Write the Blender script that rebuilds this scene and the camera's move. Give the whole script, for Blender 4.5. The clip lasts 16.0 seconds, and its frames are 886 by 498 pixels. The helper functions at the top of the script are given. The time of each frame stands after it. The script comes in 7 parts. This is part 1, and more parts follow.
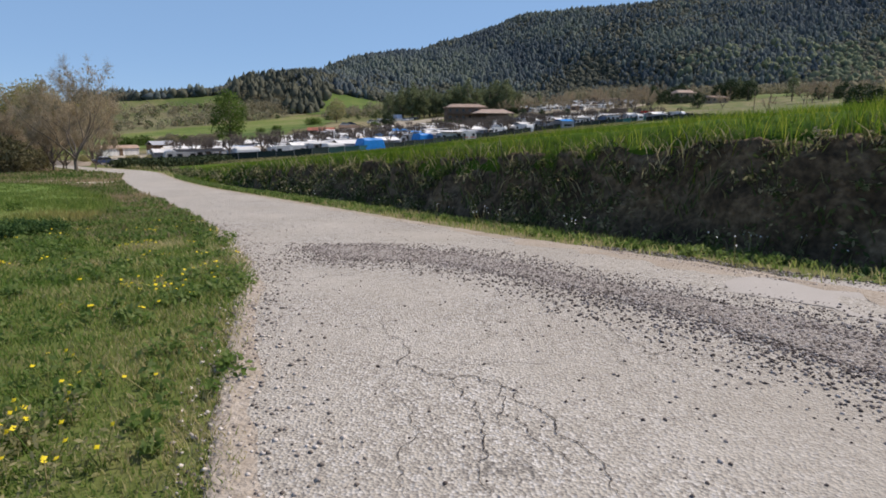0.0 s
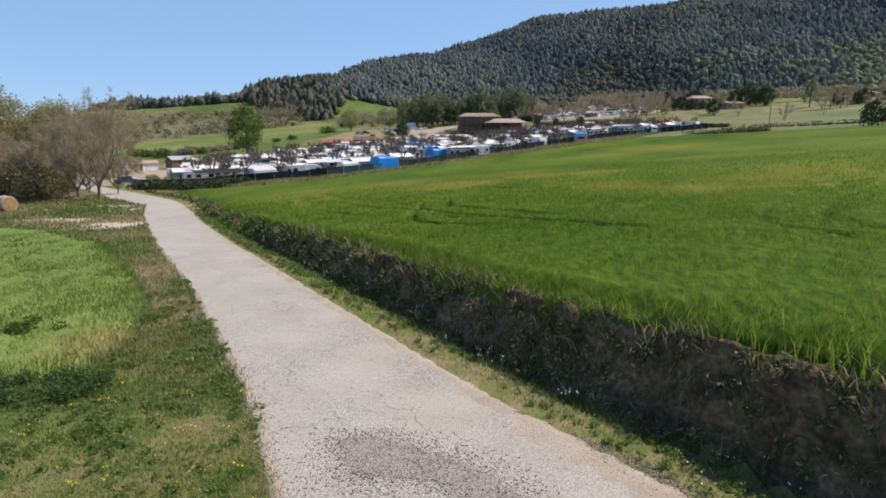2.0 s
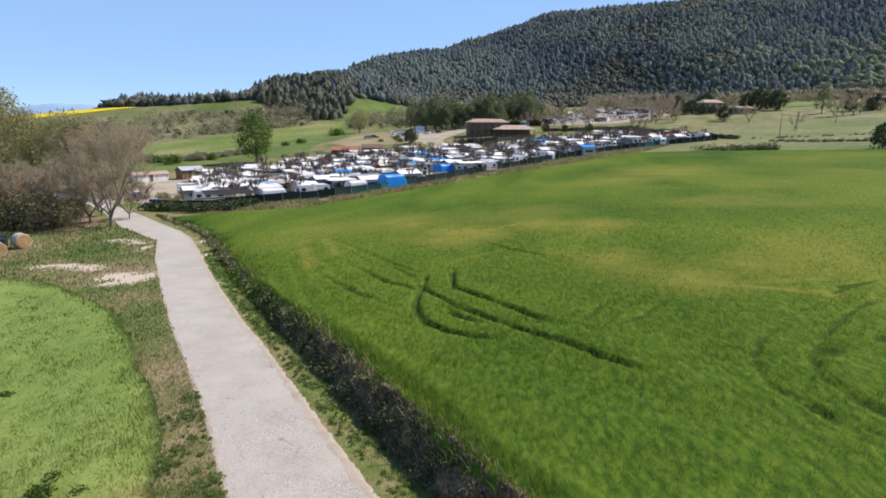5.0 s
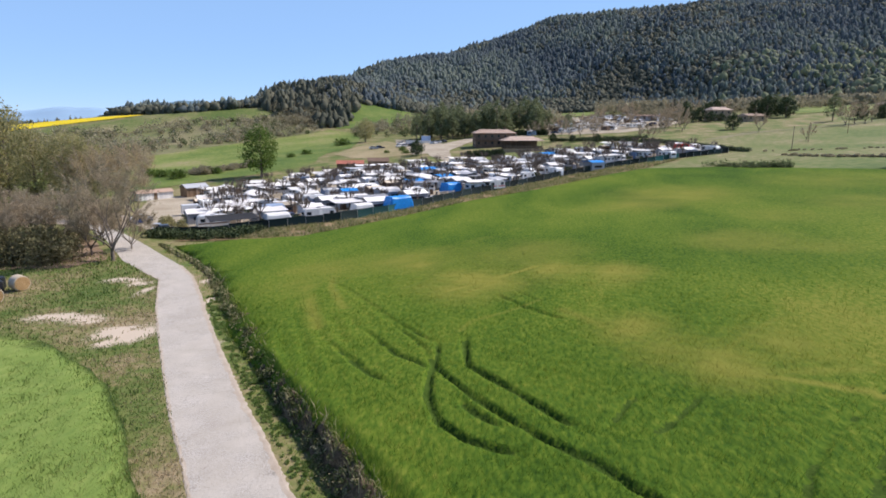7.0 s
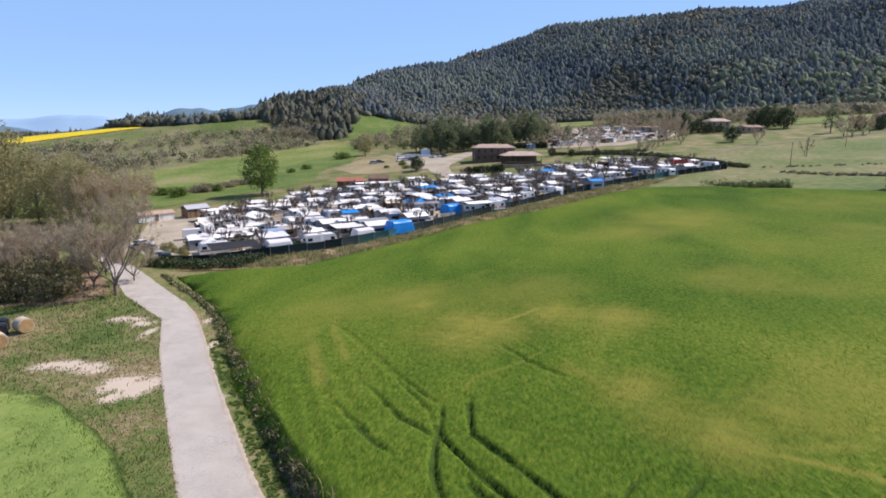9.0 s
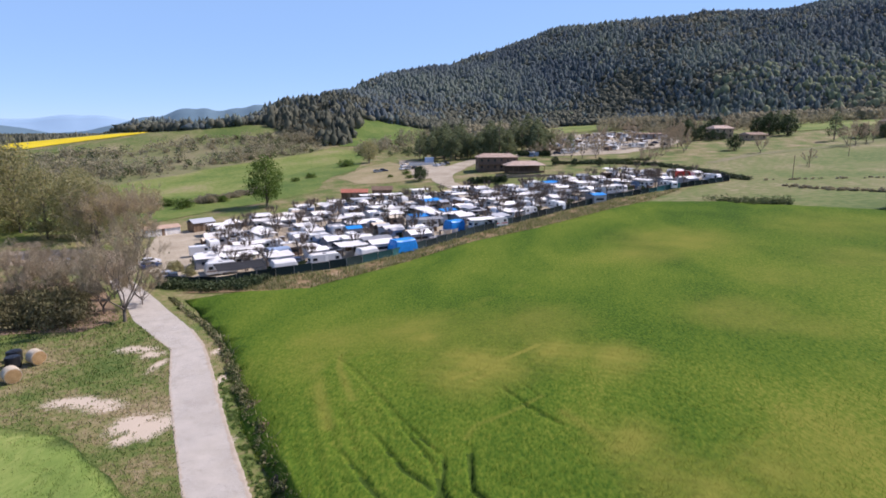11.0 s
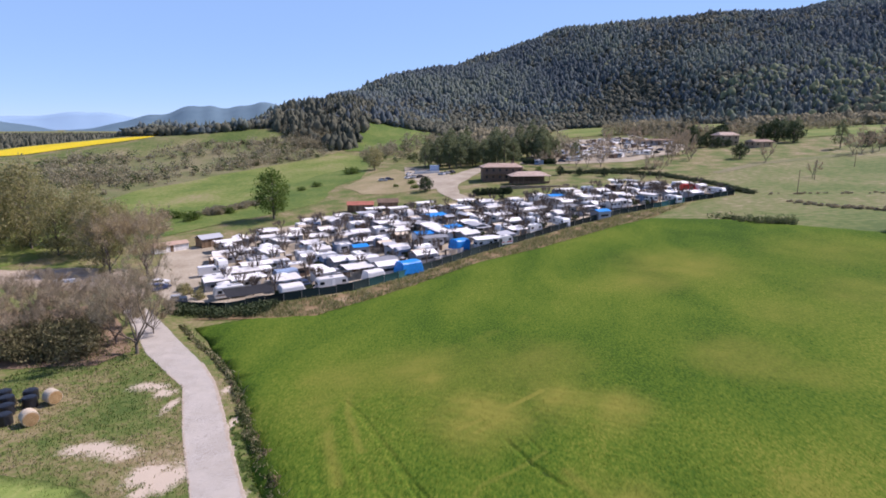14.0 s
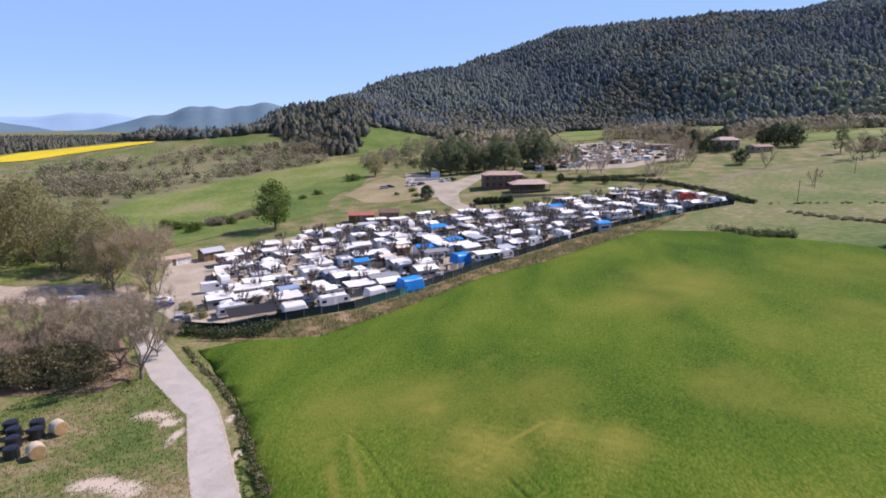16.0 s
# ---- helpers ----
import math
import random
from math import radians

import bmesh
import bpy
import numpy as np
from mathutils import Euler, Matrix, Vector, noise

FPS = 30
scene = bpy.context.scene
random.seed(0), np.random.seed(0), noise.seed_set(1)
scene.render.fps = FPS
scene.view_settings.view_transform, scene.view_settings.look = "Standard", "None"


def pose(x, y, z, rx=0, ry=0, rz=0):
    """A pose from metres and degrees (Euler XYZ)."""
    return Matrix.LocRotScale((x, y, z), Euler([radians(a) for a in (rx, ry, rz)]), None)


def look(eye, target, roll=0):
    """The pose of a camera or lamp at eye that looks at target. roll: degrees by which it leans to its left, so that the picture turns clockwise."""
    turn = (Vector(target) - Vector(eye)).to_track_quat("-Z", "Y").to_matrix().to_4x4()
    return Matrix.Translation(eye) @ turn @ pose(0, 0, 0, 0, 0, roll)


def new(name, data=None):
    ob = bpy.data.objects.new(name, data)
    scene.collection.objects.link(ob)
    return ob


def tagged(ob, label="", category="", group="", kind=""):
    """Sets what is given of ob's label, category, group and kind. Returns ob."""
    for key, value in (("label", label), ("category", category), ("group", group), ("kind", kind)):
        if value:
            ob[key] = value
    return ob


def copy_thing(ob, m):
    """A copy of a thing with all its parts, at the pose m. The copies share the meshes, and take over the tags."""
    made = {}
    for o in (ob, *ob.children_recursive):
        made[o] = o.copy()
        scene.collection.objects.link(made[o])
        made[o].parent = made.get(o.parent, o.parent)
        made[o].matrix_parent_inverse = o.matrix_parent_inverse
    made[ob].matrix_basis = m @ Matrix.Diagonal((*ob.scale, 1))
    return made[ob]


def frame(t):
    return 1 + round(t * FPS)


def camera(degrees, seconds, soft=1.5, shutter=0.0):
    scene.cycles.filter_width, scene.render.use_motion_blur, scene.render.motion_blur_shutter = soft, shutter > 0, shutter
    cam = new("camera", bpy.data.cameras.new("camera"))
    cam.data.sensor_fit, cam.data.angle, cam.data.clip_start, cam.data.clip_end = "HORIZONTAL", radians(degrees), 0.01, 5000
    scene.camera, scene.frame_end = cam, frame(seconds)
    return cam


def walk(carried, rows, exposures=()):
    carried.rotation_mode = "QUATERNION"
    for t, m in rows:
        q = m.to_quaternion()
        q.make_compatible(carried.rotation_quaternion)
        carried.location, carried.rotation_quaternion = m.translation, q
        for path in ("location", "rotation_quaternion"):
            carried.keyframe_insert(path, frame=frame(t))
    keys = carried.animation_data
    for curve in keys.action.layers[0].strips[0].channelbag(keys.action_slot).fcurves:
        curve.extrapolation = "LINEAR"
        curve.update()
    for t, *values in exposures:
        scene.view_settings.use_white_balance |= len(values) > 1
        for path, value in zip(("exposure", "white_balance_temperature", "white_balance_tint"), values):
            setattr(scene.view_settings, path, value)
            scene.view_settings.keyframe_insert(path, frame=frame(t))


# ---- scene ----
from mathutils import bvhtree, geometry

# ---- camera: seconds, place, yaw, pitch, roll ----
cam = camera(75.0, 16.0, soft=1.75)
PATH = [
    (0.0, 0.00, 0.00, 1.50, 0.00, -11.66, 0.02),
    (0.5, -0.04, -0.11, 2.24, 0.35, -11.74, 0.10),
    (1.0, -0.05, -0.19, 3.19, 0.73, -11.66, -0.10),
    (1.5, -0.00, -0.32, 4.08, 1.06, -11.56, -0.19),
    (2.0, 0.15, -0.44, 5.00, 1.41, -11.57, -0.23),
    (2.5, 0.31, -0.50, 5.94, 1.66, -11.91, -0.05),
    (3.0, 0.42, -0.44, 6.91, 1.88, -12.04, -0.06),
    (3.5, 0.44, -0.34, 7.80, 1.96, -12.10, 0.05),
    (4.0, 0.43, -0.26, 8.70, 1.98, -12.17, 0.16),
    (6.5, -0.01, 1.85, 13.56, 2.55, -12.43, 0.32),
    (7.0, -0.25, 3.01, 14.50, 2.71, -12.17, 0.14),
    (7.5, -0.45, 3.44, 15.31, 2.49, -12.39, 0.32),
    (8.0, -0.53, 3.59, 16.22, 2.50, -12.04, 0.17),
    (8.5, -0.57, 3.54, 17.29, 2.57, -11.76, 0.08),
    (9.0, -0.54, 3.43, 18.38, 2.66, -11.63, -0.10),
    (11.5, -0.44, 2.85, 23.49, 3.09, -11.68, -0.02),
    (12.0, -0.46, 2.80, 24.38, 3.18, -11.63, -0.02),
    (12.5, -0.58, 2.80, 25.25, 3.26, -11.75, -0.05),
    (13.0, -0.62, 2.78, 26.14, 3.34, -11.97, -0.01),
    (13.5, -0.61, 2.80, 27.11, 3.41, -11.95, 0.05),
    (14.0, -0.63, 2.81, 28.12, 3.47, -11.99, -0.00),
    (14.5, -0.65, 2.82, 29.06, 3.57, -12.16, -0.15),
    (15.0, -0.70, 2.90, 30.12, 3.60, -12.19, -0.09),
    (15.5, -0.69, 2.93, 31.09, 3.58, -12.09, -0.13),
    (16.0, -0.69, 2.96, 32.02, 3.56, -12.10, -0.19),
]
walk(cam, [(t, Matrix.Translation((x, y, z)) @ pose(0, 0, 0, 0, 0, yaw) @ pose(0, 0, 0, 90 + pitch) @ pose(0, 0, 0, 0, 0, roll))
           for t, x, y, z, yaw, pitch, roll in PATH],
     [(0.0, -0.06, 6700, 15), (1.5, 0.10, 6720, 15), (4.0, 0.34, 6600, 15), (9.0, 0.33, 6430, 20), (16.0, 0.29, 6320, 28)])

# ---- world, sun, exposure ----
SUN_AZ, SUN_EL = 63.0, 48.0      # degrees from +y towards +x, and above the horizon
world = bpy.data.worlds.new("world")
scene.world = world
world.use_nodes = True
wn = world.node_tree.nodes
wl = world.node_tree.links
sky = wn.new("ShaderNodeTexSky")
sky.sky_type = "NISHITA"
sky.sun_disc = False
sky.sun_elevation = radians(SUN_EL)
sky.sun_rotation = radians(SUN_AZ)
sky.altitude = 2000.0
sky.air_density, sky.dust_density, sky.ozone_density = 0.8, 0.0, 3.6
haze = wn.new("ShaderNodeMix")
haze.data_type = "RGBA"
way = wn.new("ShaderNodeTexCoord")
rise = wn.new("ShaderNodeSeparateXYZ")
thin = wn.new("ShaderNodeMapRange")
thin.inputs["From Min"].default_value, thin.inputs["From Max"].default_value = 0.2, 0.55
thin.inputs["To Min"].default_value, thin.inputs["To Max"].default_value = 0.7, 0.05
wl.new(way.outputs["Generated"], rise.inputs[0])
wl.new(rise.outputs["Z"], thin.inputs["Value"])
wl.new(thin.outputs[0], haze.inputs[0])
haze.inputs[7].default_value = (1.9, 3.4, 5.5, 1)
wl.new(sky.outputs[0], haze.inputs[6])
wl.new(haze.outputs[2], wn["Background"].inputs[0])
wn["Background"].inputs[1].default_value = 0.14
sun_data = bpy.data.lights.new("sun", "SUN")
sun_data.energy, sun_data.angle, sun_data.color = 4.4, radians(0.5), (1.0, 0.95, 0.87)
sun = new("sun", sun_data)
sun.matrix_world = look(100 * Vector((math.sin(radians(SUN_AZ)) * math.cos(radians(SUN_EL)),
                                      math.cos(radians(SUN_AZ)) * math.cos(radians(SUN_EL)), math.sin(radians(SUN_EL)))), (0, 0, 0))

# ---- materials ----
def ramp_material(name, stops, scale=2.0, fine=30.0, fine_amount=0.35, rough=0.9, bump=0.3, bump_scale=None, spec=0.2,
                  island=0.0, obj=0.0, coords="Object", detail=6.0, stretch=None, metallic=0.0, warp=0.0, leaf=0.0, dry=None, broken=0.25):
    """Two scales of noise through a colour ramp, with bump; island and obj vary the tone from piece to piece."""
    m = bpy.data.materials.new(name)
    m.use_nodes = True
    n, l = m.node_tree.nodes, m.node_tree.links
    b = n["Principled BSDF"]
    b.inputs["Roughness"].default_value = rough
    b.inputs["Metallic"].default_value = metallic
    b.inputs["Specular IOR Level"].default_value = spec
    tc = n.new("ShaderNodeTexCoord")
    src = tc.outputs[coords]
    if stretch:
        mp = n.new("ShaderNodeMapping")
        mp.inputs["Scale"].default_value = stretch[:3]
        if len(stretch) > 3:
            mp.inputs["Rotation"].default_value = (0, 0, radians(stretch[3]))
        l.new(src, mp.inputs[0])
        src = mp.outputs[0]
    big = n.new("ShaderNodeTexNoise")
    big.inputs["Scale"].default_value, big.inputs["Detail"].default_value, big.inputs["Distortion"].default_value = scale, detail, warp
    small = n.new("ShaderNodeTexNoise")
    small.inputs["Scale"].default_value, small.inputs["Detail"].default_value = fine, 4.0
    l.new(src, big.inputs["Vector"])
    l.new(src, small.inputs["Vector"])
    mix = n.new("ShaderNodeMix")
    mix.inputs[0].default_value = fine_amount
    l.new(big.outputs["Fac"], mix.inputs[2])
    l.new(small.outputs["Fac"], mix.inputs[3])
    fac = mix.outputs[0]
    for amount, out in ((island, "Random Per Island"), (obj, "Random")):
        if amount:
            g = n.new("ShaderNodeNewGeometry") if out != "Random" else n.new("ShaderNodeObjectInfo")
            a = n.new("ShaderNodeMath")
            a.operation = "MULTIPLY_ADD"
            a.inputs[1].default_value = amount
            l.new(g.outputs[out], a.inputs[0])
            l.new(fac, a.inputs[2])
            s = n.new("ShaderNodeMath")
            s.operation = "SUBTRACT"
            s.inputs[1].default_value = amount / 2
            l.new(a.outputs[0], s.inputs[0])
            fac = s.outputs[0]
    r = n.new("ShaderNodeValToRGB")
    els = r.color_ramp.elements
    while len(els) < len(stops):
        els.new(0.5)
    for e, (p, c) in zip(els, stops):
        e.position, e.color = p, (*c, 1)
    l.new(fac, r.inputs[0])
    tone = r.outputs[0]
    if dry:
        at = n.new("ShaderNodeAttribute")
        at.attribute_name = "dry"
        mx = n.new("ShaderNodeMix")
        mx.data_type = "RGBA"
        mx.inputs[7].default_value = (*dry, 1)
        spread = n.new("ShaderNodeTexNoise")
        spread.inputs["Scale"].default_value, spread.inputs["Detail"].default_value = 0.9 + 1.6 * broken, 7.0
        l.new(tc.outputs["Object"], spread.inputs["Vector"])
        ragged = n.new("ShaderNodeMath")
        ragged.operation, ragged.use_clamp = "MULTIPLY_ADD", True
        ragged.inputs[1].default_value = 2 * broken
        l.new(spread.outputs["Fac"], ragged.inputs[0])
        shift = n.new("ShaderNodeMath")
        shift.operation = "MULTIPLY_ADD"
        shift.inputs[1].default_value, shift.inputs[2].default_value = 1.0 + 2 * broken, -broken - 0.5 * broken
        l.new(at.outputs["Fac"], shift.inputs[0])
        l.new(shift.outputs[0], ragged.inputs[2])
        gate = n.new("ShaderNodeMath")
        gate.operation, gate.use_clamp = "MULTIPLY", True
        gate.inputs[1].default_value = 1.0
        cut = n.new("ShaderNodeMath")
        cut.operation, cut.use_clamp = "MULTIPLY", True
        cut.inputs[1].default_value = 12.0
        l.new(at.outputs["Fac"], cut.inputs[0])
        l.new(ragged.outputs[0], gate.inputs[0])
        l.new(cut.outputs[0], gate.inputs[1])
        l.new(gate.outputs[0], mx.inputs[0])
        l.new(tone, mx.inputs[6])
        tone = mx.outputs[2]
    l.new(tone, b.inputs["Base Color"])
    if leaf:
        tr = n.new("ShaderNodeBsdfTranslucent")
        sh = n.new("ShaderNodeMixShader")
        sh.inputs[0].default_value = leaf
        l.new(tone, tr.inputs[0])
        l.new(b.outputs[0], sh.inputs[1])
        l.new(tr.outputs[0], sh.inputs[2])
        l.new(sh.outputs[0], n["Material Output"].inputs[0])
    if bump:
        bp = n.new("ShaderNodeBump")
        bp.inputs["Strength"].default_value, bp.inputs["Distance"].default_value = bump, 0.05
        bs = small
        if bump_scale:
            bs = n.new("ShaderNodeTexNoise")
            bs.inputs["Scale"].default_value, bs.inputs["Detail"].default_value = bump_scale, 5.0
            l.new(src, bs.inputs["Vector"])
        l.new(bs.outputs["Fac"], bp.inputs["Height"])
        l.new(bp.outputs[0], b.inputs["Normal"])
    return m


def plain(name, c, rough=0.6, spec=0.3, metallic=0.0, vary=0.12, scale=6.0, obj=0.0):
    """A near-uniform coat of paint, cloth or plastic, with faint dirt."""
    lo, hi = [max(0.0, k * (1 - vary)) for k in c], [min(1.0, k * (1 + vary)) for k in c]
    return ramp_material(name, [(0.3, lo), (0.7, hi)], scale, scale * 9, 0.4, rough, 0.05, None, spec, 0.0, obj, metallic=metallic)


def road_material():
    """Old concrete: pale paste, dark and light aggregate, worn gravelly areas and a net of fine cracks."""
    m = ramp_material("worn_concrete", [(0.28, (0.36, 0.318, 0.262)), (0.5, (0.46, 0.416, 0.352)), (0.72, (0.555, 0.508, 0.44))], 0.45, 9.0, 0.4, 0.93, 0.0)
    n, l = m.node_tree.nodes, m.node_tree.links
    b = n["Principled BSDF"]
    tone = b.inputs["Base Color"].links[0].from_socket
    tc = n.new("ShaderNodeTexCoord")

    def node(kind, **inputs):
        x = n.new(kind)
        for k, v in inputs.items():
            x.inputs[k.replace("_", " ")].default_value = v
        return x

    def calc(op, a, c, d=None):
        x = n.new("ShaderNodeMath")
        x.operation, x.use_clamp = op, True
        for i, v in enumerate((a, c, d)):
            if isinstance(v, (int, float)):
                x.inputs[i].default_value = v
            elif v is not None:
                l.new(v, x.inputs[i])
        return x.outputs[0]

    def blend(fac, col):
        nonlocal tone
        x = n.new("ShaderNodeMix")
        x.data_type = "RGBA"
        x.inputs[7].default_value = (*col, 1)
        l.new(fac, x.inputs[0])
        l.new(tone, x.inputs[6])
        tone = x.outputs[2]

    speck = node("ShaderNodeTexVoronoi", Scale=58.0)
    l.new(tc.outputs["Object"], speck.inputs["Vector"])
    worn = node("ShaderNodeTexNoise", Scale=0.55, Detail=5.0)
    l.new(tc.outputs["Object"], worn.inputs["Vector"])
    wear = calc("MULTIPLY_ADD", worn.outputs["Fac"], 2.4, -0.65)
    sep = n.new("ShaderNodeSeparateColor")
    l.new(speck.outputs["Color"], sep.inputs[0])
    blend(calc("MULTIPLY", calc("MULTIPLY", calc("LESS_THAN", sep.outputs[0], 0.36), wear), 0.66), (0.12, 0.105, 0.095))
    blend(calc("MULTIPLY", calc("MULTIPLY", calc("GREATER_THAN", sep.outputs[1], 0.78), wear), 0.7), (0.72, 0.69, 0.65))
    warp = node("ShaderNodeTexNoise", Scale=2.2, Detail=6.0)
    l.new(tc.outputs["Object"], warp.inputs["Vector"])
    va = n.new("ShaderNodeVectorMath")
    va.operation = "MULTIPLY_ADD"
    va.inputs[1].default_value = (0.9, 0.9, 0.0)
    l.new(warp.outputs["Color"], va.inputs[0])
    l.new(tc.outputs["Object"], va.inputs[2])
    for scale, wide, part_of in ((0.42, 0.004, 0.52), (1.3, 0.008, 0.60)):
        cell = node("ShaderNodeTexVoronoi", Scale=scale)
        cell.feature = "DISTANCE_TO_EDGE"
        l.new(va.outputs[0], cell.inputs["Vector"])
        area = node("ShaderNodeTexNoise", Scale=0.33 + scale * 0.2, Detail=2.0)
        l.new(tc.outputs["Object"], area.inputs["Vector"])
        blend(calc("MULTIPLY", calc("MULTIPLY", calc("LESS_THAN", cell.outputs["Distance"], wide), calc("GREATER_THAN", area.outputs["Fac"], part_of)), 0.45), (0.10, 0.09, 0.08))
    l.new(tone, b.inputs["Base Color"])
    bp = node("ShaderNodeBump", Strength=0.8, Distance=0.011)
    l.new(speck.outputs["Distance"], bp.inputs["Height"])
    l.new(bp.outputs[0], b.inputs["Normal"])
    return m


M_MEADOW = ramp_material("meadow", [(0.35, (0.08, 0.125, 0.028)), (0.46, (0.13, 0.16, 0.042)), (0.54, (0.21, 0.185, 0.08)), (0.64, (0.31, 0.245, 0.145))],
                         0.13, 1.3, 0.4, bump=0.6, bump_scale=6.0, dry=(0.52, 0.43, 0.33), broken=1.15)
M_ROAD = road_material()
CROP_STOPS = [(0.30, (0.036, 0.084, 0.011)), (0.45, (0.075, 0.137, 0.015)), (0.58, (0.122, 0.178, 0.021)), (0.74, (0.215, 0.232, 0.039))]
LEFT_STOPS = [(0.30, (0.11, 0.18, 0.034)), (0.45, (0.165, 0.235, 0.05)), (0.58, (0.225, 0.28, 0.07)), (0.72, (0.33, 0.33, 0.115))]
M_LEFTCROP = ramp_material("pale_green_cereal", LEFT_STOPS, 0.08, 2.0, 0.4, bump=0.8, bump_scale=7.0, stretch=(1, 0.4, 1, -20), dry=(0.33, 0.28, 0.11))
M_LEFTBLADE = ramp_material("pale_cereal_leaf", LEFT_STOPS, 0.12, 3.0, 0.25, 0.6, 0, island=0.4, leaf=0.62, dry=(0.38, 0.32, 0.12))
M_CROP = ramp_material("green_cereal", [(p, tuple(0.9 * k for k in c)) for p, c in zip((0.36, 0.46, 0.55, 0.67), [c for _, c in CROP_STOPS])], 0.06, 4.5, 0.5, bump=1.0, bump_scale=5.0, spec=0.04, stretch=(1, 0.4, 1, -30), warp=0.6, dry=(0.205, 0.205, 0.038))
M_BLADE = ramp_material("cereal_leaf", [(p, tuple(1.28 * k for k in c)) for p, c in CROP_STOPS], 0.09, 3.0, 0.35, 0.8, 0, spec=0.05, island=0.34, leaf=0.62, dry=(0.24, 0.24, 0.045))
# Flattened stems, with the shade of the narrow ruts darkened into the colour.
M_TRAMPLED_SHADE = ramp_material("trampled_stems_with_shade", [(0.3, (0.03, 0.06, 0.011)), (0.6, (0.06, 0.10, 0.018)), (0.8, (0.10, 0.13, 0.034))], 1.2, 9.0, 0.5, bump=0.8, bump_scale=9.0, spec=0.02)
M_VERGEWEED = ramp_material("verge_weed_leaf", [(0.25, (0.11, 0.19, 0.04)), (0.5, (0.18, 0.26, 0.065)), (0.75, (0.28, 0.34, 0.12))], 0.6, 3.0, 0.4, 0.6, 0, island=0.5, leaf=0.55)
M_MEADOWGRASS = ramp_material("meadow_grass", [(0.37, (0.10, 0.165, 0.035)), (0.46, (0.17, 0.215, 0.06)), (0.53, (0.29, 0.255, 0.12)), (0.61, (0.42, 0.33, 0.20))], 0.13, 1.6, 0.3, 0.75, 0, island=0.25, leaf=0.5)
M_GRASS = ramp_material("verge_grass", [(0.30, (0.11, 0.20, 0.035)), (0.43, (0.205, 0.295, 0.068)), (0.54, (0.335, 0.365, 0.115)), (0.65, (0.55, 0.47, 0.25))], 0.9, 6.0, 0.15, 0.7, 0, island=0.28, leaf=0.55)
M_STRAWGRASS = ramp_material("dry_straw_grass", [(0.3, (0.36, 0.30, 0.14)), (0.5, (0.52, 0.44, 0.24)), (0.7, (0.66, 0.57, 0.36))], 1.3, 6.0, 0.2, 0.8, 0, island=0.4, leaf=0.4)
M_WEED = ramp_material("bank_weeds", [(0.25, (0.09, 0.125, 0.036)), (0.42, (0.20, 0.225, 0.08)), (0.56, (0.32, 0.295, 0.135)), (0.70, (0.46, 0.39, 0.23))], 0.9, 5.0, 0.2, 0.8, 0, island=0.45, leaf=0.5)
M_CAMP = ramp_material("camp_gravel", [(0.3, (0.25, 0.205, 0.145)), (0.5, (0.39, 0.335, 0.25)), (0.7, (0.53, 0.47, 0.37))], 0.15, 3.0, 0.5)
M_PASTURE = ramp_material("pasture", [(0.37, (0.095, 0.15, 0.028)), (0.47, (0.145, 0.195, 0.04)), (0.55, (0.205, 0.225, 0.065)), (0.64, (0.28, 0.245, 0.12))], 0.035, 0.6, 0.42, bump=0.8, bump_scale=1.5)
M_DRYPASTURE = ramp_material("dry_pasture", [(0.38, (0.08, 0.125, 0.028)), (0.47, (0.13, 0.165, 0.045)), (0.55, (0.19, 0.185, 0.075)), (0.63, (0.29, 0.245, 0.14))], 0.026, 0.5, 0.42, bump=0.8, bump_scale=1.5)
M_ROUGH = ramp_material("rank_grass", [(0.32, (0.06, 0.11, 0.02)), (0.47, (0.10, 0.155, 0.03)), (0.58, (0.15, 0.19, 0.045)), (0.72, (0.22, 0.21, 0.085))], 0.06, 0.7, 0.45, bump=0.8, bump_scale=1.5)
M_DRYLOT = ramp_material("trodden_tan_grass", [(0.34, (0.20, 0.19, 0.085)), (0.5, (0.29, 0.24, 0.125)), (0.66, (0.37, 0.30, 0.18))], 0.08, 0.9, 0.4)
M_HEATH = ramp_material("brushy_ground", [(0.34, (0.11, 0.14, 0.045)), (0.48, (0.16, 0.17, 0.07)), (0.58, (0.215, 0.19, 0.105)), (0.7, (0.28, 0.24, 0.15))], 0.05, 0.9, 0.4)
M_STRIP = ramp_material("dry_weedy_earth", [(0.34, (0.12, 0.12, 0.045)), (0.45, (0.20, 0.145, 0.07)), (0.56, (0.28, 0.19, 0.10)), (0.7, (0.42, 0.32, 0.21))], 0.25, 1.8, 0.35)
M_YELLOW = ramp_material("rape_in_bloom", [(0.3, (0.60, 0.45, 0.01)), (0.7, (0.78, 0.60, 0.02))], 0.05, 0.7, 0.4)
M_FOREST_FLOOR = ramp_material("forest_floor", [(0.3, (0.12, 0.125, 0.09)), (0.7, (0.19, 0.18, 0.135))], 0.02, 0.4, 0.4)
# Pine green lifted towards pale blue: aerial haze put into the base colour.
M_PINE_HAZE = ramp_material("haze_tinted_pine", [(0.36, (0.165, 0.205, 0.228)), (0.5, (0.235, 0.28, 0.275)), (0.64, (0.30, 0.345, 0.285))], 0.009, 0.9, 0.15, 0.9, 0, island=0.26, leaf=0.6)
M_LITTER = ramp_material("leaf_litter", [(0.32, (0.13, 0.09, 0.055)), (0.48, (0.22, 0.15, 0.095)), (0.6, (0.30, 0.215, 0.145)), (0.7, (0.22, 0.21, 0.09))], 0.35, 3.0, 0.4, bump=0.7, bump_scale=8.0)
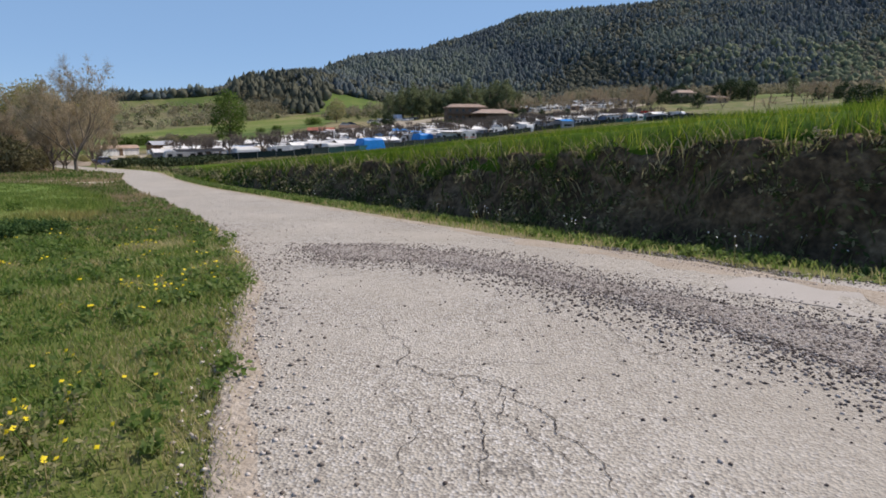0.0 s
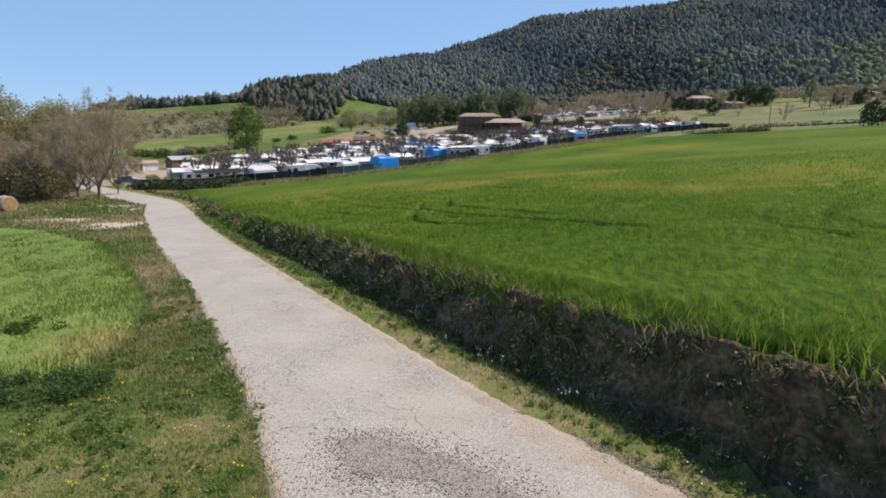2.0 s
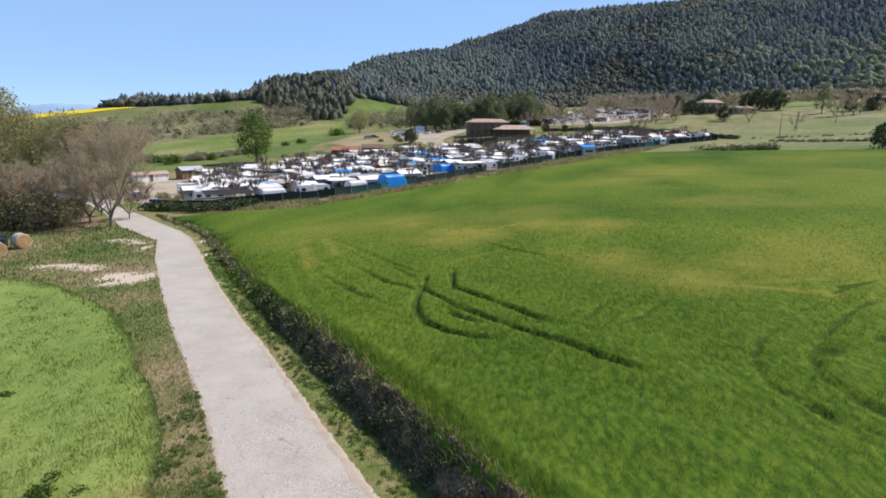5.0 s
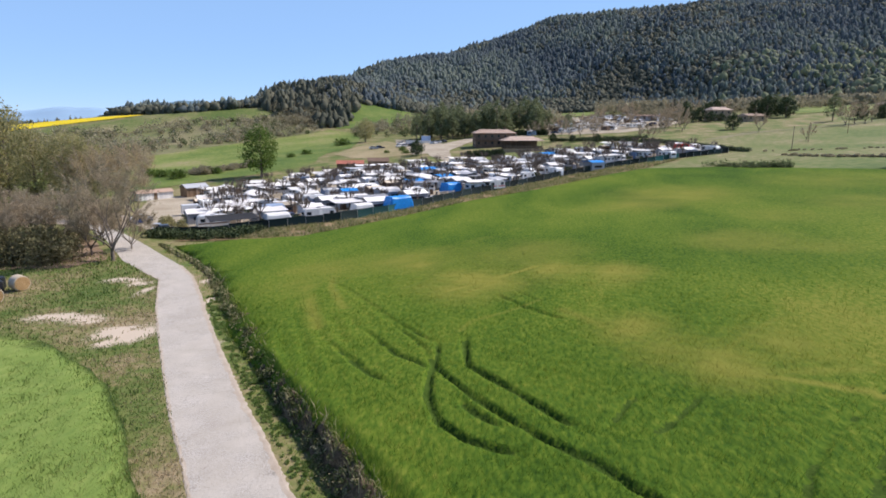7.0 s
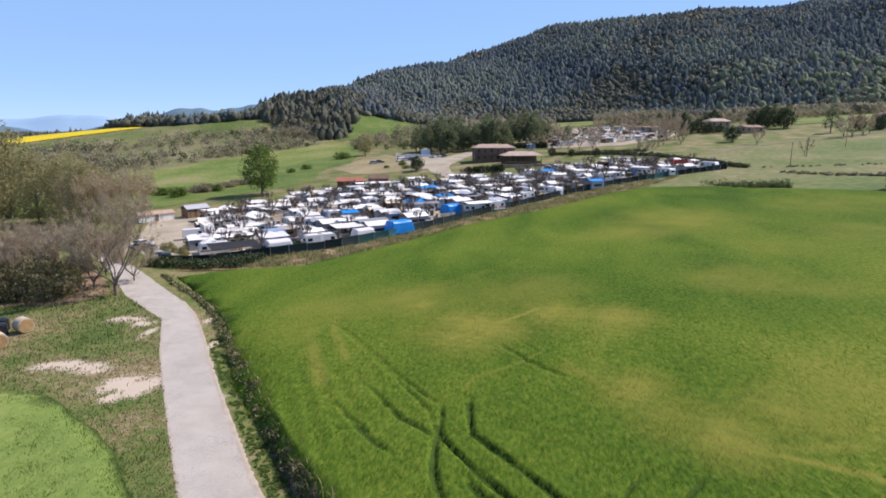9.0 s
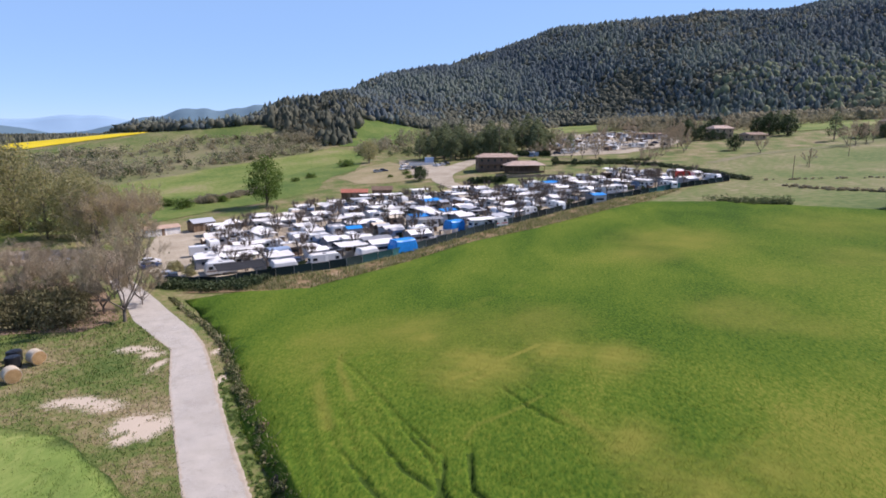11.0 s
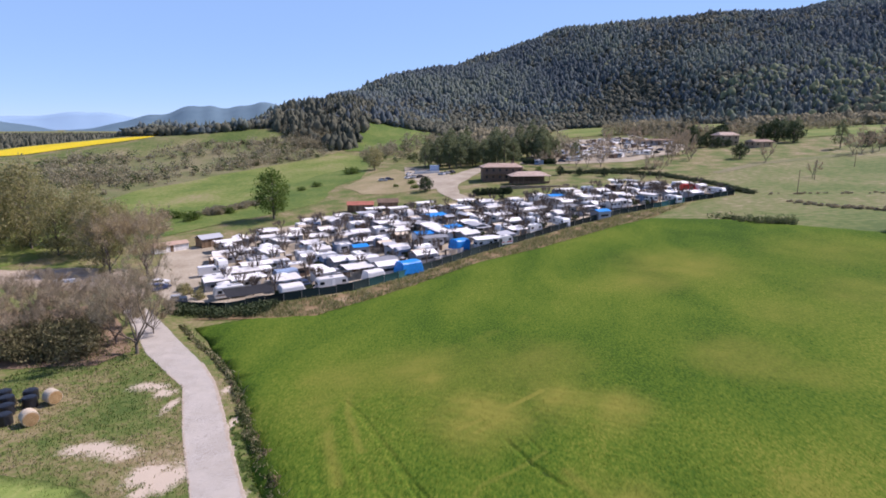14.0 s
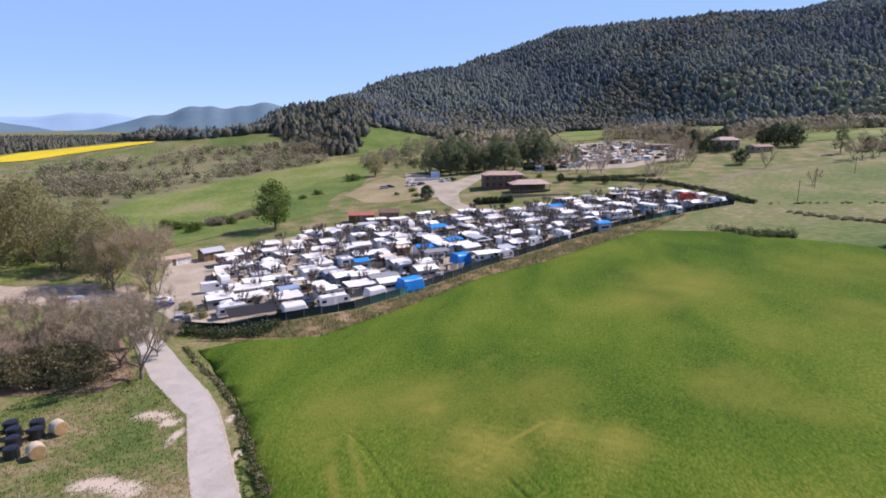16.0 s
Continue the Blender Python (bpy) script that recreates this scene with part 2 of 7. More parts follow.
M_UNDER = ramp_material("ivy_green_thicket", [(0.25, (0.11, 0.11, 0.05)), (0.5, (0.18, 0.165, 0.08)), (0.75, (0.29, 0.25, 0.14))], 0.4, 2.0, 0.4, 0.8, 0, island=0.5, leaf=0.35)
M_PATCH = ramp_material("smooth_concrete_patch", [(0.3, (0.42, 0.385, 0.345)), (0.7, (0.50, 0.46, 0.415))], 1.5, 30.0, 0.4, 0.9, 0.1)
M_SAND = ramp_material("sandy_road_edge", [(0.3, (0.33, 0.265, 0.20)), (0.5, (0.43, 0.36, 0.285)), (0.7, (0.55, 0.48, 0.40))], 1.2, 22.0, 0.5, bump=0.7, bump_scale=26.0)
M_OAK = ramp_material("grey_oak_foliage", [(0.25, (0.215, 0.195, 0.12)), (0.5, (0.32, 0.285, 0.18)), (0.75, (0.42, 0.375, 0.25))], 0.02, 0.9, 0.4, 0.85, 0, island=0.5, leaf=0.4)
M_OAKWOOD = ramp_material("grey_winter_wood", [(0.25, (0.125, 0.138, 0.105)), (0.5, (0.18, 0.188, 0.138)), (0.75, (0.25, 0.245, 0.175))], 0.02, 0.9, 0.4, 0.85, 0, island=0.5, leaf=0.5)
M_PALEWOOD = ramp_material("young_leaf_wood", [(0.25, (0.22, 0.27, 0.17)), (0.5, (0.30, 0.34, 0.21)), (0.75, (0.38, 0.41, 0.26))], 0.02, 0.9, 0.4, 0.85, 0, island=0.5, leaf=0.5)
M_PINELEAF = ramp_material("sunlit_pine_needles", [(0.25, (0.12, 0.155, 0.075)), (0.5, (0.185, 0.215, 0.105)), (0.75, (0.265, 0.275, 0.145))], 0.2, 1.5, 0.4, 0.7, 0, island=0.5, leaf=0.4)
M_HOLM = ramp_material("olive_evergreen_leaf", [(0.25, (0.06, 0.085, 0.035)), (0.5, (0.095, 0.125, 0.05)), (0.75, (0.15, 0.17, 0.075))], 0.05, 2.0, 0.4, 0.7, 0, island=0.5, leaf=0.4)
M_DARKLEAF = ramp_material("evergreen_leaf", [(0.25, (0.034, 0.054, 0.022)), (0.5, (0.06, 0.086, 0.036)), (0.75, (0.10, 0.125, 0.05))], 0.3, 2.0, 0.4, 0.6, 0, island=0.5, leaf=0.15)
M_FRESHLEAF = ramp_material("spring_leaf", [(0.25, (0.07, 0.125, 0.022)), (0.5, (0.115, 0.18, 0.035)), (0.75, (0.18, 0.24, 0.06))], 0.3, 2.0, 0.4, 0.6, 0, island=0.5, leaf=0.5)
M_POPLARLEAF = ramp_material("olive_poplar_leaf", [(0.25, (0.25, 0.245, 0.10)), (0.5, (0.37, 0.345, 0.155)), (0.75, (0.48, 0.425, 0.24))], 0.3, 2.0, 0.4, 0.7, 0, island=0.5, leaf=0.6)
M_RUSTBUD = ramp_material("rust_brown_bud", [(0.25, (0.33, 0.26, 0.13)), (0.5, (0.45, 0.36, 0.19)), (0.75, (0.54, 0.44, 0.26))], 0.3, 2.0, 0.4, 0.7, 0, island=0.5, leaf=0.5)
M_BUDLEAF = ramp_material("olive_bud_leaf", [(0.25, (0.27, 0.26, 0.11)), (0.5, (0.36, 0.335, 0.155)), (0.75, (0.45, 0.40, 0.22))], 0.3, 2.0, 0.4, 0.7, 0, island=0.5, leaf=0.5)
M_BARK = ramp_material("grey_brown_bark", [(0.3, (0.11, 0.085, 0.068)), (0.6, (0.19, 0.155, 0.125)), (0.8, (0.24, 0.20, 0.165))], 2.0, 14.0, 0.5, 0.95, 0.5, stretch=(1, 1, 0.25))
M_TWIG = ramp_material("bare_twigs", [(0.3, (0.335, 0.265, 0.175)), (0.6, (0.43, 0.35, 0.24)), (0.8, (0.53, 0.44, 0.315))], 0.6, 6.0, 0.4, 0.95, 0, island=0.5, leaf=0.25)
M_SOIL = ramp_material("bare_pale_soil", [(0.3, (0.25, 0.185, 0.125)), (0.5, (0.39, 0.315, 0.235)), (0.7, (0.56, 0.48, 0.40))], 0.7, 8.0, 0.5, bump=0.7, bump_scale=12.0)
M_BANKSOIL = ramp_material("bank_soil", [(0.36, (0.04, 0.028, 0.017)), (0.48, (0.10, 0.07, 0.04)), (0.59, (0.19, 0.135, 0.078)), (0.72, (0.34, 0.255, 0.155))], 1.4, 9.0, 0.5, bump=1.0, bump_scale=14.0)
M_BANKWEED = ramp_material("dark_bank_weeds", [(0.25, (0.06, 0.09, 0.027)), (0.43, (0.12, 0.155, 0.05)), (0.56, (0.21, 0.21, 0.085)), (0.70, (0.44, 0.38, 0.22))], 0.9, 5.0, 0.2, 0.8, 0, island=0.5, leaf=0.4)
M_STONE = ramp_material("loose_stone", [(0.2, (0.20, 0.17, 0.145)), (0.5, (0.43, 0.375, 0.325)), (0.8, (0.72, 0.65, 0.58))], 3.0, 30.0, 0.4, 0.9, 0.2, island=0.8)
M_GRAVEL = ramp_material("broken_gravel", [(0.34, (0.12, 0.10, 0.085)), (0.43, (0.28, 0.245, 0.21)), (0.54, (0.41, 0.365, 0.32)), (0.67, (0.57, 0.515, 0.46))], 24.0, 60.0, 0.45, 0.95, 0.9, 38.0)
M_CHIPPING = ramp_material("brown_grey_chippings", [(0.2, (0.10, 0.08, 0.07)), (0.5, (0.25, 0.21, 0.185)), (0.8, (0.58, 0.52, 0.47))], 3.0, 30.0, 0.4, 0.9, 0.2, island=0.8)
M_CRACK = ramp_material("crack_dirt", [(0.3, (0.022, 0.016, 0.013)), (0.7, (0.06, 0.046, 0.038))], 8.0, 60.0, 0.5)
M_WHITE = plain("white_panel", (0.76, 0.76, 0.74), 0.45, obj=0.6)
M_COVER = plain("white_canvas", (0.82, 0.80, 0.765), 0.7, obj=0.5, vary=0.18)
M_GREYCANVAS = plain("grey_canvas", (0.34, 0.35, 0.37), 0.75, obj=0.8, vary=0.3)
M_BEIGE = plain("beige_canvas", (0.55, 0.47, 0.36), 0.75, obj=0.8, vary=0.25)
M_BLUEGREY = plain("blue_grey_canvas", (0.30, 0.40, 0.56), 0.7, obj=0.5, vary=0.2)
M_BLUE = plain("blue_tarpaulin", (0.01, 0.25, 0.68), 0.42, vary=0.2, scale=2.0)
M_RANK = ramp_material("rank_weed_leaf", [(0.25, (0.05, 0.10, 0.028)), (0.5, (0.085, 0.15, 0.042)), (0.75, (0.14, 0.21, 0.07))], 0.5, 3.0, 0.4, 0.7, 0, island=0.5, leaf=0.4)
M_GREENNET = plain("green_windbreak_net", (0.022, 0.036, 0.034), 0.9, obj=0.9, vary=0.5)
M_TEALNET = plain("teal_windbreak_net", (0.03, 0.12, 0.115), 0.8, obj=0.9, vary=0.4)
M_GLASS = plain("dark_window", (0.03, 0.035, 0.04), 0.12, 0.6)
M_RUBBER = plain("black_rubber", (0.025, 0.025, 0.026), 0.8)
M_METAL = plain("galvanised_metal", (0.42, 0.43, 0.44), 0.4, 0.5, 0.7)
M_WOOD = ramp_material("weathered_wood", [(0.3, (0.14, 0.09, 0.055)), (0.6, (0.25, 0.17, 0.11)), (0.8, (0.35, 0.26, 0.18))], 1.5, 18.0, 0.5, 0.85, 0.3, stretch=(1, 1, 0.2), obj=0.4)
M_REDROOF = plain("rusty_red_sheet", (0.42, 0.15, 0.10), 0.7, vary=0.3, scale=1.5)
M_TILE = ramp_material("brown_clay_tile", [(0.3, (0.44, 0.31, 0.235)), (0.5, (0.55, 0.41, 0.325)), (0.7, (0.64, 0.51, 0.42))], 0.8, 7.0, 0.5, 0.85, 0.4, obj=0.5)
M_WALLSTONE = ramp_material("ochre_stone_wall", [(0.3, (0.26, 0.185, 0.125)), (0.5, (0.36, 0.27, 0.185)), (0.7, (0.47, 0.37, 0.27))], 0.7, 6.0, 0.5, 0.9, 0.5)
M_BROWNWALL = ramp_material("brown_timber_wall", [(0.3, (0.13, 0.085, 0.06)), (0.6, (0.21, 0.145, 0.105)), (0.8, (0.28, 0.20, 0.15))], 0.8, 7.0, 0.5, 0.85, 0.3)
M_RED = plain("red_paint", (0.55, 0.035, 0.02), 0.4)
M_STRAW = ramp_material("straw", [(0.3, (0.28, 0.16, 0.07)), (0.5, (0.43, 0.27, 0.125)), (0.7, (0.58, 0.41, 0.21))], 2.0, 26.0, 0.6, 0.9, 0.8)
M_NETWRAP = ramp_material("pale_net_wrap", [(0.3, (0.42, 0.33, 0.22)), (0.7, (0.62, 0.54, 0.42))], 2.0, 22.0, 0.5, 0.7, 0.4)
M_BLACKWRAP = ramp_material("black_film_wrap", [(0.3, (0.010, 0.011, 0.014)), (0.7, (0.025, 0.027, 0.033))], 3.0, 16.0, 0.4, 0.28, 0.5, spec=0.5)
M_PETAL_Y = plain("yellow_petal", (0.80, 0.62, 0.02), 0.6)
M_PETAL_W = plain("white_petal", (0.82, 0.80, 0.76), 0.6)
# Distance haze is painted in: bluer for the near range, paler for the far.
M_HAZE = ramp_material("haze_tinted_hills", [(0.3, (0.095, 0.165, 0.215)), (0.7, (0.135, 0.21, 0.255))], 0.002, 0.02, 0.4, bump=0)
M_HAZE2 = ramp_material("haze_paled_hills", [(0.3, (0.26, 0.40, 0.55)), (0.7, (0.30, 0.44, 0.58))], 0.001, 0.01, 0.4, bump=0)
CARPAINTS = [plain("silver_paint", (0.50, 0.51, 0.53), 0.3, 0.5, 0.3), plain("white_paint", (0.78, 0.78, 0.78), 0.3, 0.5), plain("dark_blue_paint", (0.03, 0.05, 0.12), 0.3, 0.5),
             plain("black_paint", (0.02, 0.02, 0.022), 0.3, 0.5), plain("grey_paint", (0.16, 0.165, 0.17), 0.3, 0.5)]

# ---- lie of the land ----
def smooth(a, b, v):
    k = np.clip((v - a) / (b - a), 0, 1)
    return k * k * (3 - 2 * k)


ROAD_R = [(20, -18), (12, -6), (7, 1), (4.3, 5), (2.9, 7.6), (1.2, 9.9), (-0.8, 13.1), (-2.7, 16.2), (-6.3, 22.2), (-10.3, 29), (-14.1, 35), (-19.8, 44.6), (-25.2, 54),
          (-28.2, 59.5), (-31, 64.4), (-34, 69.4), (-38.5, 75.5), (-45, 82.7), (-52, 91), (-60, 100), (-72, 113), (-90, 131)]
ROAD_L = [(11, -20), (4, -8), (0.5, -2), (-1.2, 2.9), (-1.97, 5.6), (-2.65, 7.4), (-3.9, 10.1), (-5.9, 13.7), (-10, 20.9), (-14.4, 28.1), (-17.1, 32.2), (-22.3, 40.9), (-28, 50.6),
          (-31.5, 56.8), (-34.4, 62.4), (-37, 67.4), (-41.5, 71.8), (-48.2, 78.5), (-55.4, 88), (-62.5, 97), (-74.5, 110.5), (-92.3, 128.3)]
SWELLS = [(-150, 90, 0.625), (-60, 140, -7.5), (30, 120, -2.41), (120, 120, -1.38), (-150, 260, -5.47), (-50, 260, -0.61), (50, 230, -3.58),
          (150, 240, -6.35), (-60, 380, -4.46), (80, 360, -1.87), (230, 330, -4.48)]
CREST = [(-420, 640, 2, 50), (-300, 540, 6, 55), (-240, 490, 17, 60), (-208, 482, 24, 62), (-172, 527, 42, 120), (-141, 540, 43, 130), (-150, 672, 56, 200), (-134, 733, 64, 262), (-107, 760, 86, 290), (-54, 830, 99, 350),
         (8, 900, 120, 400), (69, 940, 149, 430), (139, 960, 166, 460), (225, 960, 174, 470), (301, 960, 177, 480), (403, 950, 187, 480), (620, 900, 200, 480), (1000, 800, 215, 480), (1500, 700, 220, 480)]


def along(px, py, line):
    """Nearest point of a polyline: distance signed positive to its right, segment number and share of the segment."""
    best = np.full(px.shape, 1e18)
    side, seg, share = np.zeros(px.shape), np.zeros(px.shape, int), np.zeros(px.shape)
    for i in range(len(line) - 1):
        (ax, ay), (bx, by) = line[i][:2], line[i + 1][:2]
        dx, dy = bx - ax, by - ay
        k = np.clip(((px - ax) * dx + (py - ay) * dy) / (dx * dx + dy * dy), 0, 1)
        ex, ey = px - ax - k * dx, py - ay - k * dy
        d2 = ex * ex + ey * ey
        near = d2 < best
        best = np.where(near, d2, best)
        side = np.where(near, np.sign(dy * ex - dx * ey), side)
        seg = np.where(near, i, seg)
        share = np.where(near, k, share)
    return np.sqrt(best) * side, seg, share


def ripple(x, y):
    return (np.sin(x * 0.9 + 1.3 * np.sin(y * 0.37)) * np.sin(y * 0.8 + np.sin(x * 0.5)) * 0.5 + np.sin(x * 2.3 + y * 1.1) * np.sin(y * 2.9 - x * 0.7) * 0.25)


CREST_POINTS = [tuple(p[c] + (q[c] - p[c]) * i / 4 for c in range(4)) for p, q in zip(CREST, CREST[1:]) for i in range(4)] + [CREST[-1]]


def far_ground(x, y):
    xs, ys = 330 * np.tanh(x / 330), np.where(y > 0, 420 * np.tanh(y / 420), y)
    z = 1.125 + 0.052 * xs + 0.052 * ys
    for a, b, h in SWELLS:
        z = z + h * np.exp(-((x - a) ** 2 + (y - b) ** 2) / (2 * 75.0 ** 2))
    z = z + 15 * np.exp(-((x + 235) ** 2 / (2 * 110.0 ** 2) + (y - 450) ** 2 / (2 * 55.0 ** 2)))
    total, high, wide = 1e-12 + 0 * x, 0 * x, 0 * x
    for a, b, h, w in CREST_POINTS:
        g = np.exp(-np.hypot(x - a, y - b) / 20.0)
        total, high, wide = total + g, high + g * h, wide + g * w
    hh, ww = high / total, wide / total
    k = np.clip(-20.0 * np.log(total / 2.0) / np.maximum(ww, 1), 0, 1)
    lift = 0.5 + 0.5 * np.cos(np.pi * k)
    z = z + np.maximum(hh - z, 0) * lift
    rough = 3.5 * np.sin(x * 0.021 + y * 0.013) * np.sin(y * 0.017 - x * 0.009) + 3 * np.sin(x * 0.05 + 1.7) * np.sin(y * 0.043)
    return z + rough * smooth(0.25, 0.8, lift)


def road_level(x, y):
    return -0.05 + 0.01338 * x * smooth(0, 12, np.abs(x)) - 0.0762 * np.maximum(y - 5, 0) * 0.92 + 0.00033 * np.clip(y, 0, 140) ** 2 * 0.9


def field_level(x, y):
    return 1.135 + 0.0866 * np.clip(x, -80, 60) - 0.0304 * y


def ground(x, y):
    x, y = np.asarray(x, float), np.asarray(y, float)
    far = far_ground(x, y)
    w = smooth(62, 108, y + 0.2 * np.maximum(-x - 70, 0))
    wr = np.maximum(w, smooth(70, 130, -x))
    wf = np.maximum(smooth(60, 115, y), smooth(60, 120, x))
    left = road_level(x, y) * (1 - wr) + far * wr
    right = field_level(x, y) * (1 - wf) + far * wf
    s, _, _ = along(x, y, ROAD_R)
    gate = 1 - smooth(86, 96, y)
    bank = smooth(1.78, 2.75, s + 0.18 * ripple(x * 0.55, y * 0.55)) * gate + (1 - gate) * smooth(-2, 12, s)
    z = left * (1 - bank) + right * bank
    # shallow ditch under the bank, and humps off the road
    z = z - 0.10 * np.exp(-((s - 1.6) / 0.35) ** 2) * gate
    sl, _, _ = along(x, y, ROAD_L)
    off = np.maximum(-sl, 0)
    return z + 0.10 * ripple(x * 0.5, y * 0.5) * smooth(0.4, 3, off) * (1 - bank) - 0.02 * smooth(0.1, 0.8, off)


def up(x, y):
    return float(ground(np.array([x]), np.array([y]))[0])


def mesh_of(verts, faces, mats, smooth_shade=True):
    me = bpy.data.meshes.new("m")
    me.from_pydata([tuple(v) for v in verts], [], [tuple(int(i) for i in fc) for fc in faces])
    for m in (mats if isinstance(mats, (list, tuple)) else [mats]):
        me.materials.append(m)
    if smooth_shade:
        me.polygons.foreach_set("use_smooth", [True] * len(me.polygons))
    me.update()
    return me


def axis(stops):
    """Grid lines from (place, step) pairs."""
    out = []
    for (a, step), (b, _) in zip(stops, stops[1:]):
        out += list(np.linspace(a, b, max(2, int(round((b - a) / step)) + 1))[:-1])
    return np.array(out + [stops[-1][0]])


gx = axis([(-4800, 500), (-1500, 150), (-700, 40), (-300, 12), (-110, 3), (-62, 1.0), (-40, 0.5), (-12, 0.3), (12, 0.8), (30, 3), (110, 10), (350, 30), (900, 80), (1500, 500), (4800, 500)])
gy = axis([(-4800, 600), (-600, 100), (-60, 6), (-6, 0.5), (2, 0.3), (30, 0.5), (75, 0.9), (110, 4), (330, 12), (1100, 60), (1500, 500), (4800, 500)])
GX, GY = np.meshgrid(gx, gy)
GZ = ground(GX, GY)
nx, ny = len(gx), len(gy)
quads = [(j * nx + i, j * nx + i + 1, (j + 1) * nx + i + 1, (j + 1) * nx + i) for j in range(ny - 1) for i in range(nx - 1)]
land = new("ground", mesh_of(np.stack([GX, GY, GZ], -1).reshape(-1, 3), quads, [M_MEADOW, M_FOREST_FLOOR, M_BANKSOIL]))
tagged(land, "rough meadow and hillside with patchy spring grass", "ground", kind="structure")
dd, seg, share = along(GX, GY, CREST)
ww = np.array([c[3] for c in CREST], float)
wooded = (np.abs(dd) < 0.93 * (ww[seg] + (ww[seg + 1] - ww[seg]) * share)) | ((GX > -25) & (GX < 520) & (GY > 560) & (GY < 960))
pick = wooded[:-1, :-1].ravel()
BARE = [(-38.6, 52.2, 2.6, 1.6), (-35.4, 51.6, 2.2, 1.6), (-30.2, 48.0, 1.9, 2.4), (-28.2, 47.8, 1.8, 2.8), (-29.3, 45.4, 1.0, 1.2), (-41.2, 67.2, 2.4, 1.4), (-38.2, 65.8, 1.4, 1.4), (-35.8, 62.0, 0.7, 2.2), (-20.2, 44.6, 0.5, 1.6), (-24.5, 52.6, 0.4, 1.6), (-45.5, 46.5, 2.2, 1.0), (-10.9, 17.4, 0.8, 1.1), (-9.5, 12.8, 0.6, 1.5), (-26.6, 58.6, 0.5, 2.6), (-31.0, 67.2, 0.6, 1.6)]


def bareness(x, y):
    """How far pale stony soil shows through the meadow."""
    k = 0 * x
    for a, b, rx, ry in BARE:
        k = np.maximum(k, (0.72 + 0.5 * ripple(x * 1.3 + a, y * 1.5)) * np.exp(-(((x - a) / rx) ** 2 + ((y - b) / ry) ** 2)))
    return np.clip(k, 0, 1)


tone = land.data.attributes.new("dry", "FLOAT", "POINT")
tone.data.foreach_set("value", np.ascontiguousarray(bareness(GX, GY).ravel(), dtype=np.float32))
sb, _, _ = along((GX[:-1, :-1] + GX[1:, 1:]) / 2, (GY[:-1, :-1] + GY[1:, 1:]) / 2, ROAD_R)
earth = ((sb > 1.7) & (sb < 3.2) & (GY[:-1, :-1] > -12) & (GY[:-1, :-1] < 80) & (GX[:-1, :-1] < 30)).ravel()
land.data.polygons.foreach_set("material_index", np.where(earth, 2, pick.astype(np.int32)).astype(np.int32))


def inside(px, py, poly):
    px, py = np.asarray(px, float), np.asarray(py, float)
    c = np.zeros(px.shape, bool)
    for (ax, ay), (bx, by) in zip(poly, poly[1:] + poly[:1]):
        cross = ((ay > py) != (by > py)) & (px < (bx - ax) * (py - ay) / (by - ay + 1e-12) + ax)
        c ^= cross
    return c


def densify(poly, step, closed=True):
    out = []
    for (ax, ay), (bx, by) in zip(poly, poly[1:] + (poly[:1] if closed else [])):
        k = max(1, int(math.hypot(bx - ax, by - ay) / step))
        out += [(ax + (bx - ax) * i / k, ay + (by - ay) * i / k) for i in range(k)]
    return out


def wobble(poly, amp, step):
    """A closed outline made uneven, as field edges are."""
    pts = densify(poly, step)
    return [(x + amp * (ripple(np.float64(x * 0.31), np.float64(y * 0.31)) + 0.5 * math.sin(x * 2.1 + y)),
             y + amp * ripple(np.float64(x * 0.27 + 9), np.float64(y * 0.33))) for x, y in pts]


def sheet(name, poly, step, lift, material, label, category="", skirt=0.0, kind="structure", edge=None, amp=0.0, relief=None, fine=None):
    """A piece of land cover that follows the ground inside an outline."""
    ring = wobble(poly, amp, edge or step) if amp else densify(poly, edge or step)
    xs, ys = [p[0] for p in ring], [p[1] for p in ring]
    ax, ay = np.meshgrid(np.arange(min(xs), max(xs), step), np.arange(min(ys), max(ys), step))
    ax, ay = ax.ravel() + (np.random.rand(ax.size) - 0.5) * step * 0.5, ay.ravel() + (np.random.rand(ay.size) - 0.5) * step * 0.5
    if fine:
        x0, y0, x1, y1, st = fine
        out = ~((ax > x0) & (ax < x1) & (ay > y0) & (ay < y1))
        bx, by = np.meshgrid(np.arange(x0, x1, st), np.arange(y0, y1, st))
        bx, by = bx.ravel() + (np.random.rand(bx.size) - 0.5) * st * 0.6, by.ravel() + (np.random.rand(by.size) - 0.5) * st * 0.6
        ax, ay = np.concatenate([ax[out], bx]), np.concatenate([ay[out], by])
    ok = inside(ax, ay, ring)
    dist, _, _ = along(ax, ay, ring + ring[:1])
    ok &= np.abs(dist) > (fine[4] if fine else step) * 0.4
    pts = [Vector(p) for p in ring] + [Vector(p) for p in zip(ax[ok], ay[ok])]
    nr = len(ring)
    v, _, fcs, _, _, _ = geometry.delaunay_2d_cdt(pts, [(i, (i + 1) % nr) for i in range(nr)], [list(range(nr))], 1, 1e-4)
    vx, vy = np.array([p.x for p in v]), np.array([p.y for p in v])
    vz = ground(vx, vy) + lift
    if relief is not None:
        vz = vz + relief(vx, vy)
    verts = np.stack([vx, vy, vz], -1).tolist()
    faces = [list(q) for q in fcs]
    if skirt:
        n0 = len(verts)
        for i in range(nr):
            verts.append([ring[i][0], ring[i][1], verts[i][2] - skirt])
        faces += [[i, (i + 1) % nr, n0 + (i + 1) % nr, n0 + i] for i in range(nr)]
    ob = new(name, mesh_of(verts, faces, material))
    return tagged(ob, label, category or name.replace("_", " "), kind=kind)


